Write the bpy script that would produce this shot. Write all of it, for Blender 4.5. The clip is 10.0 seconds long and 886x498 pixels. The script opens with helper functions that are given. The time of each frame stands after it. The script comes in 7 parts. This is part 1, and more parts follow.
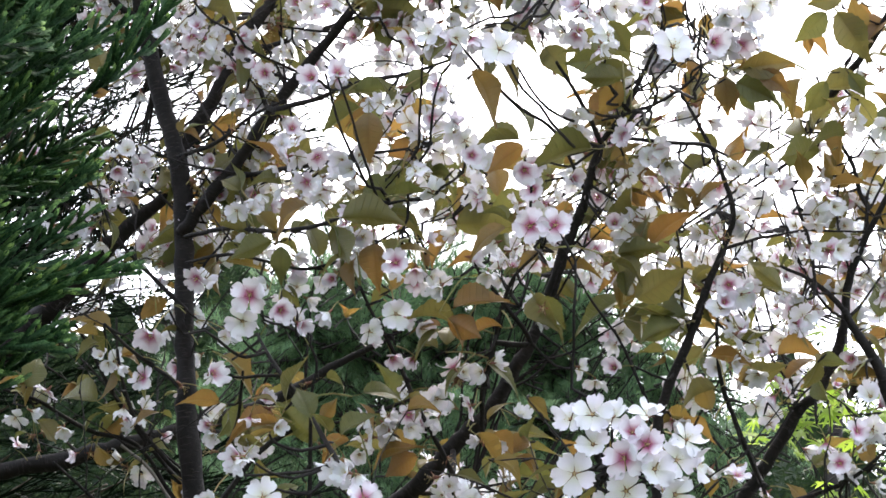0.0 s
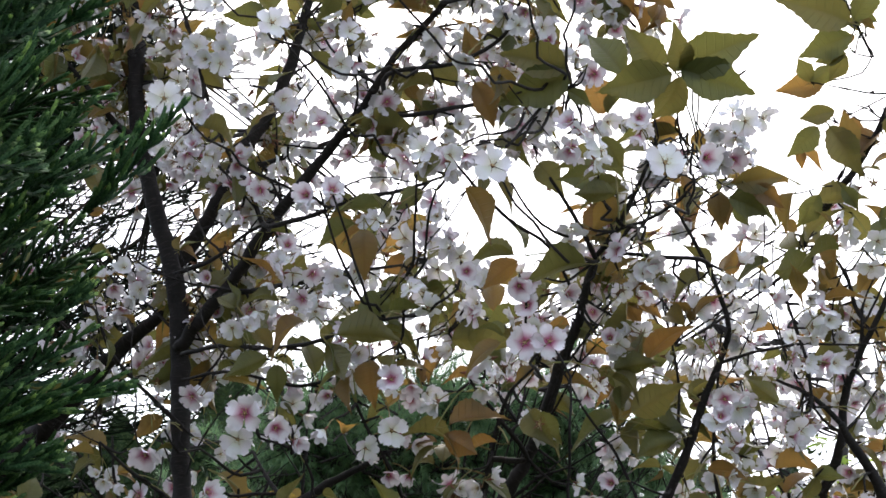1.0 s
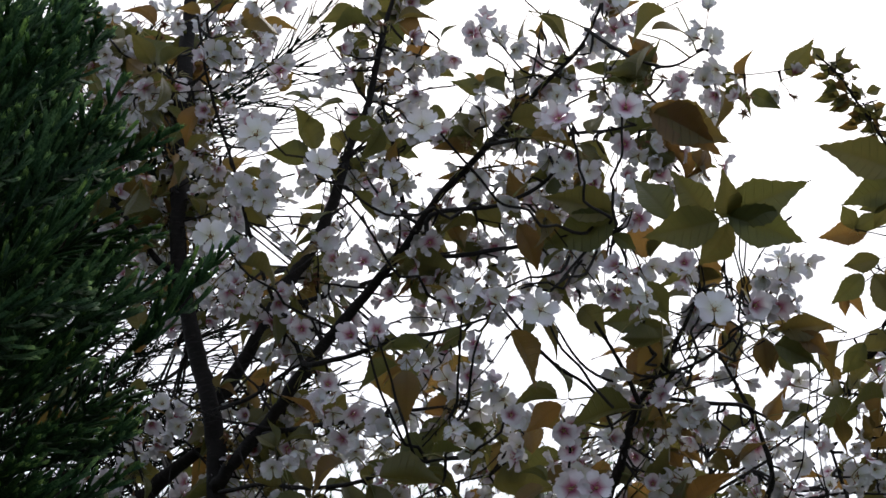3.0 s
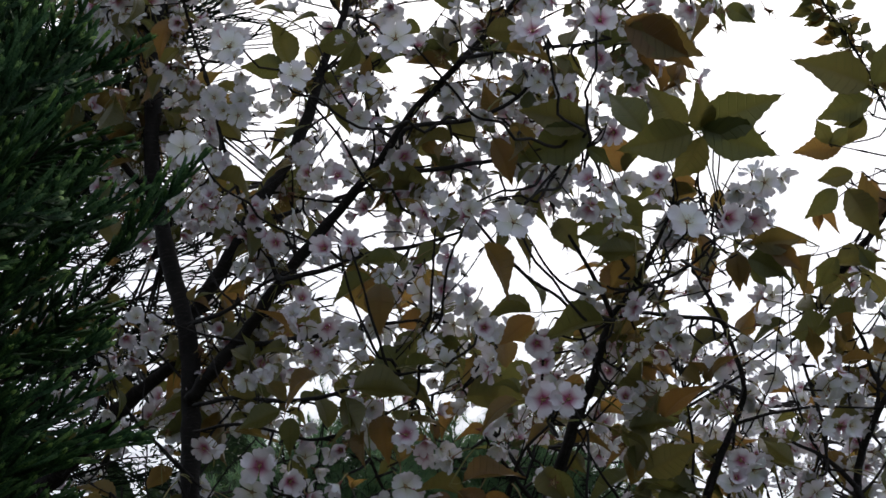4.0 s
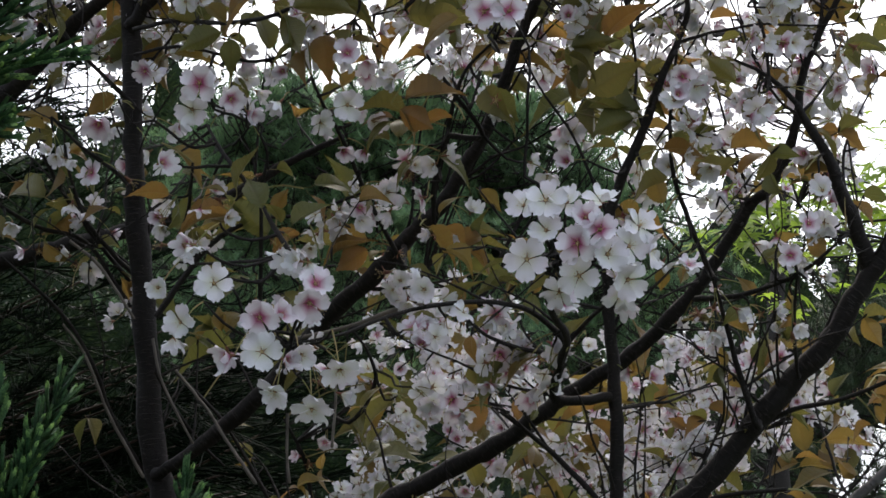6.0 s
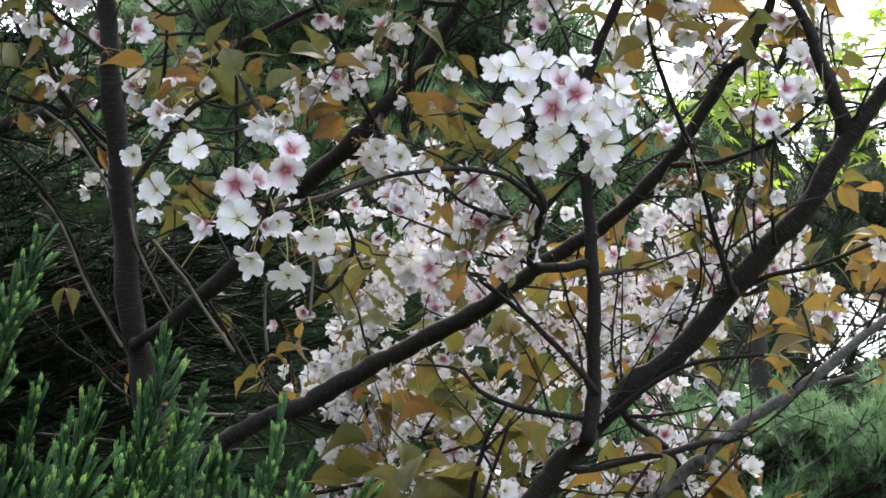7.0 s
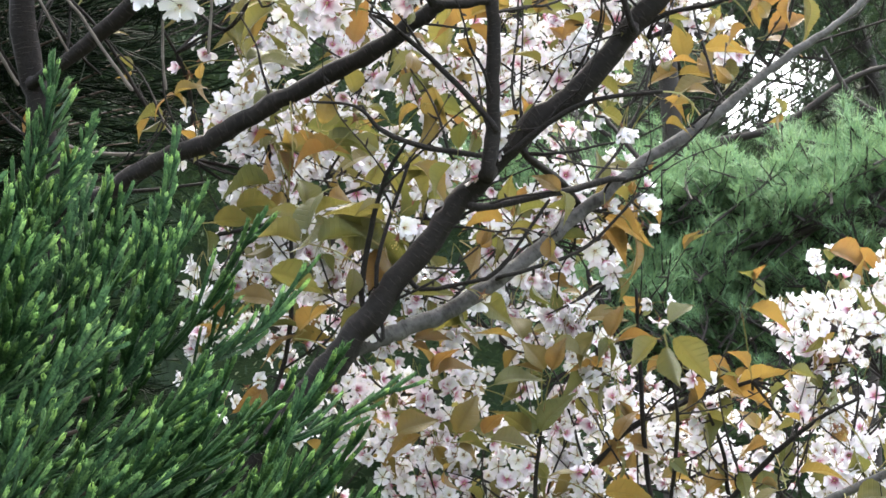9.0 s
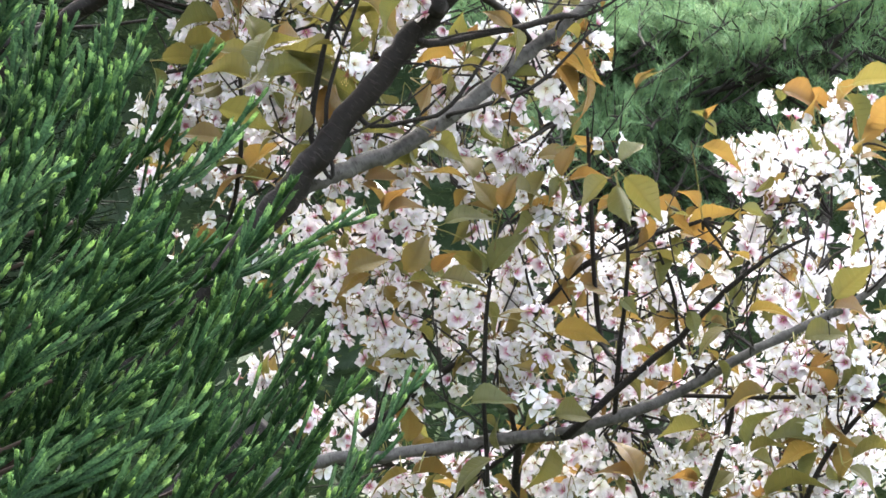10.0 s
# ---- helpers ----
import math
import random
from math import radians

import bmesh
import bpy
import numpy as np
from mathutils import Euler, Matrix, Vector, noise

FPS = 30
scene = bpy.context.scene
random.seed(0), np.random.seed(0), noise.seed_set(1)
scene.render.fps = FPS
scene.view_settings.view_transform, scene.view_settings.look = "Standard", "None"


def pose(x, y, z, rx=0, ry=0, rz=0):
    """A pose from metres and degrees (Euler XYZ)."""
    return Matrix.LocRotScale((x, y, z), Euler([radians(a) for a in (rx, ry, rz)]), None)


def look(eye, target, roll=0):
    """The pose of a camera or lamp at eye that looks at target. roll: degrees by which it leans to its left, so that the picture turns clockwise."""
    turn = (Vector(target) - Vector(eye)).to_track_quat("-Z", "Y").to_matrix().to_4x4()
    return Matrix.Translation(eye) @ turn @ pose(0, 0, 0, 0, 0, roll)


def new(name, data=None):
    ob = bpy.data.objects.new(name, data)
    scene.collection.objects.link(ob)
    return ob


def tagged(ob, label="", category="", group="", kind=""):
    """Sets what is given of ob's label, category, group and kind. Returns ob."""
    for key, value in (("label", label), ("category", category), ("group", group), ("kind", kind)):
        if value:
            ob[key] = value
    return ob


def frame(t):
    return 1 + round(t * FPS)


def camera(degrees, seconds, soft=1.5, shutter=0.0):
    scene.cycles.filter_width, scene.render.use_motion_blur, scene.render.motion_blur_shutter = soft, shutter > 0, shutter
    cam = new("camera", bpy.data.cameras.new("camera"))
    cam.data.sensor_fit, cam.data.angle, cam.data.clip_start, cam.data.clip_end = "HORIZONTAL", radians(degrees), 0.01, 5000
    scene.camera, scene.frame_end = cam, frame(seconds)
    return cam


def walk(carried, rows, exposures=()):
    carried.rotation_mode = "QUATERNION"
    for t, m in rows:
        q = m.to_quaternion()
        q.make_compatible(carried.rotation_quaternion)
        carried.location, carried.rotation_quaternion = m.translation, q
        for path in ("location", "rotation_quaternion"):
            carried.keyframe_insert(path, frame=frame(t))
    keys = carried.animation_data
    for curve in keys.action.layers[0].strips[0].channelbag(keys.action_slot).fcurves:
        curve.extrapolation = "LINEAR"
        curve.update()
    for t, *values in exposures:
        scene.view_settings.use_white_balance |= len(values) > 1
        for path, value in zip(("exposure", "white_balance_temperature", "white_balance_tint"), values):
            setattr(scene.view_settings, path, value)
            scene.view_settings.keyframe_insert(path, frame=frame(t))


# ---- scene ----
# The camera is held in the hand on one spot: it tilts up, then slowly down and to its right.
cam = camera(24, 10.0, soft=1.6)


def aim(x, y, z, yaw, pitch, roll):
    return pose(x, y, z, 90 + pitch, 0, yaw) @ pose(0, 0, 0, 0, 0, roll)


walk(cam, [
    (0, aim(0.0066, -0.0096, 1.6081, 0.000, 22.137, 0.000)),
    (0.5, aim(0.0106, -0.0104, 1.6121, -0.167, 23.161, -0.291)),
    (1, aim(0.0123, -0.0141, 1.6124, -0.018, 25.198, -0.404)),
    (1.5, aim(0.0036, -0.0190, 1.6195, 0.297, 26.795, -0.302)),
    (2, aim(-0.0060, -0.0218, 1.6224, 0.840, 28.501, -0.075)),
    (2.2, aim(-0.0070, -0.0189, 1.6219, 1.007, 28.917, 0.049)),
    (3.3, aim(-0.0181, -0.0109, 1.6234, 0.472, 28.812, 0.952)),
    (3.5, aim(-0.0142, -0.0068, 1.6214, 0.362, 28.237, 0.876)),
    (4, aim(-0.0111, -0.0090, 1.6137, -0.071, 26.745, 0.578)),
    (4.5, aim(-0.0053, -0.0062, 1.6124, -0.471, 25.128, 0.616)),
    (5, aim(0.0022, -0.0052, 1.6046, -1.277, 23.176, 0.227)),
    (5.5, aim(0.0025, 0.0066, 1.5939, -1.406, 20.833, -0.154)),
    (6, aim(0.0008, 0.0204, 1.5749, -1.537, 17.359, -0.294)),
    (6.2, aim(0.0043, 0.0250, 1.5737, -1.597, 16.248, -0.260)),
    (7.3, aim(0.0049, 0.0267, 1.5655, -2.217, 13.273, -0.783)),
    (7.5, aim(0.0082, 0.0248, 1.5643, -2.297, 12.776, -0.747)),
    (8, aim(0.0147, 0.0329, 1.5564, -2.858, 11.379, -0.767)),
    (8.5, aim(0.0240, 0.0371, 1.5460, -3.596, 9.067, -0.727)),
    (9, aim(0.0292, 0.0376, 1.5402, -4.248, 7.291, -1.083)),
    (9.5, aim(0.0280, 0.0399, 1.5325, -4.831, 5.291, -0.953)),
    (10, aim(0.0339, 0.0515, 1.5250, -5.458, 3.145, -1.115)),
], exposures=[(0.0, 1.35, 6420, 10), (1.0, 0.68, 6370, 10), (2.2, 0.05, 6290, 10), (3.3, -0.67, 6260, 10), (4.5, -0.72, 6260, 10), (5.5, -0.35, 6280, 10), (6.0, 0.22, 6450, 10),
                (6.2, 0.4, 6500, 10), (7.3, 1.62, 6600, 8), (8.5, 2.03, 6600, 8), (10.0, 2.32, 6650, 9)])

# ---- overcast daylight ----
world = bpy.data.worlds.new("overcast_sky")
scene.world = world
world.use_nodes = True
wn, wl = world.node_tree.nodes, world.node_tree.links
wn.clear()
sky = wn.new("ShaderNodeTexSky")
sky.sky_type = "NISHITA"
sky.sun_disc = False
sky.sun_elevation, sky.sun_rotation = radians(58), radians(8)
sky.air_density, sky.dust_density = 1.0, 8.0
veil = wn.new("ShaderNodeMixRGB")
veil.inputs[0].default_value = 0.35
veil.inputs[2].default_value = (10.15, 11.0, 12.1, 1)
back = wn.new("ShaderNodeBackground")
back.inputs[1].default_value = 0.2
out = wn.new("ShaderNodeOutputWorld")
wl.new(sky.outputs[0], veil.inputs[1])
wl.new(veil.outputs[0], back.inputs[0])
wl.new(back.outputs[0], out.inputs[0])

sun = new("sun", bpy.data.lights.new("sun", "SUN"))
sun.data.energy, sun.data.angle, sun.data.color = 0.9, radians(40), (0.96, 0.99, 1.0)
sun.matrix_world = look((0.74, 5.25, 8.5), (0, 0, 0))


# ---- materials ----
def material(name, rough=0.6):
    m = bpy.data.materials.new(name)
    m.use_nodes = True
    n, l = m.node_tree.nodes, m.node_tree.links
    b = n["Principled BSDF"]
    b.inputs["Roughness"].default_value = rough
    b.inputs["Specular IOR Level"].default_value = 0.25
    return m, n, l, b


def ramp(n, stops):
    r = n.new("ShaderNodeValToRGB")
    e = r.color_ramp.elements
    while len(e) < len(stops):
        e.new(0.5)
    for k, (p, c) in zip(e, stops):
        k.position, k.color = p, (*c, 1)
    return r


def mixed(n, l, a, b, fac, mode="MIX"):
    m = n.new("ShaderNodeMixRGB")
    m.blend_type = mode
    for s, v in zip(m.inputs, (fac, a, b)):
        if isinstance(v, (int, float)):
            s.default_value = v
        elif isinstance(v, tuple):
            s.default_value = (*v, 1)
        else:
            l.new(v, s)
    return m.outputs[0]


def noise_of(n, l, scale, coord, detail=4.0):
    t = n.new("ShaderNodeTexNoise")
    t.inputs["Scale"].default_value, t.inputs["Detail"].default_value = scale, detail
    l.new(coord, t.inputs["Vector"])
    return t.outputs["Fac"]


def bumped(n, l, b, height, strength, distance=0.002):
    k = n.new("ShaderNodeBump")
    k.inputs["Strength"].default_value, k.inputs["Distance"].default_value = strength, distance
    l.new(height, k.inputs["Height"])
    l.new(k.outputs[0], b.inputs["Normal"])


def piece_random(n, l):
    """A random number for each object, mixed with one for each loose piece of a mesh."""
    o, g = n.new("ShaderNodeObjectInfo"), n.new("ShaderNodeNewGeometry")
    a = n.new("ShaderNodeMath")
    a.operation = "ADD"
    l.new(o.outputs["Random"], a.inputs[0])
    l.new(g.outputs["Random Per Island"], a.inputs[1])
    f = n.new("ShaderNodeMath")
    f.operation = "FRACT"
    l.new(a.outputs[0], f.inputs[0])
    return f.outputs[0]


def thin(m, n, l, b, colour, share):
    """Lets light through a thin blade or petal."""
    t = n.new("ShaderNodeBsdfTranslucent")
    l.new(colour, t.inputs[0])
    x = n.new("ShaderNodeMixShader")
    x.inputs[0].default_value = share
    l.new(b.outputs[0], x.inputs[1])
    l.new(t.outputs[0], x.inputs[2])
    l.new(x.outputs[0], n["Material Output"].inputs[0])


def bark_material(name, dark, light, lenticel):
    m, n, l, b = material(name, 0.75)
    tc = n.new("ShaderNodeTexCoord")
    uv = n.new("ShaderNodeUVMap")
    big = noise_of(n, l, 14, tc.outputs["Object"], 5)
    fine = noise_of(n, l, 120, tc.outputs["Object"], 6)
    base = ramp(n, [(0.3, dark), (0.7, light)])
    l.new(mixed(n, l, big, fine, 0.45), base.inputs[0])
    s = n.new("ShaderNodeMapping")
    s.inputs["Scale"].default_value = (6, 300, 1)
    l.new(uv.outputs[0], s.inputs[0])
    band = noise_of(n, l, 1.0, s.outputs[0], 2)
    mask = ramp(n, [(0.58, (0, 0, 0)), (0.66, (1, 1, 1))])
    l.new(band, mask.inputs[0])
    col = mixed(n, l, base.outputs[0], lenticel, mixed(n, l, (0, 0, 0), mask.outputs[0], 0.5))
    l.new(col, b.inputs["Base Color"])
    bumped(n, l, b, mixed(n, l, fine, mask.outputs[0], 0.4), 0.6, 0.004)
    return m


BARK = bark_material("cherry_bark", (0.007, 0.0055, 0.005), (0.022, 0.017, 0.0155), (0.04, 0.032, 0.028))
GREY_BARK = bark_material("grey_cherry_bark", (0.028, 0.025, 0.024), (0.17, 0.16, 0.155), (0.022, 0.019, 0.018))
PINE_BARK = bark_material("pine_bark", (0.01, 0.008, 0.007), (0.026, 0.02, 0.017), (0.014, 0.01, 0.008))


def petal_material(name, heart, body, edge):
    m, n, l, b = material(name, 0.5)
    uv = n.new("ShaderNodeUVMap")
    sep = n.new("ShaderNodeSeparateXYZ")
    l.new(uv.outputs[0], sep.inputs[0])
    r = ramp(n, [(0.0, heart), (0.1, heart), (0.28, tuple(0.6 * h + 0.4 * k for h, k in zip(heart, body))), (0.55, tuple(0.08 * h + 0.92 * k for h, k in zip(heart, body))), (0.85, body), (1.0, edge)])
    l.new(sep.outputs[1], r.inputs[0])
    wv = n.new("ShaderNodeTexWave")
    wv.bands_direction = "X"
    wv.inputs["Scale"].default_value, wv.inputs["Distortion"].default_value = 4.0, 1.5
    l.new(uv.outputs[0], wv.inputs["Vector"])
    tint = ramp(n, [(0.0, (0.97, 0.92, 0.95)), (0.6, (1, 1, 1)), (1.0, (0.96, 0.98, 0.96))])
    l.new(piece_random(n, l), tint.inputs[0])
    c = mixed(n, l, r.outputs[0], tint.outputs[0], 1.0, "MULTIPLY")
    c = mixed(n, l, c, mixed(n, l, (0.93, 0.9, 0.92), (1, 1, 1), wv.outputs["Fac"]), 0.6, "MULTIPLY")
    l.new(c, b.inputs["Base Color"])
    bumped(n, l, b, wv.outputs["Fac"], 0.15, 0.0005)
    thin(m, n, l, b, c, 0.24)
    return m


FRESH = petal_material("fresh_petal", (0.66, 0.67, 0.55), (0.765, 0.76, 0.79), (0.755, 0.745, 0.775))
BLUSH = petal_material("blushing_petal", (0.4, 0.09, 0.19), (0.765, 0.745, 0.78), (0.755, 0.69, 0.745))


def leaf_material(name, stops, through_stops, share=0.4, rough=0.42):
    m, n, l, b = material(name, rough)
    uv = n.new("ShaderNodeUVMap")
    rnd = piece_random(n, l)
    spot = noise_of(n, l, 4, uv.outputs[0], 6)
    f = n.new("ShaderNodeMath")
    f.operation = "MULTIPLY_ADD"
    f.inputs[1].default_value = 0.5
    l.new(rnd, f.inputs[0])
    s2 = n.new("ShaderNodeMath")
    s2.operation = "MULTIPLY"
    s2.inputs[1].default_value = 0.62
    l.new(spot, s2.inputs[0])
    l.new(s2.outputs[0], f.inputs[2])
    a, t = ramp(n, stops), ramp(n, through_stops)
    l.new(f.outputs[0], a.inputs[0])
    l.new(f.outputs[0], t.inputs[0])
    # veins: a pale midrib and slanting side veins
    sep = n.new("ShaderNodeSeparateXYZ")
    l.new(uv.outputs[0], sep.inputs[0])
    side = n.new("ShaderNodeMath")
    side.operation = "ABSOLUTE"
    l.new(sep.outputs[0], side.inputs[0])
    along = n.new("ShaderNodeMath")
    along.operation = "MULTIPLY_ADD"
    along.inputs[1].default_value = -0.55
    l.new(side.outputs[0], along.inputs[0])
    l.new(sep.outputs[1], along.inputs[2])
    wav = n.new("ShaderNodeMath")
    wav.operation = "MULTIPLY"
    wav.inputs[1].default_value = 60.0
    l.new(along.outputs[0], wav.inputs[0])
    sn = n.new("ShaderNodeMath")
    sn.operation = "SINE"
    l.new(wav.outputs[0], sn.inputs[0])
    vein = ramp(n, [(0.86, (0, 0, 0)), (1.0, (1, 1, 1))])
    l.new(sn.outputs[0], vein.inputs[0])
    rib = ramp(n, [(0.0, (1, 1, 1)), (0.06, (0, 0, 0))])
    l.new(side.outputs[0], rib.inputs[0])
    lines = mixed(n, l, vein.outputs[0], rib.outputs[0], 1.0, "LIGHTEN")
    c = mixed(n, l, a.outputs[0], (0.045, 0.038, 0.016), mixed(n, l, (0, 0, 0), lines, 0.35))
    l.new(c, b.inputs["Base Color"])
    bumped(n, l, b, lines, 0.8, 0.0015)
    thin(m, n, l, b, t.outputs[0], share)
    return m


OLIVE = leaf_material("olive_cherry_leaf", [(0.15, (0.066, 0.082, 0.032)), (0.5, (0.1, 0.104, 0.038)), (0.75, (0.12, 0.104, 0.04)), (0.95, (0.13, 0.09, 0.04))],
                      [(0.1, (0.165, 0.18, 0.045)), (0.9, (0.26, 0.215, 0.055))], 0.3)
BRONZE = leaf_material("bronze_cherry_leaf", [(0.15, (0.098, 0.092, 0.038)), (0.4, (0.13, 0.105, 0.038)), (0.7, (0.138, 0.088, 0.037)), (0.95, (0.115, 0.06, 0.036))],
                       [(0.1, (0.29, 0.225, 0.05)), (0.9, (0.36, 0.185, 0.05))], 0.34)
MAPLE = leaf_material("young_maple_leaf", [(0.1, (0.16, 0.26, 0.03)), (0.9, (0.24, 0.34, 0.05))], [(0.1, (0.3, 0.48, 0.05)), (0.9, (0.42, 0.56, 0.07))], 0.5)


def needle_material(name, inner, outer, tip, share=0.12, gloss=0.12):
    m, n, l, b = material(name, 0.55)
    b.inputs["Specular IOR Level"].default_value = gloss
    uv = n.new("ShaderNodeUVMap")
    sep = n.new("ShaderNodeSeparateXYZ")
    l.new(uv.outputs[0], sep.inputs[0])
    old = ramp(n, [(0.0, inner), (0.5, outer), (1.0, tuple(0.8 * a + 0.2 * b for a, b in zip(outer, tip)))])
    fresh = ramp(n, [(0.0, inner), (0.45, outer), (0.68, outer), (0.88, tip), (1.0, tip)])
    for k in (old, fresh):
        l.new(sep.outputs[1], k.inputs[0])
    tc = n.new("ShaderNodeTexCoord")
    grain = noise_of(n, l, 420, tc.outputs["Object"], 2)
    shade = ramp(n, [(0.35, (0.55, 0.6, 0.6)), (0.65, (1.25, 1.2, 1.1))])
    l.new(grain, shade.inputs[0])
    bumped(n, l, b, grain, 0.7, 0.0015)
    c0 = mixed(n, l, old.outputs[0], fresh.outputs[0], sep.outputs[0])
    t = ramp(n, [(0.0, (0.65, 0.75, 0.7)), (0.5, (1, 1, 1)), (1.0, (1.25, 1.15, 0.9))])
    l.new(piece_random(n, l), t.inputs[0])
    c = mixed(n, l, mixed(n, l, c0, shade.outputs[0], 1.0, "MULTIPLY"), t.outputs[0], 1.0, "MULTIPLY")
    l.new(c, b.inputs["Base Color"])
    thin(m, n, l, b, c, share)
    return m


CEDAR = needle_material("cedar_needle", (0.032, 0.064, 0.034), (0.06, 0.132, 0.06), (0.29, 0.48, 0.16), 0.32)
# cedar needles again, nearly black: the deep shade is put into the colour
SHADED_CEDAR = needle_material("shaded_cedar_needle", (0.008, 0.011, 0.008), (0.01, 0.018, 0.01), (0.016, 0.027, 0.014), 0.05, 0.03)
# darker copy of the pine needles, with the back tree's shade painted in
SHADED_PINE = needle_material("shaded_pine_needle", (0.03, 0.042, 0.028), (0.055, 0.08, 0.05), (0.1, 0.13, 0.08))
PINE = needle_material("pine_needle", (0.09, 0.152, 0.09), (0.18, 0.3, 0.168), (0.32, 0.42, 0.26), 0.35)
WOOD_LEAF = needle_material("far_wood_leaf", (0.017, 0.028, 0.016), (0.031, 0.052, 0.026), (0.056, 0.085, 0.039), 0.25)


def plain_material(name, a, b2, scale, rough=0.7):
    m, n, l, b = material(name, rough)
    tc = n.new("ShaderNodeTexCoord")
    r = ramp(n, [(0.3, a), (0.7, b2)])
    f = noise_of(n, l, scale, tc.outputs["Object"], 6)
    l.new(f, r.inputs[0])
    l.new(r.outputs[0], b.inputs["Base Color"])
    bumped(n, l, b, f, 0.3)
    return m


STALK = plain_material("flower_stalk", (0.16, 0.2, 0.06), (0.26, 0.17, 0.08), 60)
CALYX = plain_material("calyx", (0.17, 0.12, 0.05), (0.22, 0.07, 0.06), 200)
STAMEN = plain_material("stamen", (0.5, 0.35, 0.25), (0.55, 0.45, 0.15), 300)
TWIG = plain_material("dry_twig", (0.09, 0.075, 0.065), (0.2, 0.17, 0.15), 40)
CEDAR_BARK = plain_material("cedar_bark", (0.03, 0.02, 0.015), (0.08, 0.055, 0.04), 30)
GRASS = plain_material("grass_ground", (0.02, 0.035, 0.012), (0.05, 0.055, 0.025), 3.0, 0.9)


# ---- mesh building ----
class Geo:
    """Triangles with a uv for each point and a material for each face."""

    def __init__(self):
        self.v, self.f, self.uv, self.m = [], [], [], []

    def add(self, verts, faces, uvs, mat=0):
        k = len(self.v)
        self.v += [tuple(p) for p in verts]
        self.uv += [tuple(p) for p in uvs]
        for f in faces:
            for i in range(1, len(f) - 1):
                self.f.append((k + f[0], k + f[i], k + f[i + 1]))
                self.m.append(mat)

    def arrays(self):
        return (np.array(self.v, float).reshape(-1, 3), np.array(self.f, int).reshape(-1, 3),
                np.array(self.uv, float).reshape(-1, 2), np.array(self.m, int))


def to_mesh(name, arrays, mats, smooth=True):
    v, f, uv, mi = arrays
    me = bpy.data.meshes.new(name)
    me.vertices.add(len(v))
    me.vertices.foreach_set("co", v.ravel())
    me.loops.add(len(f) * 3)
    me.loops.foreach_set("vertex_index", f.ravel())
    me.polygons.add(len(f))
    me.polygons.foreach_set("loop_start", np.arange(0, len(f) * 3, 3))
    me.polygons.foreach_set("material_index", mi)
    me.polygons.foreach_set("use_smooth", np.full(len(f), smooth))
    layer = me.uv_layers.new(name="UVMap")
    layer.data.foreach_set("uv", uv[f.ravel()].ravel())
    for m in mats:
        me.materials.append(m)
    me.update()
    me.validate()
    return me


def joined(pieces):
    """One set of arrays out of (arrays, matrix) pairs."""
    vs, fs, us, ms, k = [], [], [], [], 0
    for (v, f, uv, mi), m in pieces:
        a = np.array(m)
        vs.append(v @ a[:3, :3].T + a[:3, 3])
        fs.append(f + k)
        us.append(uv)
        ms.append(mi)
        k += len(v)
    return np.concatenate(vs), np.concatenate(fs), np.concatenate(us), np.concatenate(ms)


def thing(name, x, y, z, label, category, kind="", group=""):
    ob = new(name)
    ob.empty_display_size = 0.2
    ob.location = (x, y, z)
    return tagged(ob, label, category, group, kind)


def part(name, me, parent, m=None, label="", kind=""):
    """Links a mesh, given in world space or placed by m, under a thing."""
    ob = new(name, me)
    ob.parent = parent
    ob.matrix_parent_inverse = Matrix.Translation(-parent.location)
    if m is not None:
        ob.matrix_basis = m
    return tagged(ob, label, kind=kind)


def sub_part(name, me, parent, m):
    """A piece of a part that is modelled in world space."""
    ob = new(name, me)
    ob.parent = parent
    ob.matrix_basis = m
    return ob


def unit(v):
    v = np.asarray(v, float)
    return v / (np.linalg.norm(v) + 1e-12)


def basis(xdir, ydir, zdir, at, s=1.0):
    m = np.eye(4)
    m[:3, 0], m[:3, 1], m[:3, 2], m[:3, 3] = np.asarray(xdir) * s, np.asarray(ydir) * s, np.asarray(zdir) * s, at
    return Matrix(m)


def facing(at, zdir, spin, s=1.0):
    """A pose whose z axis looks along zdir, turned by spin radians."""
    z = unit(zdir)
    x = unit(np.cross((0.3, 0.9, 0.31) if abs(z[2]) > 0.9 else (0, 0, 1), z))
    y = np.cross(z, x)
    return basis(math.cos(spin) * x + math.sin(spin) * y, -math.sin(spin) * x + math.cos(spin) * y, z, at, s)


def smooth_path(points, steps):
    """Catmull-Rom through rows of numbers."""
    p = np.asarray(points, float)
    p = np.vstack([2 * p[0] - p[1], p, 2 * p[-1] - p[-2]])
    out = []
    for i in range(1, len(p) - 2):
        for k in range(steps):
            t = k / steps
            a, b, c, d = p[i - 1:i + 3]
            out.append(0.5 * (2 * b + (c - a) * t + (2 * a - 5 * b + 4 * c - d) * t * t + (3 * b - a - 3 * c + d) * t ** 3))
    out.append(p[-2])
    return np.array(out)


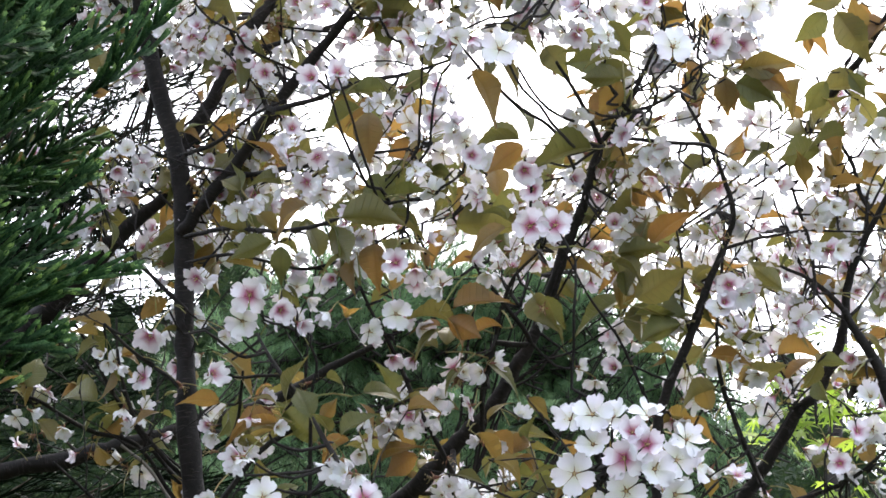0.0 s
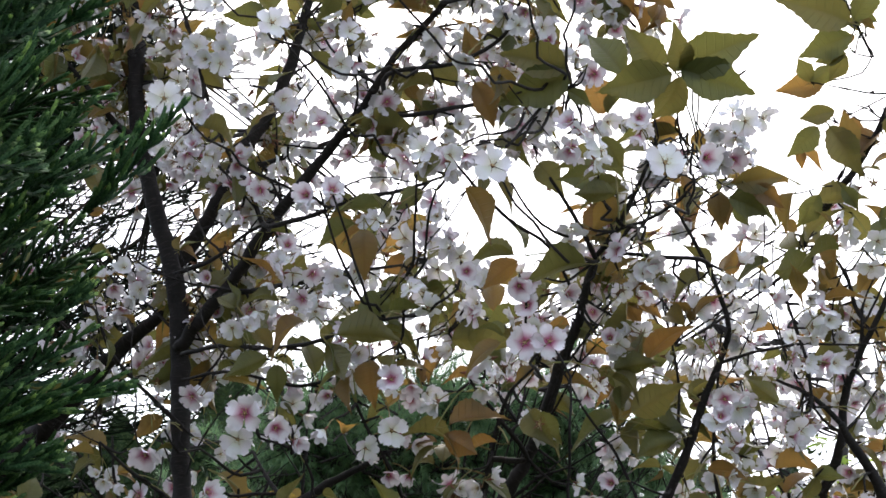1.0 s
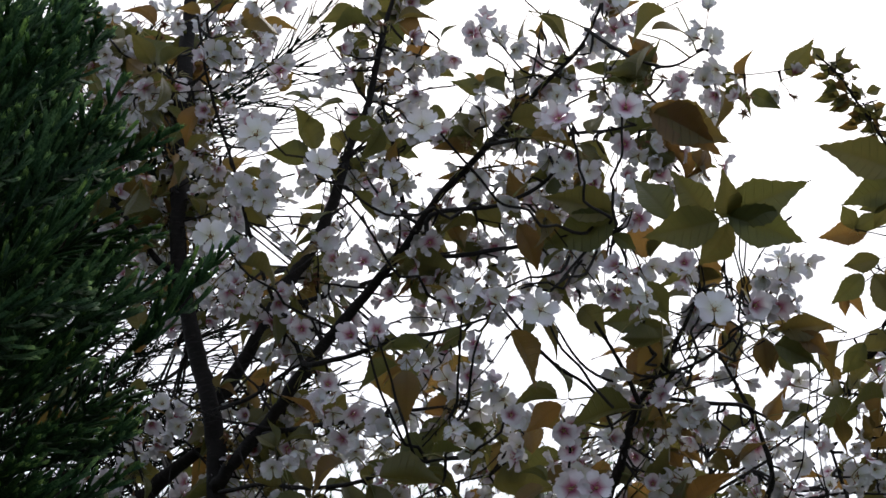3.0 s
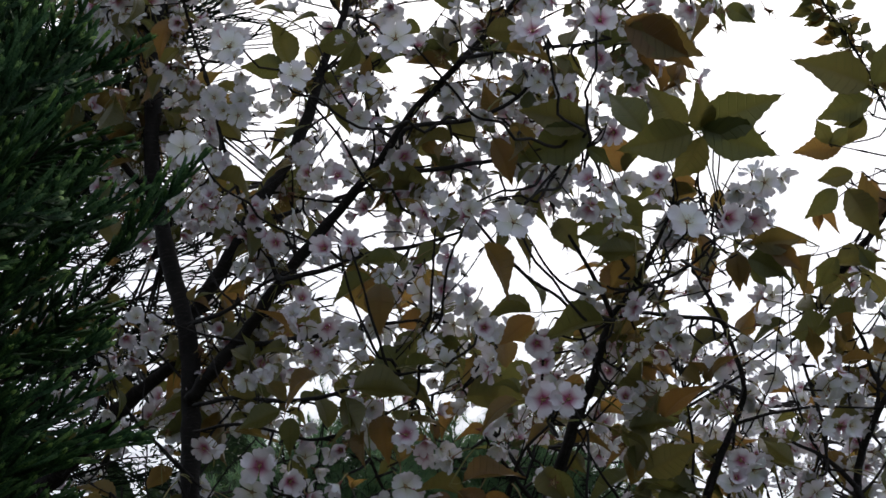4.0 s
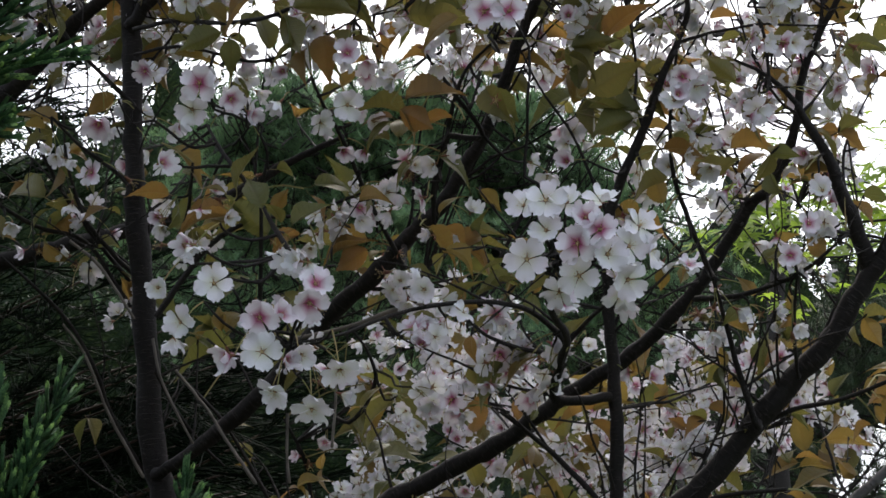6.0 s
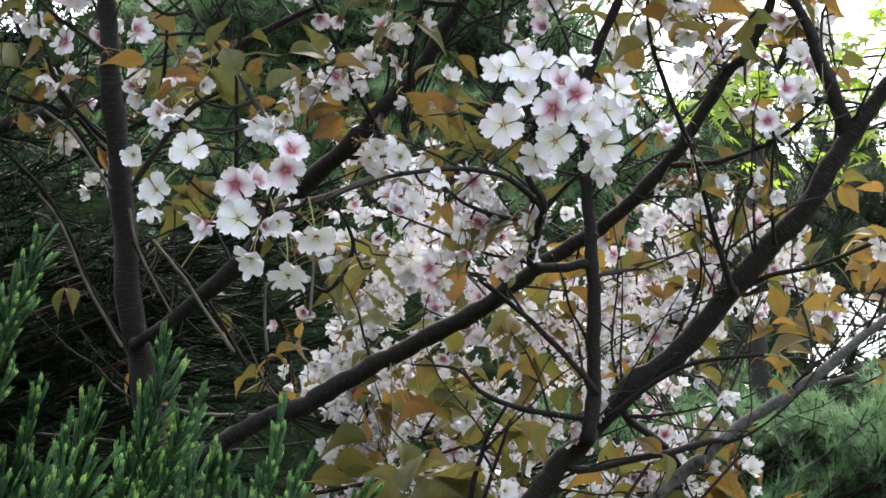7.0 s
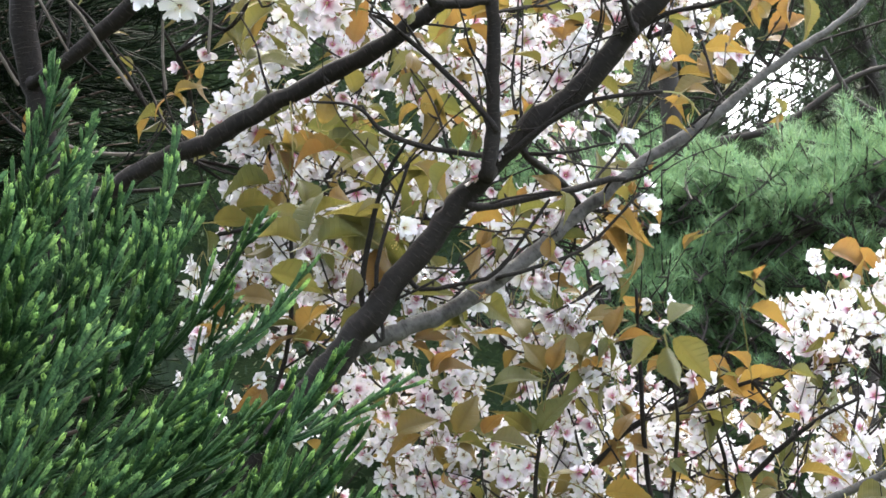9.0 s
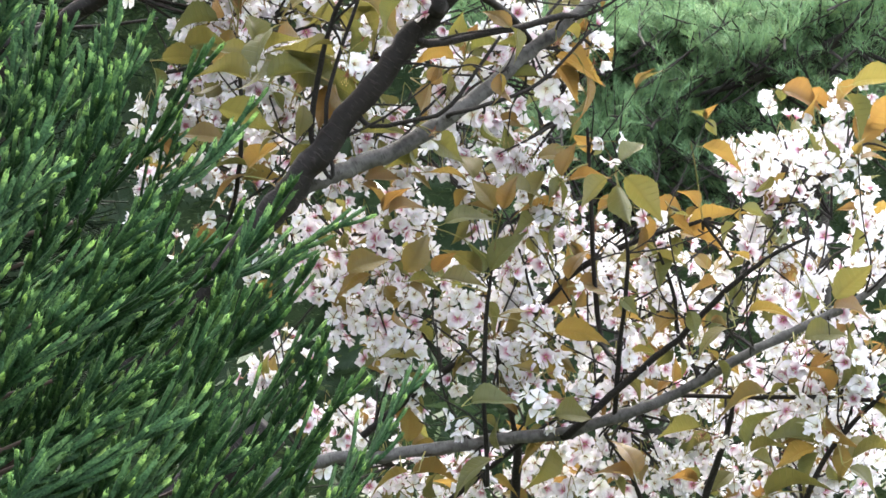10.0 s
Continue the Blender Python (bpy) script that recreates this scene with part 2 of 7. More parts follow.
def tube(geo, path, radii, sides=7, mat=0, rough=0.0, rng=None):
    path = np.asarray(path, float)
    d = np.gradient(path, axis=0)
    ref = np.array((0.0, 1.0, 0.0)) if abs(unit(path[-1] - path[0])[1]) < 0.9 else np.array((1.0, 0.0, 0.0))
    verts, uvs, run = [], [], 0.0
    for i, (p, r) in enumerate(zip(path, radii)):
        t = unit(d[i])
        x = unit(np.cross(ref, t))
        y = np.cross(t, x)
        if i:
            run += float(np.linalg.norm(p - path[i - 1]))
        for k in range(sides + 1):
            a = 2 * math.pi * (k % sides) / sides
            rr = r * (1 + (rough * rng.uniform(-1, 1) if rough and k < sides else 0))
            verts.append(p + rr * (math.cos(a) * x + math.sin(a) * y))
            uvs.append((k / sides, run))
        if rough:
            verts[-1] = verts[-1 - sides]
    n = sides + 1
    faces = []
    for i in range(len(path) - 1):
        for k in range(sides):
            faces.append((i * n + k, i * n + k + 1, (i + 1) * n + k + 1, (i + 1) * n + k))
    faces.append(tuple(range((len(path) - 1) * n, (len(path) - 1) * n + sides)))
    geo.add(verts, faces, uvs, mat)


RNG = random.Random(11)
NP = np.random.RandomState(11)


# ---- flower, leaf, frond and tuft shapes ----
def flower_shape(cup, spread, seed, petal=0.0188, cols=(-1, -0.5, 0, 0.5, 1), rows=((0.0, 0.1), (0.2, 0.42), (0.46, 0.8), (0.7, 0.94), (0.87, 0.82), (0.98, 0.46))):
    """Five notched, slightly ruffled petals, calyx and stamens; opens along +z."""
    r = random.Random(seed)
    g = Geo()
    w5 = len(cols)
    for k in range(5):
        a0 = 2 * math.pi * (k + r.uniform(-0.09, 0.09)) / 5
        tilt = cup + r.uniform(-spread, spread)
        ln = petal * r.uniform(0.92, 1.06)
        ruffle = r.uniform(-0.38, 0.38)
        vs, us = [], []
        for v, w in rows:
            for s in cols:
                along = ln * (v + (0.08 if v > 0.9 and abs(s) == 0.5 else -0.06 if v > 0.9 and abs(s) == 1 else -0.07 if v > 0.9 else 0))
                across = s * w * ln * 0.5
                lift = along * math.sin(tilt) + 0.22 * ln * (s * s - 0.3) * v + ruffle * ln * v * v * s - 0.14 * ln * v ** 3
                out = 0.0022 + along * math.cos(tilt)
                vs.append((out * math.cos(a0) - across * math.sin(a0), out * math.sin(a0) + across * math.cos(a0), 0.002 + lift + 0.0004 * (k % 2)))
                us.append((s * 0.5 + 0.5, min(1.0, v * 1.05)))
        fs = [(i * w5 + j, i * w5 + j + 1, i * w5 + j + w5 + 1, i * w5 + j + w5) for i in range(len(rows) - 1) for j in range(w5 - 1)]
        g.add(vs, fs, us, 0)
    ring = [(0.0024 * math.cos(t), 0.0024 * math.sin(t)) for t in (0, 1.257, 2.513, 3.77, 5.027)]
    g.add([(x, y, 0.002) for x, y in ring] + [(x * 0.45, y * 0.45, -0.006) for x, y in ring],
          [(i, (i + 1) % 5, 5 + (i + 1) % 5, 5 + i) for i in range(5)] + [(0, 4, 3, 2, 1)], [(0, 0)] * 10, 1)
    for k in range(5):
        a = 2 * math.pi * (k + 0.5) / 5
        c, s = math.cos(a), math.sin(a)
        g.add([(0.002 * c - 0.0015 * s, 0.002 * s + 0.0015 * c, 0.001), (0.002 * c + 0.0015 * s, 0.002 * s - 0.0015 * c, 0.001), (0.0085 * c, 0.0085 * s, 0.0 + 0.009 * math.sin(cup) - 0.001)],
              [(0, 1, 2)], [(0, 0)] * 3, 1)
    many = 9 if w5 == 5 else 4
    for k in range(many):
        a, o = 2 * math.pi * k / many + r.uniform(-0.3, 0.3), r.uniform(0.002, 0.0055)
        c, s, h = math.cos(a), math.sin(a), r.uniform(0.006, 0.0095)
        e = 0.00035
        g.add([(-e * s, e * c, 0.002), (e * s, -e * c, 0.002), (o * c, o * s, h)], [(0, 1, 2)], [(0, 0)] * 3, 2)
        q = 0.0007
        g.add([(o * c - q, o * s, h), (o * c + q, o * s, h), (o * c, o * s + q, h + q), (o * c, o * s, h + 2 * q)],
              [(0, 1, 2), (0, 1, 3), (1, 2, 3), (2, 0, 3)], [(0, 0)] * 4, 2)
    return g.arrays()


OPENINGS = [(0.2, 0.28), (0.45, 0.35), (0.75, 0.32), (1.1, 0.22), (0.02, 0.4)]
FLOWER_SHAPES = [flower_shape(c, s, i) for i, (c, s) in enumerate(OPENINGS)]
SMALL_SHAPES = [flower_shape(c, s, i, 0.0192, (-1, 0, 1), ((0.0, 0.09), (0.4, 0.64), (0.76, 0.9), (0.95, 0.56))) for i, (c, s) in enumerate(OPENINGS)]


def sub_mesh(name, arrays, keep, mats):
    v, f, uv, mi = arrays
    f, mi = f[keep], mi[keep]
    used, back = np.unique(f, return_inverse=True)
    return to_mesh(name, (v[used], back.reshape(-1, 3), uv[used], mi), mats)


HEART_MESHES = [sub_mesh("flower", a, a[3] > 0, [FRESH, CALYX, STAMEN]) for a in FLOWER_SHAPES]
PETAL_MESHES = [[[sub_mesh("petal", a, (a[3] == 0) & (a[1][:, 0] // 30 == k), [p]) for k in range(5)] for a in FLOWER_SHAPES] for p in (FRESH, BLUSH)]
FLOWER_MESHES = [[to_mesh("flower", a, [p, CALYX, STAMEN]) for a in FLOWER_SHAPES] for p in (FRESH, BLUSH)]


def spent_shape():
    """A calyx that has lost its petals, with a tuft of stamens."""
    v, f, uv, mi = FLOWER_SHAPES[1]
    keep = f[mi > 0]
    return v * 1.15, keep, uv, mi[mi > 0]


SPENT_SHAPE = spent_shape()


def leaf_shape(width, fold, droop, seed):
    """A toothed, pointed blade, 1 long, base at the origin, along +x, face to +z, with its petiole."""
    r = random.Random(seed)
    g = Geo()
    n = 19
    vs, us = [], []
    for i in range(n + 1):
        t = i / n
        w = width * math.sin(math.pi * t ** 0.85) ** 0.8 if t < 0.5 else width * 1.0 * ((1 - t) / 0.5) ** 1.35
        if i in (0, n):
            w = 0.004
        tooth = 0.012 if i % 2 else -0.006
        bend = -droop * t * t + 0.02 * math.sin(7 * t + seed)
        for s in (-1, -0.5, 0, 0.5, 1):
            ww = w + (tooth if abs(s) == 1 and 0 < i < n else 0)
            ww = max(ww, 0.003)
            vs.append((t * (1 - 0.25 * droop * t), s * ww, bend + fold * abs(s) * ww + 0.025 * math.sin(9 * t + 3 * s + seed) * abs(s)))
            us.append((s * ww, t))
    g.add(vs, [(i * 5 + j, i * 5 + j + 1, i * 5 + j + 6, i * 5 + j + 5) for i in range(n) for j in range(4)], us, 0)
    pet = [(-0.22, 0, 0.03 + r.uniform(-0.02, 0.02)), (-0.1, 0, -0.01), (0.02, 0, 0)]
    tube(g, pet, [0.008, 0.008, 0.007], 4, 1)
    return g.arrays()


LEAF_SHAPES = [leaf_shape(w, f, d, i) for i, (w, f, d) in enumerate([(0.26, 0.4, 0.35), (0.28, 0.7, 0.55), (0.24, 0.9, 0.3), (0.27, 0.3, 0.7), (0.25, 1.2, 0.45), (0.25, 0.5, 0.3)])]
LEAF_MESHES = [[to_mesh("leaf", a, [p, STALK]) for a in LEAF_SHAPES] for p in (OLIVE, BRONZE)]


def needles_on(g, path, count, length, radius, spread, r, v0=0.0, v1=1.0, mat=0, flag=0.0, flat=False):
    """Awl-shaped needles set spirally on a shoot."""
    path = np.asarray(path, float)
    seg = np.linspace(0, len(path) - 1.001, count)
    ang = r.uniform(0, 6.28)
    for i, s in enumerate(seg):
        k = int(s)
        p = path[k] + (path[k + 1] - path[k]) * (s - k)
        t = unit(path[k + 1] - path[k])
        x = unit(np.cross(t, (0.21, 0.83, 0.5)))
        y = np.cross(t, x)
        ang += 2.4
        o = math.cos(ang) * x + math.sin(ang) * y
        q = np.cross(t, o)
        f = i / count
        ln = length * (0.75 + 0.4 * r.random()) * (1.0 if f < 0.8 else 0.4)
        sp = spread * (1 - 0.45 * f) * r.uniform(0.8, 1.2)
        d = unit(t * math.cos(sp) + o * math.sin(sp))
        b = p + o * radius * 0.6
        v = v0 + (v1 - v0) * f
        if flat:
            g.add([b + q * radius * 0.42, b - q * radius * 0.42, b + d * ln + t * ln * 0.1], [(0, 1, 2)], [(flag, v)] * 3, mat)
            continue
        g.add([b + q * radius * 0.32, b - q * radius * 0.32, b + o * radius * 0.6, b + d * ln + t * ln * 0.1],
              [(0, 1, 3), (1, 2, 3), (2, 0, 3)], [(flag, v)] * 4, mat)


def cord(g, path, radius, count, needle, spread, r, sides=5, light=False, fresh=0.38):
    """A green shoot with a blunt end, close-set with short needles."""
    if count < 12 or light:
        path, sides = path[[0, len(path) // 2, -2, -1]], 3
    end = unit(path[-1] - path[-2])
    path = np.vstack([path, path[-1] + end * radius * 0.9])
    n = len(path)
    rad = [radius * (0.85 + 0.2 * k / (n - 1)) for k in range(n)]
    rad[-1] = radius * 0.4
    k = len(g.v)
    flag = 1.0 if r.random() < fresh else 0.0
    tube(g, path, rad, sides, 0)
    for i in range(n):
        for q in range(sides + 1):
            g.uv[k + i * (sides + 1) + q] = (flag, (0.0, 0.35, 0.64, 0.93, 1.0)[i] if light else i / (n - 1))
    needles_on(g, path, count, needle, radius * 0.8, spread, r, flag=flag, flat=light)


def frond_shape(seed, length, sides, needle=0.0065, dense=1.0, spread=0.5, radius=0.0038, subs=3, light=False):
    """A cedar spray: a shoot along +x with upswept shoots on both sides, all cord-like."""
    r = random.Random(seed)
    g = Geo()
    ax = np.array([(length * t, 0.02 * math.sin(2.2 * t + seed), 0.2 * length * t * t + 0.01 * math.sin(4 * t + seed)) for t in np.linspace(0, 1, 10)])
    cord(g, ax, radius, int(length / 0.0021 * dense), needle, spread, r, 5, light)
    for k in range(sides):
        t = 0.1 + 0.84 * k / sides
        b = ax[int(t * 9)] + (ax[min(9, int(t * 9) + 1)] - ax[int(t * 9)]) * (t * 9 % 1)
        a = (1 if k % 2 else -1) * r.uniform(0.2, 0.6)
        d = unit((math.cos(a), math.sin(a), r.uniform(-0.25, 0.5)))
        ln = max(0.026, length * r.uniform(0.24, 0.46) * (1.1 - 0.5 * t))
        c = np.array([b + d * ln * u + np.array((0.3 * ln * u * u, 0, 0.2 * ln * u * u)) for u in np.linspace(0, 1, 6)])
        cord(g, c, radius, int(ln / 0.0019 * dense), needle, spread, r, 4, light)
        if ln > 0.036:
            for j in range(subs):
                bb = c[1 + j]
                d2 = unit(d + np.array((0.4, (0.45 if j % 2 else -0.45), r.uniform(-0.2, 0.4))))
                l2 = max(0.02, ln * r.uniform(0.3, 0.5))
                c2 = np.array([bb + d2 * l2 * u + np.array((0.2 * l2 * u * u, 0, 0.2 * l2 * u * u)) for u in np.linspace(0, 1, 4)])
                cord(g, c2, radius * 0.95, int(l2 / 0.0019 * dense), needle, spread, r, 4, light)
    return g.arrays()


def spray_shape(seed, length, sides, wide=(0.45, 0.95), span=(0.26, 0.46), forks=(2, 3, 4)):
    """A cedar spray whose side shoots leave wide, turn forward and up, and end in blunt fingers."""
    r = random.Random(seed)
    g = Geo()
    ax = np.array([(length * t, 0.012 * math.sin(2.6 * t + seed), 0.3 * length * t * t) for t in np.linspace(0, 1, 10)])
    cord(g, ax, 0.0028, int(length / 0.0026), 0.0074, 0.48, r, 4, True)

    def side(b, d, ln, deep):
        u = np.linspace(0, 1, 6)[:, None]
        c = b + d * ln * u + np.array((0.4 * ln, 0, 0.32 * ln)) * u * u
        cord(g, c, 0.0029, max(7, int(ln / 0.0026)), 0.0066, 0.46, r, 4, True)
        if deep and ln > 0.028:
            for j in range(r.choice(forks)):
                a = r.uniform(0.35, 0.8) * (1 if j % 2 else -1)
                d2 = unit((d[0] * math.cos(a) - d[1] * math.sin(a), d[0] * math.sin(a) + d[1] * math.cos(a), d[2] + r.uniform(-0.15, 0.4)))
                side(c[1 + j], d2, max(0.014, ln * r.uniform(0.28, 0.5)), False)

    for k in range(sides):
        t = 0.08 + 0.86 * k / sides
        i = int(t * 9)
        a = (1 if k % 2 else -1) * r.uniform(*wide)
        side(ax[i] + (ax[i + 1] - ax[i]) * (t * 9 - i), unit((math.cos(a), math.sin(a), r.uniform(-0.2, 0.55))), max(0.018, length * r.uniform(*span) * (1.1 - 0.6 * t)), True)
    return g.arrays()


FROND_SIZES = [(0.17, 13), (0.14, 11), (0.2, 15), (0.11, 9)]
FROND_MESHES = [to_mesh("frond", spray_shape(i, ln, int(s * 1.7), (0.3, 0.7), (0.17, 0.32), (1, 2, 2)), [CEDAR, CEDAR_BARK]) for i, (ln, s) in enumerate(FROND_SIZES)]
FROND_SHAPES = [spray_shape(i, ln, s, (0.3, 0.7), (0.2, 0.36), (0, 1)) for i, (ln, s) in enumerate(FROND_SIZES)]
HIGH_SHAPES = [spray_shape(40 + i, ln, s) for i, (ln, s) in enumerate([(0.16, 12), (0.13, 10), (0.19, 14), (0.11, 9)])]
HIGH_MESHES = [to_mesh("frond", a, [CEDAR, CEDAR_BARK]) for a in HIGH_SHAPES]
THIN_SHAPES = [frond_shape(20 + i, ln, s, 0.012, 0.34, 0.75, 0.0018, 1, True) for i, (ln, s) in enumerate([(0.3, 9), (0.36, 10), (0.24, 7)])]
THIN_MESHES = [to_mesh("frond", a, [SHADED_CEDAR, CEDAR_BARK], False) for a in THIN_SHAPES]


def pine_pad_shape(seed, tufts=9, needles=36, length=0.09):
    """A pine branchlet along +x whose shoots end in brushes of long needles."""
    r = random.Random(seed)
    g = Geo()
    ax = [np.array((0.45 * t, 0.04 * math.sin(3 * t + seed), 0.05 * t)) for t in np.linspace(0, 1, 5)]
    tube(g, ax, np.linspace(0.007, 0.004, 5), 5, 1)
    for k in range(tufts):
        t = 0.15 + 0.85 * k / (tufts - 1)
        b = np.array((0.45 * t, 0.04 * math.sin(3 * t + seed), 0.05 * t))
        d = unit((r.uniform(0.1, 0.9), r.uniform(-1, 1) * (1.2 - t), r.uniform(0.1, 0.8)))
        e = b + d * r.uniform(0.05, 0.13)
        tube(g, [b, e], [0.004, 0.003], 4, 1)
        for j in range(needles):
            u = r.random()
            p = b + (e - b) * (0.45 + 0.6 * u)
            o = unit((r.gauss(0, 1), r.gauss(0, 1), r.gauss(0, 1)))
            n = unit(d * 0.75 + o)
            q = unit(np.cross(n, (0.3, 0.5, 0.8))) * 0.0022
            g.add([p + q, p - q, p + n * length * r.uniform(0.7, 1.1)], [(0, 1, 2)], [(0, 0.2 + 0.6 * u)] * 3, 0)
    return g.arrays()


PAD_SHAPES = [pine_pad_shape(i) for i in range(4)]
PAD_MESHES = {m.name: [to_mesh("needle_pad", a, [m, PINE_BARK], False) for a in PAD_SHAPES] for m in (PINE, SHADED_PINE)}


def maple_leaf_shape(seed):
    """Seven narrow toothed lobes, 1 across, petiole at the origin, along +x, face to +z."""
    r = random.Random(seed)
    g = Geo()
    pts, uvs = [(0, 0, 0)], [(0, 0)]
    for k in range(7):
        a = (k - 3) * 0.62
        ln = (0.62 - 0.06 * abs(k - 3)) * (1 if abs(k - 3) < 3 else 0.6)
        for da, q in ((-0.24, 0.42), (-0.16, 0.68), (0, 1.0), (0.16, 0.68), (0.24, 0.42)):
            w = a + da * (1.0 if q < 0.5 else 0.75)
            pts.append((ln * q * math.cos(w), ln * q * math.sin(w), -0.35 * (ln * q) ** 2 + 0.03 * r.uniform(-1, 1)))
            uvs.append((da, q))
    g.add(pts, [(0, i, i + 1) for i in range(1, len(pts) - 1)], uvs, 0)
    tube(g, [(-0.4, 0, 0.05), (-0.2, 0, 0.04), (0, 0, 0)], [0.01, 0.01, 0.01], 4, 1)
    return g.arrays()


MAPLE_MESHES = [to_mesh("leaf", maple_leaf_shape(i), [MAPLE, STALK]) for i in range(3)]


# ---- trees: limbs first, then what grows on them ----
class Tree:
    def __init__(self, ob, bark):
        self.ob, self.bark = ob, bark
        self.nodes = []
        self.stalks, self.twigs = Geo(), Geo()
        self.extra_flowers = {0: [], 1: []}
        self.extra_leaves = {0: [], 1: []}
        self.flowers = self.leaves = self.fronds = 0
        self.extra_fronds = []
        self.spent = []
        self.pending = []
        self.bare = []

    def nearest(self, p):
        a = np.asarray(self.nodes)
        d = np.linalg.norm(a - p, axis=1)
        i = int(d.argmin())
        return a[i], float(d[i])


FREE_LIMBS = ("main_stem", "thick_limb", "dark_limb", "low_limb", "low_bough", "corner_limb")


def limb(tree, name, rows):
    """A limb through rows of x, y, z in metres and radius in millimetres."""
    rows = np.asarray(rows, float)
    if tree.nodes and name not in FREE_LIMBS and "dead_" not in name:
        k = 0 if rows[0][3] >= rows[-1][3] else -1
        node, d = tree.nearest(rows[k][:3])
        if 0.006 < d < 0.09:
            joint = [(*node, rows[k][3] * 1.1)]
            rows = np.vstack([joint, rows] if k == 0 else [rows, joint])
    steps = 5
    path = smooth_path(rows, steps)
    rad = np.maximum(path[:, 3], 0.8) / 1000
    pts = path[:, :3].copy()
    # knees and small swellings
    for i in range(1, len(pts) - 1):
        pts[i] += NP.uniform(-1, 1, 3) * rad[i] * 0.16
        rad[i] *= 1 + NP.uniform(-0.06, 0.09)
    if name in ("grey_limb", "low_bough"):
        rad *= 0.88
        for i in range(3, len(rad) - 2, 5):
            i += NP.randint(0, 3)
            rad[i] *= NP.uniform(1.05, 1.15)
            pts[i] += NP.uniform(-1, 1, 3) * rad[i] * 0.16
    end = unit(pts[-1] - pts[-2])
    pts = np.vstack([pts, pts[-1] + end * rad[-1] * 0.7])
    rad = np.append(rad, rad[-1] * 0.35)
    g = Geo()
    tube(g, pts, rad, 10 if rad.max() > 0.008 else 7, 0, 0.05, RNG)
    grey = name in ("grey_limb", "low_bough")
    kind = "limb" if rad.max() > 0.006 else "twig"
    me = to_mesh(kind, g.arrays(), [GREY_BARK if grey else TWIG if name == "dead_pale" else tree.bark])
    part(kind, me, tree.ob, label="smooth grey limb with dark pores" if grey else "")
    if name != "tip_twig":
        tree.nodes += [tuple(p) for p in pts]
    if name in ("main_stem", "fork_limb", "upper_limb", "center_limb", "right_fork", "low_sweep", "upright", "grey_limb", "thick_limb", "cluster_twig"):
        tree.bare += [(*p, r) for p, r in zip(pts, rad)]
    if "dead" not in name and name != "tip_twig":
        tree.pending.append((rows, kind, name))


def stalk(tree, a, b, r=0.0007, sag=0.07):
    a, b = np.asarray(a, float), np.asarray(b, float)
    mid = (a + b) / 2 + np.array((0, 0, sag * np.linalg.norm(b - a)))
    tube(tree.stalks, smooth_path([a, mid, b], 2), np.linspace(r * 1.3, r, 5), 3)


def clear_of_limbs(tree, at):
    """Moves a point that would sit on the front of a main limb to the limb's far side."""
    if not tree.bare:
        return at
    a = np.asarray(tree.bare)
    d = np.hypot(a[:, 0] - at[0], a[:, 2] - at[2] + 0.35 * (at[1] - a[:, 1]))
    i = int(d.argmin())
    gap = a[i, 1] - at[1]
    if d[i] < 0.024 + a[i, 3] and 0 < gap < 0.14:
        at = np.array((at[0], a[i, 1] + 0.02 + a[i, 3], at[2] + 0.35 * gap))
    return at


def put_flower(tree, at, look_to, size, blush, shape, fine=False):
    if not fine:
        at = clear_of_limbs(tree, at)
    m = facing(at, look_to, RNG.uniform(0, 6.28), size)
    if tree.flowers < 300 and fine:
        tree.flowers += 1
        heart = part("flower", HEART_MESHES[shape], tree.ob, m)
        for me in PETAL_MESHES[blush][shape]:
            sub_part("petal", me, heart, Matrix())
    elif tree.flowers < 300:
        tree.flowers += 1
        part("flower", FLOWER_MESHES[blush][shape], tree.ob, m)
    else:
        tree.extra_flowers[blush].append(((FLOWER_SHAPES if tree is cherry else SMALL_SHAPES)[shape], m))


def put_leaf(tree, at, x, z, size, tone, shape):
    x = unit(x)
    y = unit(np.cross(z, x))
    at = clear_of_limbs(tree, np.asarray(at) + x * size * 0.5) - x * size * 0.5
    m = basis(x, y, np.cross(x, y), at, size)
    if tree.leaves < 300:
        tree.leaves += 1
        part("leaf", LEAF_MESHES[tone][shape], tree.ob, m)
    else:
        tree.extra_leaves[tone].append((LEAF_SHAPES[shape], m))


# flowers that show their faces: place, the way they look, blush, size and opening
SHOWN = []
SHOWN += [(-0.129, 2.041, 2.134, 0.1, -1, -0.2, 1, 1, 1), (-0.079, 2.02, 2.144, 0.15, -1, -0.45, 1, 1, 1), (-0.074, 2.035, 2.167, 0.2, -1, 0.1, 1, 0.92, 1), (-0.126, 2.041, 2.098, 0, -1, -0.1, 0, 1.05, 0), (-0.159, 2.059, 2.099, -0.8, -0.6, -0.4, 1, 1, 2), (-0.106, 2.073, 2.099, 0.7, -0.6, -0.3, 1, 0.9, 3), (-0.111, 2.061, 2.141, 0.5, -0.8, 0.1, 1, 0.9, 2), (-0.089, 2.082, 2.106, 0.3, -0.7, -0.3, 0, 0.9, 2), (-0.049, 2.058, 2.086, 0.1, -0.45, -0.9, 0, 1, 0)]
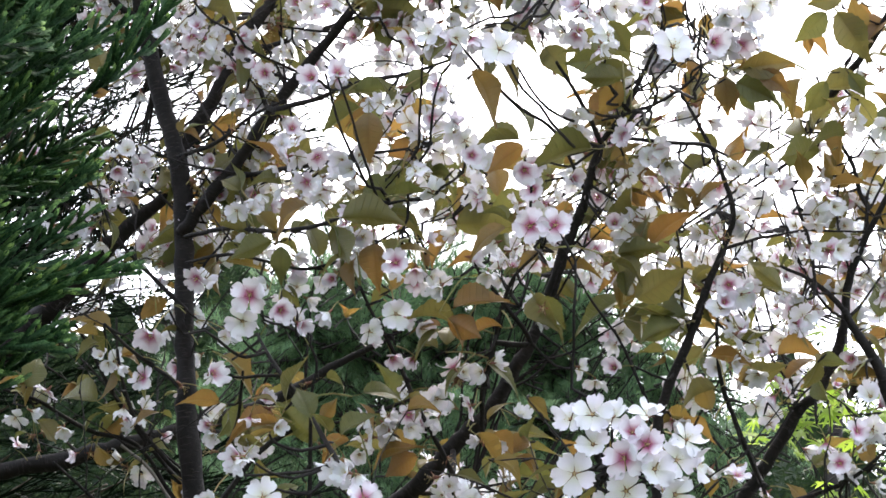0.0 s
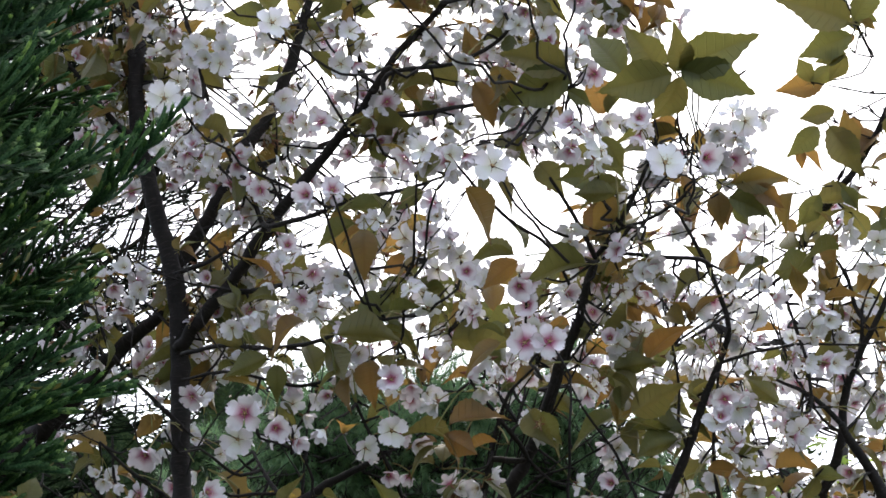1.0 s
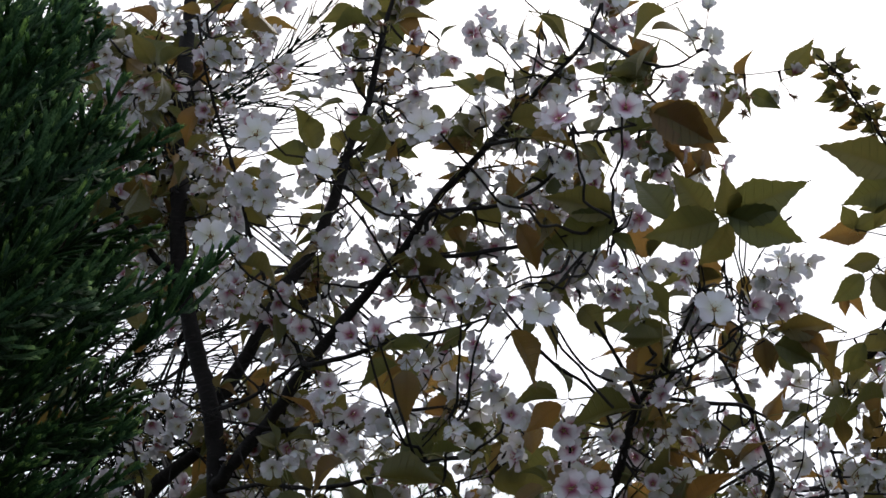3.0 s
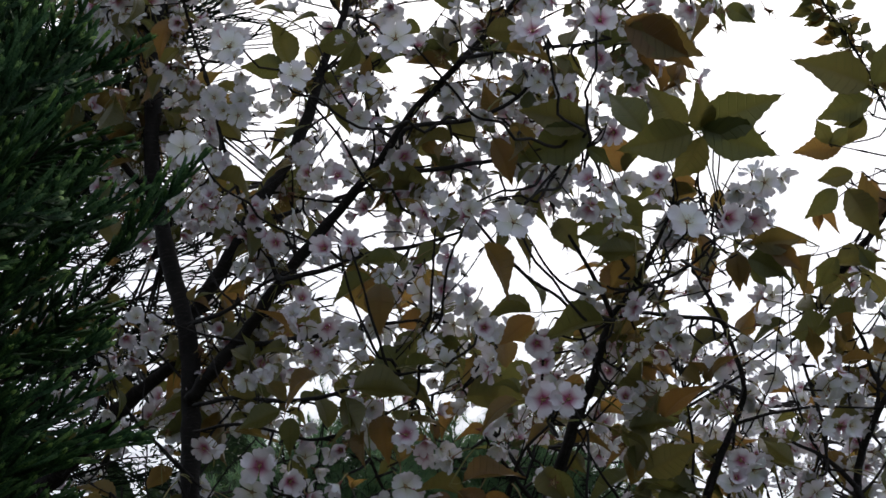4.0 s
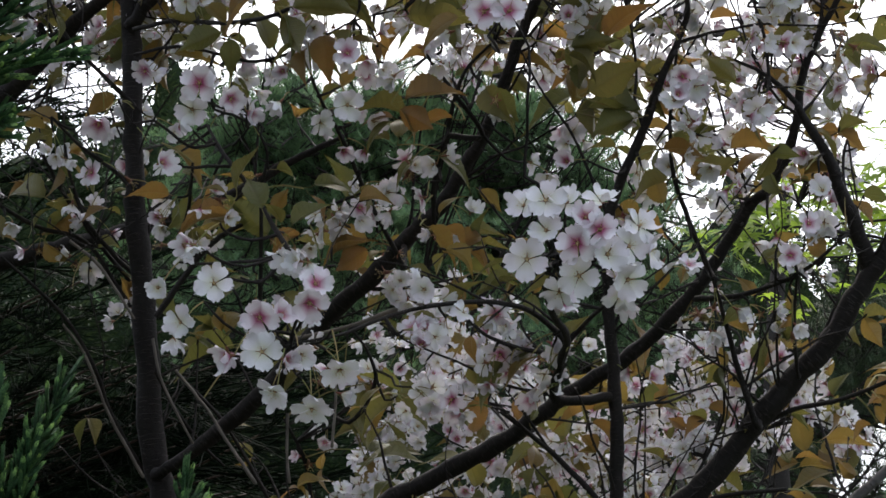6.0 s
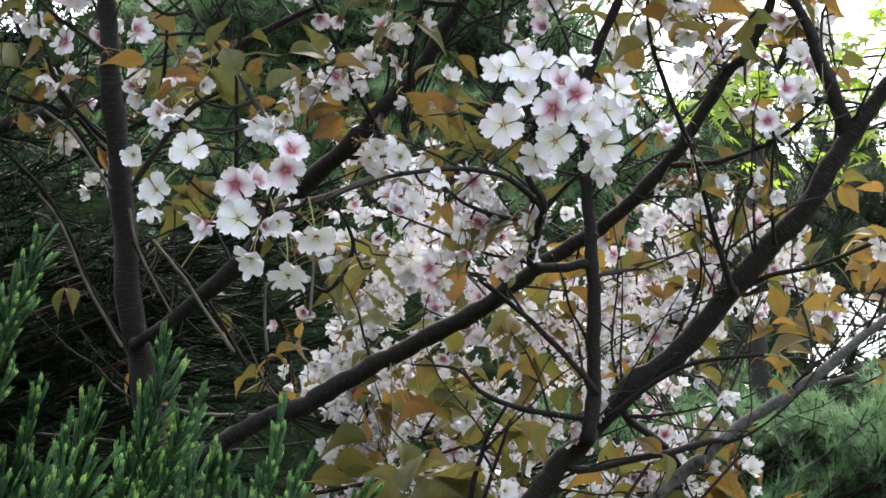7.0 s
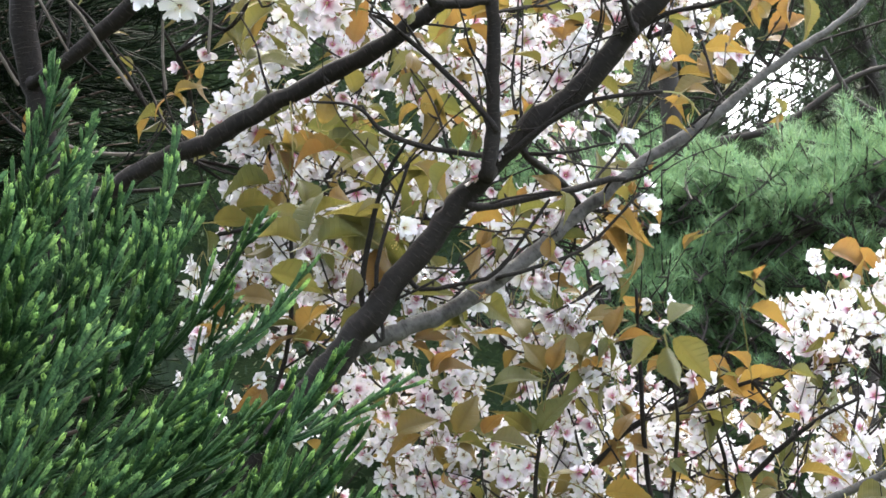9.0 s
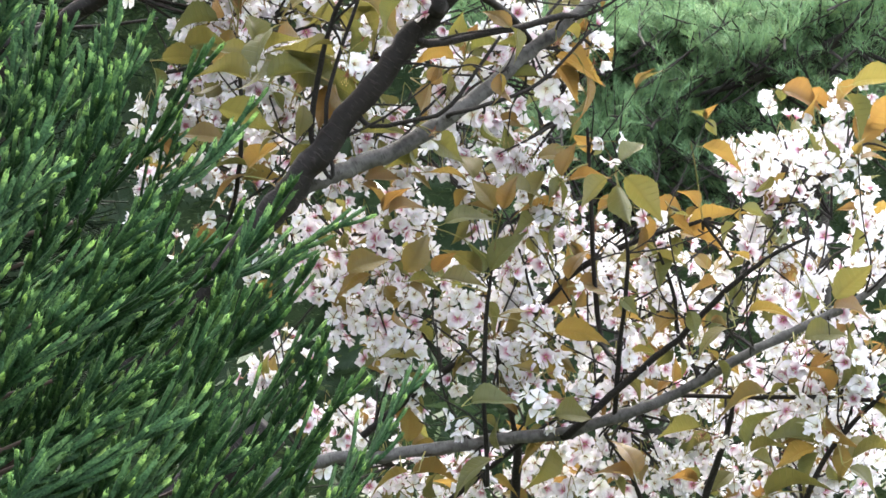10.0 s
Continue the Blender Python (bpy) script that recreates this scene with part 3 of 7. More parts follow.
SHOWN += [(-0.077, 2.067, 2.048, 0, -0.35, -1, 0, 1, 0), (-0.113, 2.061, 2.064, -0.3, -0.5, -0.9, 0, 0.95, 1), (-0.18, 2.086, 2.182, 0.2, -1, 0.1, 0, 1, 0), (-0.215, 2.113, 2.149, -0.4, -0.9, -0.3, 0, 0.9, 1), (-0.216, 2.205, 2.262, -0.7, -0.6, -0.3, 1, 1, 2), (-0.246, 2.167, 2.202, -0.2, -0.9, -0.2, 0, 0.8, 2), (0.194, 1.97, 2.216, -0.1, -1, 0.1, 1, 0.95, 2), (0.207, 1.963, 2.202, 0.1, -1, 0.05, 1, 0.95, 1), (0.186, 1.969, 2.19, -0.25, -1, -0.15, 1, 1.05, 1)]
SHOWN += [(0.138, 2.006, 2.185, -0.1, -1, -0.1, 0, 1.1, 0), (0.215, 1.979, 2.182, 0.15, -1, -0.1, 0, 1.05, 1), (0.188, 1.988, 2.163, -0.1, -0.9, -0.4, 0, 1.05, 0), (0.236, 1.994, 2.161, 0.25, -0.9, -0.4, 0, 1.05, 1), (0.158, 2.005, 2.246, -0.2, -1, 0.15, 0, 1.05, 0), (0.138, 2.027, 2.248, -0.6, -0.8, 0.2, 0, 0.95, 1), (0.212, 1.992, 2.24, 0.1, -0.7, 0.7, 0, 1, 1), (0.239, 2.003, 2.198, 0.4, -0.9, 0, 0, 1, 0), (0.25, 2.005, 2.219, 0.5, -0.8, 0.3, 0, 1, 1)]
SHOWN += [(0.26, 2.012, 2.196, 0.8, -0.6, 0, 0, 0.95, 1), (0.232, 2.027, 2.155, 0.2, -0.6, -0.8, 0, 0.9, 1), (0.159, 2.015, 2.218, -0.3, -0.9, 0.1, 0, 0.95, 1), (0.179, 2.005, 2.243, -0.2, -0.8, 0.5, 0, 0.95, 1), (0.329, 2.201, 2.237, 0.1, -0.5, 0.8, 1, 0.75, 1), (0.241, 2.048, 2.155, 0.1, -0.2, -1, 1, 0.9, 2), (0.174, 2.051, 2.165, -0.3, -0.6, -0.7, 0, 0.9, 1), (0.099, 2.019, 2.459, -0.15, -1, -0.2, 1, 1, 1), (0.124, 2.018, 2.459, 0.2, -1, -0.15, 1, 0.95, 1)]
SHOWN += [(-0.212, 2.196, 2.448, 0, -1, -0.1, 1, 1.1, 1), (-0.221, 2.214, 2.425, -0.1, -0.8, -0.6, 0, 1, 1), (-0.18, 2.223, 2.442, 0.3, -0.7, -0.5, 1, 1, 2), (-0.16, 2.239, 2.431, 0.6, -0.5, -0.7, 1, 0.9, 3), (-0.326, 2.227, 2.413, -0.2, -0.6, -0.7, 1, 1.1, 2), (-0.259, 2.25, 2.373, 0.7, -0.7, 0, 1, 1, 2), (-0.05, 2.334, 2.477, 0.1, -0.9, -0.2, 0, 1, 1), (0.004, 2.508, 2.583, 0, -0.7, 0.4, 0, 0.8, 1), (-0.05, 2.312, 2.534, 0, -0.9, -0.2, 1, 0.9, 1)]
SHOWN += [(0.1, 2.176, 2.596, 0.1, -0.8, -0.5, 1, 1, 2), (0.04, 2.17, 2.611, -0.1, -0.8, -0.3, 1, 0.8, 2), (-0.12, 2.217, 2.739, 0.3, -0.8, 0.2, 1, 0.95, 2), (-0.149, 2.217, 2.734, -0.3, -0.8, -0.2, 1, 0.95, 2), (0.067, 1.984, 2.65, 0.1, -1, 0.1, 0, 1.05, 0), (0.246, 1.928, 2.623, 0, -1, 0.1, 0, 1.1, 0), (0.29, 1.938, 2.635, 0.2, -0.8, -0.4, 1, 1, 2), (0.472, 2.348, 2.296, -0.1, -0.8, -0.3, 1, 0.75, 1), (0.491, 2.334, 2.331, 0.1, -0.8, -0.2, 1, 0.75, 1)]
SHOWN += [(-0.063, 1.931, 2.848, -0.1, -1, 0, 0, 1.05, 0), (0.093, 2.009, 2.909, -0.3, -0.8, 0.1, 1, 1, 1), (0.164, 1.956, 2.891, 0, -0.9, -0.1, 1, 1, 1), (-0.265, 2.096, 2.939, 0.2, -1, 0, 0, 1.1, 1), (-0.324, 2.196, 2.856, 0.1, -0.9, -0.2, 0, 1.1, 0), (0.115, 2.266, 2.641, 0, -0.8, -0.6, 1, 1, 2), (-0.185, 2.076, 2.888, 0.1, -0.9, 0.1, 0, 1, 0)]
SHOWN_AT = np.array([r[:3] for r in SHOWN])
SPRIG, BALL = np.array((-0.111, 2.068, 2.117)), np.array((0.203, 2.006, 2.202))


def sprig(tree, a, b, r0, r1):
    """A thin kinked twig from a to b."""
    n = max(1, int(np.linalg.norm(b - a) / 0.035))
    bend = 0.13 * np.linalg.norm(b - a)
    pts = [a] + [a + (b - a) * k / (n + 1) + NP.normal(0, 0.006, 3) - np.array((0, 0, bend * math.sin(math.pi * k / (n + 1)))) for k in range(1, n + 1)] + [b]
    way = smooth_path(pts, 2)
    tube(tree.twigs, way, np.linspace(r0, r1, len(way)), 5)
    return way


def shown_blossoms(tree):
    for x, y, z, fx, fy, fz, blush, size, shape in SHOWN:
        c, f = np.array((x, y, z)), np.array((fx, fy, fz)) + NP.normal(0, 0.06, 3)
        back = c - unit(f) * 0.02 + np.array((0, 0.01, 0.03))
        node, d = tree.nearest(back)
        hub = back + unit(node - back) * min(d, 0.015)
        if d > 0.03:
            sprig(tree, node, hub, 0.0024, 0.0014)
        stalk(tree, hub, c - unit(f) * 0.005, 0.0008)
        put_flower(tree, c, f, size, blush, shape, True)


def thicket(tree, rows):
    """Short flowering twigs at random within a box round x, y, z, half as wide and half as high as given."""
    for x, y, z, w, h, count, leafy in rows:
        left = [np.array((x + RNG.uniform(-w, w), y + RNG.uniform(-0.16, 0.22), z + RNG.uniform(-h, h))) for k in range(count)]
        while left:
            k = min(range(len(left)), key=lambda i: tree.nearest(left[i])[1])
            c = left.pop(k)
            node, d = tree.nearest(c)
            if d > 0.15:
                break
            hub = c + unit(node - c) * min(d, 0.03) + np.array((0, 0, 0.015))
            way = sprig(tree, node, hub, 0.002, 0.0012)
            tree.nodes += [tuple(p) for p in way[2:]]
            for j in range(RNG.choice((2, 3, 4, 5))):
                f = np.array((RNG.gauss(0, 0.85), RNG.gauss(-0.2, 0.7), RNG.gauss(-0.6, 0.55)))
                at = c + unit(f) * RNG.uniform(0.012, 0.034)
                stalk(tree, hub, at - unit(f) * 0.005, 0.0007)
                if RNG.random() < 0.15:
                    tree.spent.append((SPENT_SHAPE, facing(at, f, RNG.uniform(0, 6), RNG.uniform(0.9, 1.3))))
                else:
                    put_flower(tree, at, f, RNG.uniform(0.78, 1.0), int(RNG.random() < 0.3), RNG.choice((0, 1, 2, 2, 3, 3)))
            for j in range(RNG.choice((0, 1, 2, 3)) + leafy):
                g = RNG.uniform(0, 6.28)
                q = np.array((math.cos(g), RNG.uniform(-0.5, 0.5), math.sin(g)))
                put_leaf(tree, hub + unit(q) * 0.012, q, (RNG.gauss(0, 0.6), RNG.uniform(-0.9, 0.7), 0.7), RNG.uniform(0.05, 0.085), int(RNG.random() < 0.35), RNG.randrange(5))


def blades(tree, rows):
    """Broad leaves that hang with their undersides to the lawn: base of the blade, tip, tone, shape and a turn about the rib."""
    for x, y, z, u, v, w, tone, shape, turn in rows:
        a, b = np.array((x, y, z)), np.array((u, v, w))
        put_leaf(tree, a, b - a, (turn, -0.88, -0.4), np.linalg.norm(b - a) * 1.04, tone, shape)
        foot = a - (b - a) * 0.22
        node, far = tree.nearest(foot)
        if far > 0.05:
            sprig(tree, node, foot, 0.0013, 0.001)
        elif far > 0.006:
            stalk(tree, node, foot, 0.0011, 0.05)


def blossoms(tree, rows):
    """Umbels at x, y, z with a number of flowers each."""
    for x, y, z, n in rows:
        c = np.array((x, y, z))
        node, d = tree.nearest(c + np.array((0, 0, 0.03)))
        if d > 0.16:
            node = c + unit(node - c) * 0.16
        hub = c + unit(node - c) * min(d, 0.035) + NP.uniform(-0.006, 0.006, 3)
        if d > 0.03:
            sprig(tree, node, hub, 0.0022, 0.0013)
        n = int(n)
        if n == 1 and (np.linalg.norm(c - BALL) < 0.085 or np.linalg.norm(c - SPRIG) < 0.1 or np.linalg.norm(SHOWN_AT - c, axis=1).min() < 0.035):
            continue
        for k in range(n):
            if n == 1:
                at, f = c, np.array((RNG.gauss(0, 0.8), RNG.gauss(-0.35, 0.6), RNG.gauss(-0.6, 0.6)))
                shape = RNG.choice((0, 1, 2, 2, 3))
            else:
                o = np.array((RNG.gauss(0, 1), RNG.gauss(-0.3, 0.8), RNG.gauss(-0.2, 0.9)))
                at = c + unit(o) * RNG.uniform(0.012, 0.024)
                f = unit(o) + np.array((0, -0.45, -0.35)) + NP.normal(0, 0.25, 3)
                shape = RNG.choice((0, 1, 1, 2, 2, 3, 4))
            stalk(tree, hub, at - unit(f) * 0.005)
            put_flower(tree, at, f, RNG.uniform(0.8, 1.0) if n == 1 else RNG.uniform(0.75, 0.95), int(RNG.random() < 0.35), shape)


def foliage(tree, rows):
    """Leaves with the base of the blade at x, y, z, their bearing in degrees, length in centimetres, and tone."""
    for x, y, z, a, ln, tone in rows:
        a = radians(a)
        b = np.array((x, y, z))
        d = np.array((math.cos(a), RNG.uniform(-0.35, 0.25), math.sin(a)))
        nrm = np.array((RNG.gauss(0, 0.5), RNG.uniform(-1.0, 0.8), 0.65))
        put_leaf(tree, b, d, nrm, ln / 100, int(tone), RNG.randrange(5))
        for k in range(RNG.choice((0, 0, 1, 1, 2))):
            q = a + RNG.choice((-1, 1)) * RNG.uniform(0.5, 1.5)
            foot = b - unit(d) * 0.22 * ln / 100
            put_leaf(tree, foot + np.array((math.cos(q), RNG.uniform(0, 0.6), math.sin(q))) * 0.012, (math.cos(q), RNG.uniform(-0.3, 0.5), math.sin(q)), (RNG.gauss(0, 0.6), RNG.uniform(-1.0, 0.8), 0.65), ln / 100 * RNG.uniform(0.6, 0.95), int(tone) if RNG.random() < 0.7 else 1 - int(tone), RNG.randrange(5))
        foot = b - unit(d) * 0.22 * ln / 100
        node, far = tree.nearest(foot)
        if 0.01 < far < 0.17:
            stalk(tree, node, foot, 0.0011, 0.08)


def crown(tree, rows):
    """Loose balls of umbels, young leaves and bare twigs round x, y, z within a radius."""
    for x, y, z, r in rows:
        c = np.array((x, y, z))
        foot, _ = tree.nearest(c)
        for k in range(5):
            e = c + NP.normal(0, 0.75, 3) * r * np.array((1, 0.8, 1))
            q = (foot + e) / 2 + NP.normal(0, 0.2, 3) * r
            path = smooth_path([foot, q, e], 4)
            tube(tree.twigs, path, np.linspace(0.0028, 0.0012, len(path)), 5)
            tree.nodes += [tuple(p) for p in path[3:]]
        for k in range(max(3, int(r * r * 3300))):
            o = NP.normal(0, 0.55, 3) * r * np.array((1, 1.6, 1))
            p = c + o
            n = RNG.choice((2, 3, 3, 4))
            hub = p + np.array((0, 0, 0.028))
            for j in range(n):
                f = np.array((RNG.gauss(0, 0.8), RNG.gauss(-0.55, 0.7), RNG.gauss(0.0, 0.7)))
                at = p + unit(f) * RNG.uniform(0.012, 0.024)
                stalk(tree, hub, at - unit(f) * 0.005, 0.0006)
                put_flower(tree, at, f, RNG.uniform(0.7, 0.95), int(RNG.random() < 0.28), RNG.choice((0, 1, 1, 2, 2, 3, 4)))
            if RNG.random() < 0.42:
                a = RNG.uniform(0, 6.28)
                put_leaf(tree, p, (math.cos(a), RNG.uniform(-0.6, 0.3), math.sin(a)), (RNG.gauss(0, 0.6), RNG.uniform(-1.0, 0.7), 0.6), RNG.uniform(0.035, 0.065), int(RNG.random() < 0.38), RNG.randrange(5))


def spurs(tree, rows, every, leafy, drop=0.6, most=7.0):
    """Short flowering spurs along the thinner parts of a limb, hanging a little."""
    path = smooth_path(np.asarray(rows, float), 6)
    run, gap = 0.0, every * RNG.uniform(0.3, 1.0)
    for a, b in zip(path[:-1], path[1:]):
        run += float(np.linalg.norm(b[:3] - a[:3]))
        if run < gap or b[3] > most:
            continue
        run, gap = 0.0, every * RNG.uniform(0.6, 1.5)
        # an airy stretch with hardly a spur on it
        if tree is cherry and -0.17 < b[0] < 0.02 and 2.85 < b[2] < 3.15 and 0.5 < (b[2] - 1.6) / b[1] < 0.555:
            continue
        o = np.array((RNG.gauss(0, 0.9), RNG.gauss(0.5 + 0.12 * b[3], 0.5), RNG.gauss(-drop, 0.6)))
        c = b[:3] + unit(o) * RNG.uniform(0.025, 0.06)
        tube(tree.twigs, smooth_path([b[:3], (b[:3] * 0.7 + c * 0.3) + NP.normal(0, 0.004, 3), (b[:3] + c) / 2], 3), np.linspace(0.0022, 0.0014, 7), 5)
        hub = (b[:3] + c) / 2
        lower = tree is cherry and b[2] < 2.78
        for k in range(RNG.choice((1, 2, 3, 3) if lower else (2, 3, 3, 4))):
            f = np.array((RNG.gauss(0, 0.75), RNG.gauss(-0.25, 0.7), RNG.gauss(-0.55, 0.6)))
            at = c + unit(f) * RNG.uniform(0.01, 0.028)
            stalk(tree, hub, at - unit(f) * 0.005, 0.0006)
            if RNG.random() < 0.2:
                tree.spent.append((SPENT_SHAPE, facing(at, f, RNG.uniform(0, 6), RNG.uniform(0.9, 1.3))))
            else:
                put_flower(tree, at, f, RNG.uniform(0.72, 0.95), int(RNG.random() < 0.32), RNG.choice((0, 1, 2, 2, 3, 3, 4)))
        for k in range(2):
            if RNG.random() < leafy * (0.75 if lower else 1.0):
                g = RNG.uniform(0, 6.28)
                x = np.array((math.cos(g), RNG.uniform(-0.6, 0.5), math.sin(g)))
                put_leaf(tree, hub + unit(x) * 0.012, x, (RNG.gauss(0, 0.6), RNG.uniform(-0.9, 0.7), 0.7), RNG.uniform(0.035, 0.068), int(RNG.random() < 0.3), RNG.randrange(5))


def shoots(tree, rows, every, low):
    """Slender side shoots above the height low, each with its spurs."""
    path = smooth_path(np.asarray(rows, float), 6)
    run = 0.0
    for a, b in zip(path[:-1], path[1:]):
        run += float(np.linalg.norm(b[:3] - a[:3]))
        if run < every or b[2] < low:
            continue
        run = 0.0
        t = unit(b[:3] - a[:3])
        o = unit(NP.normal(0, 1, 3) * np.array((1, 0.3, 0.8)) + np.array((0, 0.75, 0)))
        d = unit(t * 0.7 + o)
        ln = RNG.uniform(0.08, 0.17)
        q = [b[:3] + d * ln * u + np.array((0, 0, 0.25 * ln * u * u)) + NP.normal(0, 0.006, 3) * u for u in (0, 0.35, 0.7, 1.0)]
        r0 = min(2.2, b[3] * 0.5)
        twig = [(*p, r0 * (1 - 0.5 * k / 3)) for k, p in enumerate(q)]
        limb(tree, "dead_shoot", twig)
        spurs(tree, twig, 0.035, 0.7)


def whips(tree, rows, every, low, high):
    """Long thin bare twigs that rise from a limb, kinked at their buds."""
    path = smooth_path(np.asarray(rows, float), 6)
    run, gap = 0.0, every * RNG.random()
    for a, b in zip(path[:-1], path[1:]):
        run += float(np.linalg.norm(b[:3] - a[:3]))
        if run < gap or not low < b[2] < high:
            continue
        run, gap = 0.0, every * RNG.uniform(0.6, 1.4)
        t = unit(b[:3] - a[:3])
        d = unit(t * 0.4 + np.array((RNG.gauss(0, 0.7), RNG.gauss(0.15, 0.35), RNG.uniform(-0.1, 1.0))))
        for fork in range(RNG.choice((1, 2, 2))):
            q, row = b[:3].copy(), []
            count = RNG.randrange(4, 9)
            r0 = min(2.4, b[3] * 0.55) * (1 - 0.25 * fork)
            way = unit(d + NP.normal(0, 0.45 * fork, 3))
            for k in range(count):
                row.append((*q, r0 * (1 - 0.62 * k / (count - 1))))
                way = unit(way + NP.normal(0, 0.16, 3) + np.array((0, 0, 0.05)))
                q = q + way * RNG.uniform(0.03, 0.05)
            limb(tree, "dead_whip", row)
            for k in range(1, count):
                e = np.array(row[k][:3])
                o = unit(NP.normal(0, 1, 3)) * RNG.uniform(0.006, 0.018)
                tube(tree.twigs, [e, e + o * 0.6, e + o], [0.0013, 0.0016, 0.0006], 5)
            e = np.array(row[-1][:3])
            for k in range(RNG.choice((0, 1, 2, 3))):
                g = RNG.uniform(0, 6.28)
                put_leaf(tree, e, (math.cos(g), RNG.uniform(-0.6, 0.5), math.sin(g)), (RNG.gauss(0, 0.6), RNG.uniform(-0.9, 0.7), 0.7), RNG.uniform(0.025, 0.05), int(RNG.random() < 0.5), RNG.randrange(5))


def finish_cherry(tree):
    if tree.spent:
        part("spent_calyx", to_mesh("spent_calyx", joined(tree.spent), [FRESH, CALYX, STAMEN]), tree.ob, kind="stuff")
    part("fine_twig", to_mesh("fine_twig", tree.twigs.arrays(), [tree.bark]), tree.ob, kind="stuff")
    part("flower_stalk", to_mesh("flower_stalk", tree.stalks.arrays(), [STALK]), tree.ob, kind="stuff")
    for k, mat in ((0, FRESH), (1, BLUSH)):
        if tree.extra_flowers[k]:
            part("more_blossom", to_mesh("more_blossom", joined(tree.extra_flowers[k]), [mat, CALYX, STAMEN]), tree.ob, kind="stuff")
    for k, mat in ((0, OLIVE), (1, BRONZE)):
        if tree.extra_leaves[k]:
            part("small_leaf", to_mesh("small_leaf", joined(tree.extra_leaves[k]), [mat, STALK]), tree.ob, kind="stuff")


def bough(tree, e, thick, reach, fronds):
    """A cedar bough from the trunk to its tip e, feathered with fronds that sweep outward."""
    near = tree is cedar
    root = np.asarray(tree.ob.location)
    e = np.array(e, float)
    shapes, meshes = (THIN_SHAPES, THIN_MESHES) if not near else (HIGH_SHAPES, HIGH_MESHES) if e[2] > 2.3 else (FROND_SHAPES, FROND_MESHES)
    e -= unit(np.array((e[0] - root[0], e[1] - root[1], 0.0))) * reach
    if near:
        e[2] -= 0.03 if e[2] > 2.3 else 0.13
    start = np.array((root[0], root[1], e[2] - (RNG.uniform(-0.15, 0.1) if near and e[2] > 2.3 else RNG.uniform(0.1, 0.4))))
    mid = (start + e) / 2 + np.array((0, 0, -0.06)) + NP.normal(0, 0.03, 3)
    path = smooth_path([start, mid, e], 8)
    g = Geo()
    tube(g, path[:-1], np.linspace(thick, 0.002, len(path) - 1), 6)
    stem = part("bough", to_mesh("bough", g.arrays(), [CEDAR_BARK]), tree.ob)
    n = len(path)
    for q in range(fronds):
        i = min(n - 2, int(n * (0.45 + 0.55 * (q + 0.5) / fronds)))
        along = unit(path[i + 1] - path[i])
        sd = (1 if q % 2 else -1) * RNG.uniform(0.2, 0.75)
        side = unit(np.cross(along, (0, 0, 1)))
        lift = (RNG.uniform(0.3, 1.3) if 1.72 < e[2] < 2.2 else RNG.uniform(-0.1, 0.75) if e[2] < 2.2 else RNG.uniform(-0.3, 0.35) if e[2] < 2.5 else RNG.uniform(0.2, 1.1)) if near else RNG.uniform(-0.9, -0.1)
        x = unit(along + side * sd + np.array((0, -0.12, lift)))
        z = unit(np.array((0, 0, 1)) - 0.3 * along + NP.normal(0, 0.3, 3))
        y = unit(np.cross(z, x))
        j = RNG.randrange(len(shapes))
        m = basis(x, y, np.cross(x, y), path[i] + (path[i + 1] - path[i]) * RNG.random(), RNG.uniform(0.7, 1.0))
        if tree.fronds < 300:
            tree.fronds += 1
            sub_part("frond", meshes[j], stem, m)
        else:
            tree.extra_fronds.append((shapes[j], m))


def boughs(tree, tips):
    for k, tip in enumerate(tips):
        if tree is cedar:
            bough(tree, tip, 0.011, 0.14 if tip[2] > 2.55 else 0.14 if tip[2] > 2.3 else 0.08, 7 if tip[2] > 2.55 else 5 if tip[2] > 2.3 else 12)
        else:
            bough(tree, tip, 0.009, 0.12, 7)


def trunk(tree_ob, path, radii, mat, name="trunk"):
    g = Geo()
    p = smooth_path([(*a, r) for a, r in zip(path, radii)], 6)
    tube(g, p[:, :3], p[:, 3] * (1 + NP.uniform(-0.05, 0.05, len(p))), 12, 0, 0.06, RNG)
    part(name, to_mesh(name, g.arrays(), [mat]), tree_ob)


# ---- ground ----
def ground_sheet():
    n = 60
    ax = np.sign(np.linspace(-1, 1, n)) * np.abs(np.linspace(-1, 1, n)) ** 3 * 900
    v = np.array([(x, y, 0.12 * math.sin(x * 0.21) * math.sin(y * 0.17 + 1) + 0.05 * math.sin(x * 0.9 + y * 0.7) - 0.05) for y in ax for x in ax])
    f = []
    for j in range(n - 1):
        for i in range(n - 1):
            a = j * n + i
            f += [(a, a + 1, a + n + 1), (a, a + n + 1, a + n)]
    me = to_mesh("ground", (v, np.array(f), v[:, :2].copy(), np.zeros(len(f), int)), [GRASS])
    tagged(new("ground", me), "rough grassy ground under the trees", "ground", kind="structure")


ground_sheet()

# ---- the flowering cherry and the one behind it ----
cherry = Tree(thing("cherry_tree", -0.38, 2.95, 0.0, "flowering cherry with white and pink blossom and bronze leaves", "tree"), BARK)
cherry_behind = Tree(thing("cherry_tree", 0.55, 3.7, 0.0, "dense white-flowered cherry growing behind the first one", "tree"), BARK)
trunk(cherry.ob, [(-0.38, 2.97, 0.0), (-0.4, 2.97, 0.7), (-0.36, 2.95, 1.4)], [0.06, 0.045, 0.026], BARK)
trunk(cherry.ob, [(-0.36, 2.9, -0.02), (-0.3, 2.82, 0.6), (-0.16, 2.74, 1.2), (0.06, 2.7, 1.45)], [0.07, 0.055, 0.045, 0.03], BARK)
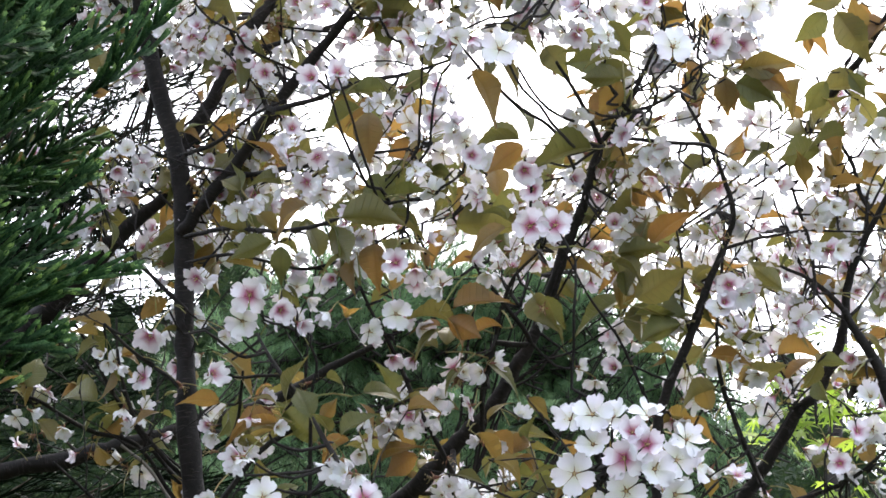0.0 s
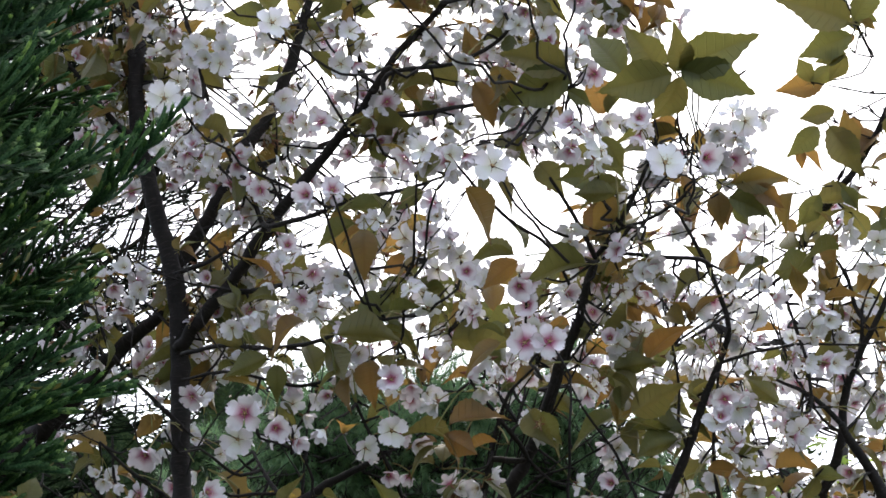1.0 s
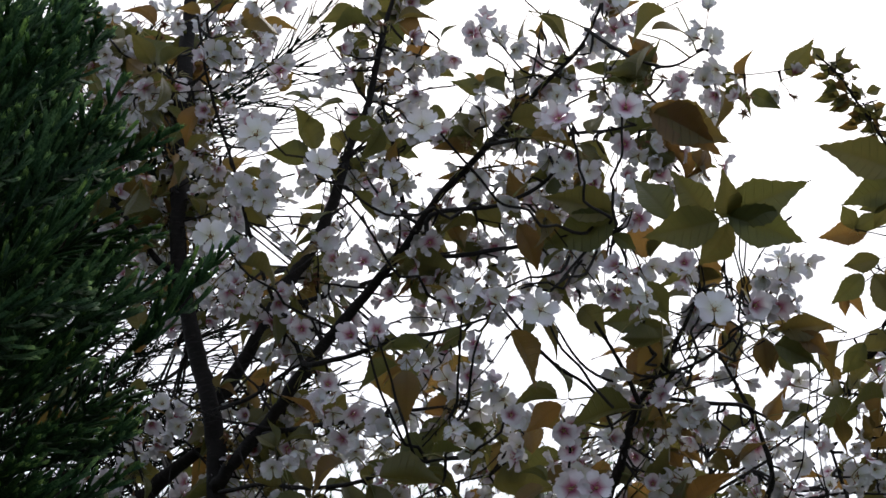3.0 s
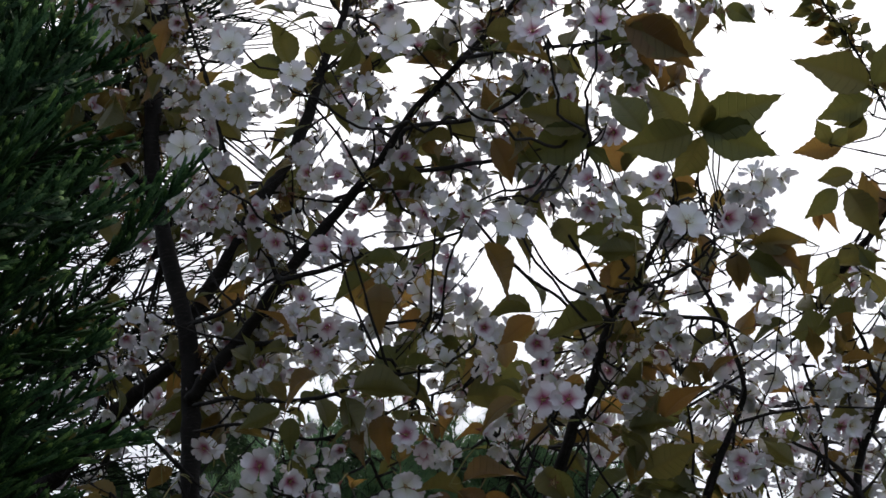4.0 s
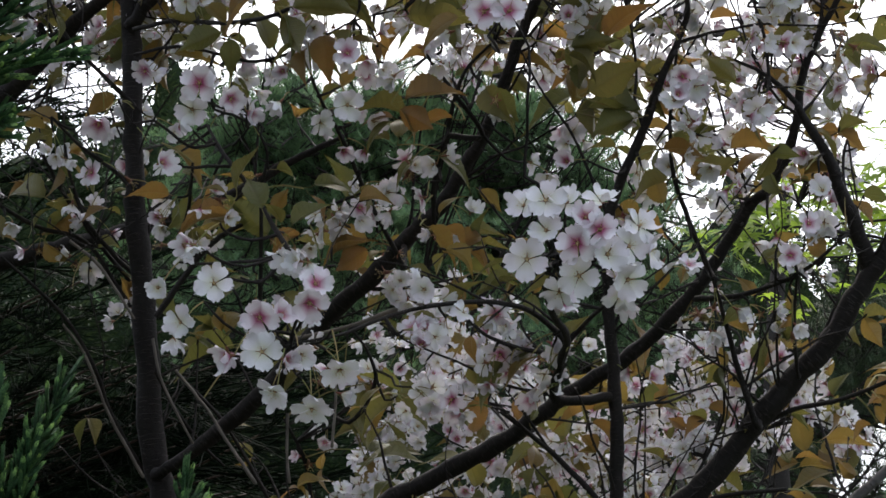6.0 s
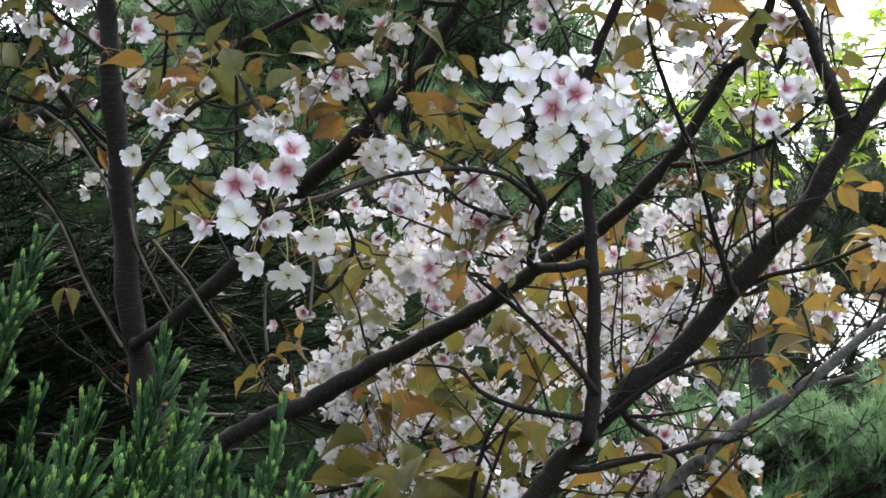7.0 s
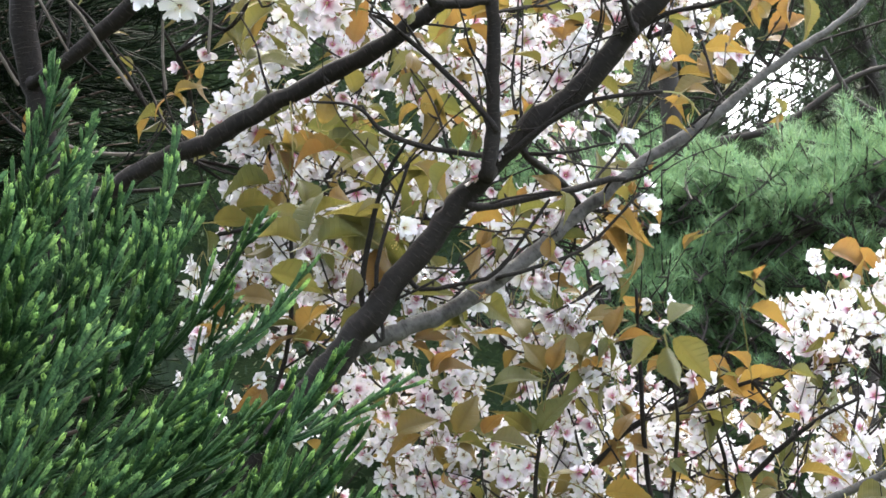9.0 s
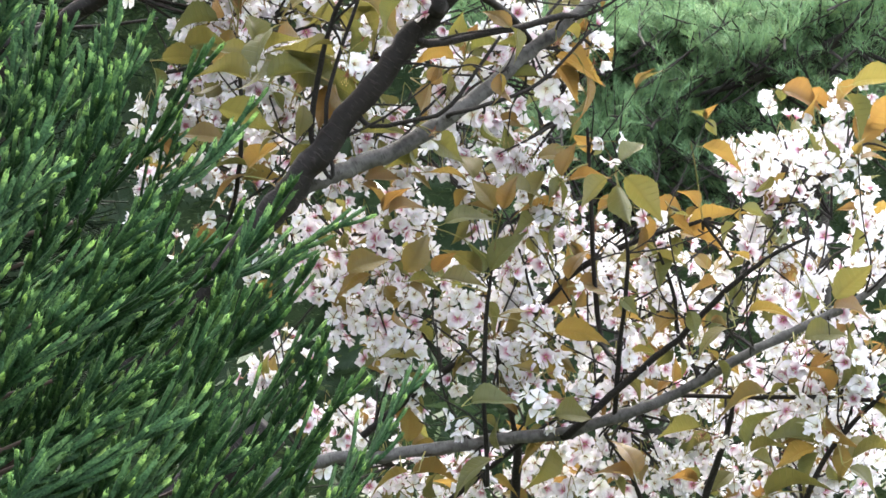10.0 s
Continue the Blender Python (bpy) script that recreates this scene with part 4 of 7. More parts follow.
trunk(cherry_behind.ob, [(0.0, 3.4, 0.0), (-0.02, 3.36, 0.6), (0.05, 3.3, 1.1), (0.2, 3.28, 1.32)], [0.06, 0.05, 0.035, 0.016], BARK)
limb(cherry, "main_stem", [(-0.35, 2.974, 1.49, 24), (-0.303, 2.945, 1.892, 20.8), (-0.3, 2.938, 1.979, 19.2), (-0.312, 2.924, 2.095, 18.5), (-0.332, 2.911, 2.191, 17.7), (-0.347, 2.886, 2.369, 16.2), (-0.362, 2.863, 2.515, 15.6), (-0.368, 2.848, 2.595, 14), (-0.372, 2.829, 2.724, 14.1), (-0.376, 2.816, 2.807, 14.2), (-0.387, 2.802, 2.896, 14.4), (-0.42, 2.782, 3.011, 12.8), (-0.449, 2.761, 3.125, 12.1), (-0.453, 2.742, 3.241, 12.3), (-0.456, 2.717, 3.401, 12.5), (-0.453, 2.691, 3.554, 10.9), (-0.447, 2.666, 3.702, 8.3)])
limb(cherry, "fork_limb", [(-0.371, 2.801, 2.783, 10), (-0.348, 2.783, 2.809, 9.9), (-0.297, 2.748, 2.858, 9.1), (-0.239, 2.7, 2.925, 9), (-0.172, 2.646, 2.993, 7.3), (-0.101, 2.59, 3.059, 6.5), (-0.056, 2.545, 3.112, 5.6), (0.017, 2.487, 3.17, 4.8), (0.087, 2.426, 3.224, 3.6), (0.142, 2.379, 3.262, 2.4), (0.172, 2.336, 3.308, 2)])
limb(cherry, "upper_limb", [(-0.393, 2.834, 2.919, 11.1), (-0.341, 2.81, 2.997, 11.1), (-0.291, 2.781, 3.087, 10.3), (-0.251, 2.763, 3.144, 9.5), (-0.215, 2.737, 3.219, 8.6), (-0.196, 2.711, 3.293, 6.9), (-0.164, 2.684, 3.368, 5.2), (-0.148, 2.654, 3.452, 4.4), (-0.12, 2.617, 3.553, 3.1)])
limb(cherry, "link_twig", [(-0.291, 2.729, 3.033, 4.6), (-0.199, 2.676, 3.033, 3.7), (-0.114, 2.622, 3.037, 2.8), (-0.064, 2.588, 3.039, 1.6)])
limb(cherry, "high_twig", [(-0.094, 2.63, 3.104, 3.7), (-0.109, 2.567, 3.148, 3.3), (-0.12, 2.502, 3.193, 2.8), (-0.133, 2.457, 3.222, 2)])
limb(cherry, "left_twig", [(-0.239, 2.647, 2.897, 3.6), (-0.263, 2.618, 2.954, 3.2), (-0.296, 2.588, 3.004, 2.8), (-0.32, 2.555, 3.067, 2.8), (-0.34, 2.519, 3.138, 2.4), (-0.363, 2.483, 3.201, 2.4), (-0.383, 2.449, 3.264, 2), (-0.396, 2.413, 3.336, 1.6)])
limb(cherry, "stub_twig", [(-0.446, 2.753, 3.101, 6.9), (-0.482, 2.743, 3.125, 5.2), (-0.527, 2.727, 3.184, 3.9), (-0.567, 2.714, 3.225, 2.6)])
limb(cherry, "stub_twig", [(-0.455, 2.714, 3.373, 4), (-0.514, 2.694, 3.439, 3.1), (-0.564, 2.677, 3.486, 2.3)])
limb(cherry, "dark_limb", [(-0.753, 3.107, 2.658, 21.0), (-0.659, 3.06, 2.705, 18.8), (-0.575, 3.003, 2.766, 16.6), (-0.523, 2.965, 2.804, 13.3), (-0.472, 2.929, 2.841, 11.3), (-0.418, 2.892, 2.871, 9.4), (-0.384, 2.869, 2.889, 7.4)])
limb(cherry, "low_limb", [(-0.788, 3.171, 2.502, 14.7), (-0.682, 3.166, 2.522, 13.7), (-0.594, 3.158, 2.538, 13.6), (-0.505, 3.147, 2.556, 12.6), (-0.416, 3.133, 2.574, 12.5), (-0.327, 3.115, 2.597, 10.7), (-0.238, 3.094, 2.626, 8.9), (-0.151, 3.066, 2.67, 6.2), (-0.071, 3.04, 2.701, 3.5)])
limb(cherry, "center_limb", [(-0.316, 2.884, 2.145, 8.4), (-0.257, 2.86, 2.179, 10.4), (-0.193, 2.827, 2.225, 11.7), (-0.129, 2.788, 2.283, 12.9), (-0.075, 2.749, 2.339, 12.8), (-0.021, 2.715, 2.379, 12.1), (0.027, 2.678, 2.423, 11.3), (0.068, 2.648, 2.455, 9.9), (0.097, 2.615, 2.497, 9.2), (0.125, 2.584, 2.536, 8.5), (0.147, 2.549, 2.584, 7.8), (0.168, 2.51, 2.639, 7.2), (0.189, 2.478, 2.682, 6.5), (0.199, 2.453, 2.719, 5.2), (0.211, 2.431, 2.749, 3.9), (0.234, 2.408, 2.774, 3.5), (0.251, 2.386, 2.8, 3.2), (0.271, 2.358, 2.834, 2.5), (0.285, 2.336, 2.862, 1.6)])
limb(cherry, "spur_twig", [(0.056, 2.522, 2.37, 3.6), (0.056, 2.472, 2.426, 3.2), (0.068, 2.436, 2.466, 2.8), (0.079, 2.399, 2.507, 2.8), (0.093, 2.37, 2.538, 2.1), (0.125, 2.337, 2.561, 1.4)])
limb(cherry, "spur_twig", [(0.116, 2.451, 2.484, 3.5), (0.079, 2.393, 2.516, 2.8), (0.046, 2.342, 2.542, 1.7)])
limb(cherry, "long_twig", [(-0.221, 2.392, 2.473, 1.7), (-0.197, 2.363, 2.425, 2.4), (-0.165, 2.33, 2.375, 2.7), (-0.138, 2.296, 2.323, 2.9), (-0.106, 2.254, 2.263, 2.9), (-0.086, 2.232, 2.234, 1.3)])
limb(cherry, "long_twig", [(0.019, 2.625, 2.364, 3.7), (0.001, 2.584, 2.389, 3.3), (-0.029, 2.515, 2.426, 2.9), (-0.046, 2.466, 2.454, 2.8), (-0.06, 2.429, 2.474, 2.4), (-0.082, 2.376, 2.499, 2.1), (-0.093, 2.343, 2.515, 1.7)])
limb(cherry, "straight_twig", [(-0.157, 2.48, 2.263, 2.8), (-0.155, 2.435, 2.334, 2.4), (-0.153, 2.395, 2.393, 2.1), (-0.146, 2.372, 2.429, 1.7), (-0.163, 2.347, 2.462, 1.4)])
limb(cherry, "spur_twig", [(-0.294, 2.567, 2.28, 4.3), (-0.266, 2.565, 2.323, 4), (-0.235, 2.561, 2.366, 3.6), (-0.2, 2.561, 2.395, 3.3), (-0.165, 2.561, 2.41, 2.5), (-0.108, 2.564, 2.416, 2.2), (-0.051, 2.563, 2.439, 2.2), (0, 2.561, 2.456, 1.5)])
limb(cherry, "spur_twig", [(-0.268, 2.557, 2.374, 2.9), (-0.252, 2.511, 2.403, 2.5), (-0.242, 2.446, 2.443, 1.8)])
limb(cherry, "low_sweep", [(-0.284, 2.852, 1.955, 10.2), (-0.222, 2.839, 1.977, 11.5), (-0.153, 2.821, 2.018, 12.2), (-0.092, 2.805, 2.036, 12.8), (-0.053, 2.794, 2.056, 13.4), (0.008, 2.774, 2.088, 12.6), (0.068, 2.752, 2.115, 12.3), (0.143, 2.725, 2.149, 11.9), (0.202, 2.697, 2.186, 11.1), (0.246, 2.676, 2.213, 9.8), (0.317, 2.64, 2.253, 9.4), (0.387, 2.595, 2.316, 9), (0.428, 2.561, 2.369, 8), (0.461, 2.528, 2.419, 7.1), (0.48, 2.514, 2.434, 7.1), (0.5, 2.491, 2.471, 6.4), (0.513, 2.47, 2.509, 5.7), (0.519, 2.444, 2.561, 5.1), (0.539, 2.416, 2.61, 4.5), (0.568, 2.381, 2.665, 3.2), (0.584, 2.351, 2.722, 1.9)])
limb(cherry, "thick_limb", [(-0.153, 2.793, 1.49, 23.9), (-0.065, 2.779, 1.576, 21.4), (0.017, 2.762, 1.663, 18.9), (0.068, 2.749, 1.721, 18.3), (0.111, 2.737, 1.771, 17.6), (0.155, 2.722, 1.828, 15.8), (0.213, 2.704, 1.893, 15.2), (0.255, 2.688, 1.949, 14.6), (0.341, 2.656, 2.035, 15.7), (0.402, 2.634, 2.078, 15.1), (0.462, 2.605, 2.147, 14.5), (0.504, 2.585, 2.194, 14), (0.552, 2.561, 2.241, 13.4), (0.586, 2.539, 2.295, 12.8), (0.613, 2.521, 2.334, 12.2), (0.647, 2.498, 2.379, 10.5), (0.68, 2.477, 2.418, 9.3)])
limb(cherry, "grey_limb", [(0.087, 2.774, 1.745, 8.9), (0.128, 2.78, 1.766, 11.9), (0.173, 2.784, 1.783, 12.6), (0.233, 2.789, 1.808, 12.6), (0.31, 2.795, 1.854, 12.1), (0.37, 2.796, 1.898, 11.5), (0.41, 2.797, 1.936, 11), (0.453, 2.797, 1.965, 9.5), (0.508, 2.795, 2.011, 8.9), (0.571, 2.791, 2.048, 8.4), (0.626, 2.788, 2.087, 7.8), (0.681, 2.782, 2.132, 7.2), (0.737, 2.775, 2.17, 6.3), (0.783, 2.767, 2.2, 5.1), (0.84, 2.758, 2.251, 5.6), (0.917, 2.743, 2.303, 4)])
limb(cherry, "right_fork", [(0.609, 2.529, 2.329, 10.9), (0.587, 2.503, 2.381, 9.8), (0.565, 2.481, 2.426, 8.3), (0.553, 2.466, 2.453, 7.2), (0.511, 2.436, 2.514, 5), (0.507, 2.433, 2.521, 3.6), (0.471, 2.417, 2.55, 2.9), (0.428, 2.405, 2.567, 1.8)])
limb(cherry, "upright", [(0.278, 2.625, 1.965, 10), (0.285, 2.616, 1.998, 9.3), (0.286, 2.599, 2.068, 8.6), (0.286, 2.579, 2.151, 8.6), (0.283, 2.562, 2.22, 8.2), (0.277, 2.545, 2.289, 7.9), (0.277, 2.517, 2.384, 7.2), (0.288, 2.502, 2.43, 6.1), (0.321, 2.476, 2.503, 5.8), (0.346, 2.452, 2.57, 4.7), (0.368, 2.435, 2.618, 4), (0.375, 2.424, 2.651, 3.3), (0.358, 2.411, 2.709, 2.9), (0.334, 2.401, 2.76, 2.6), (0.313, 2.392, 2.799, 1.5)])
limb(cherry, "cluster_twig", [(0.209, 2.54, 2.168, 6.3), (0.207, 2.455, 2.19, 5.5), (0.209, 2.382, 2.205, 4.7), (0.186, 2.31, 2.216, 3.9), (0.177, 2.246, 2.227, 2.8), (0.185, 2.175, 2.235, 1.8)])
limb(cherry, "cluster_twig", [(0.21, 2.432, 2.215, 3.7), (0.169, 2.394, 2.24, 3.3), (0.114, 2.356, 2.241, 3), (0.047, 2.312, 2.223, 2.6), (-0.004, 2.274, 2.199, 2.2), (-0.053, 2.236, 2.169, 1.9), (-0.106, 2.191, 2.146, 1.2)])
limb(cherry, "cluster_twig", [(0.21, 2.484, 2.207, 3.1), (0.161, 2.487, 2.219, 2.8), (0.119, 2.487, 2.236, 2.4), (0.088, 2.484, 2.265, 1.7)])
limb(cherry, "cluster_twig", [(0.216, 2.483, 2.221, 3.1), (0.238, 2.379, 2.229, 2.7), (0.263, 2.272, 2.228, 1.9)])
limb(cherry, "side_twig", [(0.381, 2.506, 2.288, 4.2), (0.427, 2.487, 2.286, 3.5), (0.473, 2.465, 2.295, 2.8), (0.511, 2.444, 2.31, 2.5), (0.556, 2.413, 2.344, 1.4)])
limb(cherry, "side_twig", [(0.461, 2.563, 2.139, 4.6), (0.439, 2.535, 2.191, 3.9), (0.42, 2.504, 2.245, 3.2), (0.401, 2.473, 2.297, 2.5), (0.381, 2.447, 2.34, 1.7)])
limb(cherry, "side_twig", [(0.398, 2.498, 2.326, 3.6), (0.37, 2.46, 2.377, 3.2), (0.35, 2.427, 2.419, 2.8), (0.341, 2.391, 2.464, 2.4), (0.342, 2.353, 2.509, 2.1), (0.344, 2.315, 2.554, 1.4)])
limb(cherry, "side_twig", [(0.512, 2.546, 2.2, 2.5), (0.5, 2.491, 2.251, 2.5), (0.496, 2.432, 2.3, 1.7)])
limb(cherry, "corner_limb", [(0.484, 2.47, 2.781, 6.8), (0.501, 2.448, 2.807, 6.4), (0.527, 2.42, 2.834, 5.3), (0.553, 2.39, 2.86, 4.5), (0.581, 2.349, 2.904, 3.4), (0.595, 2.318, 2.944, 2.6)])
limb(cherry, "corner_twig", [(0.592, 2.413, 3.037, 2.1), (0.553, 2.375, 3.103, 1.9), (0.511, 2.345, 3.156, 1.9), (0.485, 2.326, 3.187, 1.4), (0.455, 2.311, 3.208, 1.1)])
limb(cherry, "corner_limb", [(0.528, 2.488, 2.578, 3.3), (0.552, 2.453, 2.653, 3.3), (0.542, 2.444, 2.685, 3), (0.532, 2.431, 2.722, 2.6), (0.507, 2.423, 2.755, 1.9), (0.478, 2.422, 2.76, 1.5)])
limb(cherry, "side_twig", [(0.468, 2.4, 2.543, 2.1), (0.465, 2.395, 2.586, 2.1), (0.456, 2.391, 2.623, 2.2), (0.444, 2.388, 2.671, 1.8)])
limb(cherry, "tip_twig", [(0.201, 2.314, 2.693, 3.5), (0.185, 2.281, 2.713, 3.1), (0.162, 2.241, 2.734, 2.4), (0.142, 2.208, 2.751, 2)])
limb(cherry, "tip_twig", [(0.178, 2.324, 2.638, 2.1), (0.143, 2.288, 2.696, 2.1), (0.1, 2.267, 2.719, 2.1), (0.066, 2.248, 2.745, 2.1), (0.033, 2.225, 2.775, 1.7), (0.011, 2.207, 2.8, 1.4)])
limb(cherry, "side_twig", [(-0.222, 2.6, 2.88, 3.9), (-0.164, 2.558, 2.876, 3.5), (-0.101, 2.507, 2.875, 3.4), (-0.04, 2.459, 2.863, 2.6), (0.02, 2.405, 2.857, 1.5)])
limb(cherry, "side_twig", [(-0.343, 2.609, 2.691, 3.5), (-0.281, 2.559, 2.683, 3), (-0.215, 2.507, 2.657, 3), (-0.154, 2.452, 2.642, 2.9), (-0.094, 2.391, 2.639, 2.5), (-0.036, 2.331, 2.625, 1.4)])
limb(cherry, "side_twig", [(-0.289, 2.606, 2.775, 3.9), (-0.223, 2.562, 2.769, 3.5), (-0.159, 2.519, 2.759, 3), (-0.099, 2.473, 2.751, 2.6), (-0.031, 2.42, 2.737, 1.5)])
limb(cherry, "side_twig", [(-0.329, 2.516, 2.616, 2.2), (-0.273, 2.506, 2.624, 2.2), (-0.213, 2.497, 2.608, 2.2), (-0.169, 2.49, 2.597, 2.2), (-0.11, 2.475, 2.609, 2.2), (-0.045, 2.452, 2.637, 1.4), (0.019, 2.432, 2.646, 1.1)])
limb(cherry, "side_twig", [(-0.381, 2.786, 2.893, 3.8), (-0.321, 2.727, 2.888, 2.9), (-0.267, 2.659, 2.896, 2.4), (-0.214, 2.599, 2.893, 2)])
limb(cherry, "high_twig", [(-0.093, 2.538, 3.02, 3.9), (-0.031, 2.488, 2.992, 3.5), (0.045, 2.419, 2.968, 3), (0.117, 2.348, 2.942, 2.6), (0.174, 2.288, 2.917, 1.8)])
limb(cherry, "high_twig", [(-0.062, 2.483, 3.053, 3.5), (0.03, 2.408, 3.027, 3), (0.089, 2.35, 3.028, 2.6), (0.11, 2.309, 3.046, 2.2), (0.124, 2.271, 3.065, 1.5)])
limb(cherry, "high_twig", [(0.016, 2.421, 3.131, 3.1), (0.084, 2.368, 3.112, 2.7), (0.162, 2.302, 3.079, 2.2), (0.204, 2.264, 3.065, 1.5)])
limb(cherry, "side_twig", [(0.203, 2.314, 2.691, 2.1), (0.236, 2.33, 2.707, 2.5), (0.28, 2.352, 2.713, 2.8), (0.344, 2.382, 2.721, 2.9), (0.356, 2.399, 2.703, 1.8)])
limb(cherry, "side_twig", [(0.227, 2.308, 2.727, 2.4), (0.263, 2.303, 2.739, 2.1), (0.305, 2.295, 2.763, 2.1), (0.332, 2.286, 2.79, 1.8), (0.36, 2.279, 2.81, 1.4)])
limb(cherry, "left_bough", [(-0.37, 2.814, 2.667, 3.7), (-0.425, 2.782, 2.714, 2.9), (-0.464, 2.755, 2.755, 2.5), (-0.488, 2.728, 2.812, 1.6)])
limb(cherry, "left_bough", [(-0.365, 2.831, 2.548, 3.3), (-0.419, 2.694, 2.556, 2.7), (-0.446, 2.608, 2.565, 1.9)])
limb(cherry, "left_bough", [(-0.36, 2.952, 2.42, 3.8), (-0.421, 2.903, 2.486, 3.3), (-0.467, 2.859, 2.545, 3.3), (-0.503, 2.817, 2.608, 2.5), (-0.526, 2.793, 2.641, 1.6)])
limb(cherry, "left_bough", [(-0.356, 2.958, 2.38, 3.3), (-0.39, 2.931, 2.421, 3.3), (-0.437, 2.891, 2.482, 3.3), (-0.504, 2.856, 2.494, 3.3), (-0.568, 2.815, 2.524, 2.9), (-0.613, 2.789, 2.533, 2.4)])
limb(cherry, "left_bough", [(-0.339, 2.932, 2.146, 3.2), (-0.386, 2.878, 2.223, 3.2), (-0.405, 2.842, 2.277, 2.8), (-0.44, 2.798, 2.336, 2.8), (-0.482, 2.758, 2.375, 2.4), (-0.522, 2.72, 2.406, 2)])
limb(cherry, "left_bough", [(-0.362, 2.899, 2.431, 3.7), (-0.429, 2.86, 2.499, 3.3), (-0.458, 2.827, 2.579, 2.5), (-0.463, 2.804, 2.646, 1.6)])
limb(cherry, "dead_twig", [(-0.327, 2.869, 2.285, 2.4), (-0.303, 2.912, 2.243, 2.4), (-0.267, 2.958, 2.2, 2.4), (-0.237, 2.99, 2.175, 1.6)])
limb(cherry, "dead_twig", [(-0.169, 2.95, 2.117, 2.8), (-0.2, 2.928, 2.17, 2.8), (-0.239, 2.903, 2.228, 2.4), (-0.299, 2.872, 2.284, 2)])
limb(cherry, "dead_twig", [(-0.324, 2.996, 2.007, 3.7), (-0.26, 3.002, 2.012, 3.3), (-0.181, 3.008, 2.009, 3.3), (-0.084, 3.013, 2.022, 2)])
limb(cherry, "dead_twig", [(-0.103, 2.891, 2.249, 2.8), (-0.055, 2.868, 2.212, 3.2), (-0.019, 2.834, 2.259, 3.1), (-0.03, 2.805, 2.299, 2.3), (-0.053, 2.783, 2.325, 1.9)])
limb(cherry, "dead_twig", [(-0.223, 2.904, 2.01, 3.6), (-0.3, 2.897, 2.001, 3.2), (-0.376, 2.887, 2.008, 3.2), (-0.451, 2.875, 2.014, 2.4)])
limb(cherry_behind, "low_bough", [(0.037, 3.352, 1.338, 10.3), (0.151, 3.329, 1.378, 10.7), (0.248, 3.307, 1.384, 10.6), (0.352, 3.28, 1.396, 11.5), (0.437, 3.254, 1.408, 11), (0.521, 3.227, 1.416, 10.5), (0.604, 3.196, 1.442, 10), (0.685, 3.162, 1.475, 9.1), (0.765, 3.126, 1.521, 8.6), (0.843, 3.088, 1.563, 7.7), (0.918, 3.048, 1.599, 7.2), (0.977, 3.013, 1.643, 5.9), (1.048, 2.969, 1.69, 4.2)])
limb(cherry_behind, "low_twig", [(0.221, 3.446, 1.41, 6.9), (0.328, 3.392, 1.499, 6.8), (0.407, 3.353, 1.545, 6.3), (0.493, 3.305, 1.605, 5.8), (0.55, 3.265, 1.666, 5.3), (0.631, 3.218, 1.707, 4.4), (0.726, 3.161, 1.734, 3)])
limb(cherry_behind, "low_twig", [(0.523, 3.213, 1.414, 6.5), (0.582, 3.163, 1.473, 5.6), (0.642, 3.111, 1.53, 5.1), (0.672, 3.085, 1.556, 4.6), (0.728, 3.027, 1.621, 4.2), (0.782, 2.974, 1.668, 3.3), (0.829, 2.931, 1.694, 2.4)])
limb(cherry_behind, "low_twig", [(0.592, 3.2, 1.436, 4.3), (0.59, 3.129, 1.541, 3.8), (0.589, 3.04, 1.665, 2.9), (0.572, 2.987, 1.735, 2)])
limb(cherry_behind, "low_twig", [(0.575, 3.2, 1.559, 3.9), (0.56, 3.164, 1.661, 3.9), (0.553, 3.133, 1.746, 3.4), (0.542, 3.086, 1.868, 2.5)])
limb(cherry_behind, "low_twig", [(0.399, 3.231, 1.337, 3.5), (0.391, 3.187, 1.476, 3.9), (0.393, 3.146, 1.595, 3.4), (0.4, 3.118, 1.67, 2.1)])
limb(cherry_behind, "low_twig", [(0.691, 3.177, 1.557, 3.5), (0.673, 3.126, 1.625, 3), (0.643, 3.079, 1.682, 2.1)])
limb(cherry_behind, "low_twig", [(0.483, 3.424, 1.232, 9.3), (0.463, 3.399, 1.308, 7.8), (0.465, 3.373, 1.381, 6.8), (0.454, 3.353, 1.436, 4.1), (0.431, 3.324, 1.517, 2.7)])
limb(cherry_behind, "low_twig", [(0.751, 3.376, 1.231, 6.5), (0.764, 3.338, 1.314, 6), (0.787, 3.291, 1.405, 5), (0.795, 3.26, 1.468, 2.7)])
limb(cherry_behind, "low_twig", [(0.284, 3.344, 1.244, 5.4), (0.354, 3.314, 1.315, 4.9), (0.44, 3.276, 1.386, 4), (0.532, 3.234, 1.455, 3.5), (0.598, 3.197, 1.524, 2.6)])
limb(cherry_behind, "low_twig", [(0.693, 3.283, 1.469, 3.6), (0.804, 3.223, 1.464, 3.5), (0.904, 3.165, 1.463, 3.5), (1.015, 3.095, 1.453, 3)])
limb(cherry_behind, "low_twig", [(0.665, 3.393, 1.303, 4.2), (0.639, 3.354, 1.352, 3.6), (0.595, 3.303, 1.409, 3.1)])
limb(cherry_behind, "low_twig", [(0.875, 3.243, 1.247, 5.4), (0.907, 3.189, 1.355, 4.4), (0.942, 3.148, 1.416, 3.9), (0.983, 3.105, 1.467, 3.5)])
limb(cherry_behind, "low_twig", [(-0.136, 3.405, 2.126, 3.7), (-0.125, 3.366, 2.192, 3.7), (-0.137, 3.326, 2.256, 3.2), (-0.167, 3.287, 2.311, 2.3)])
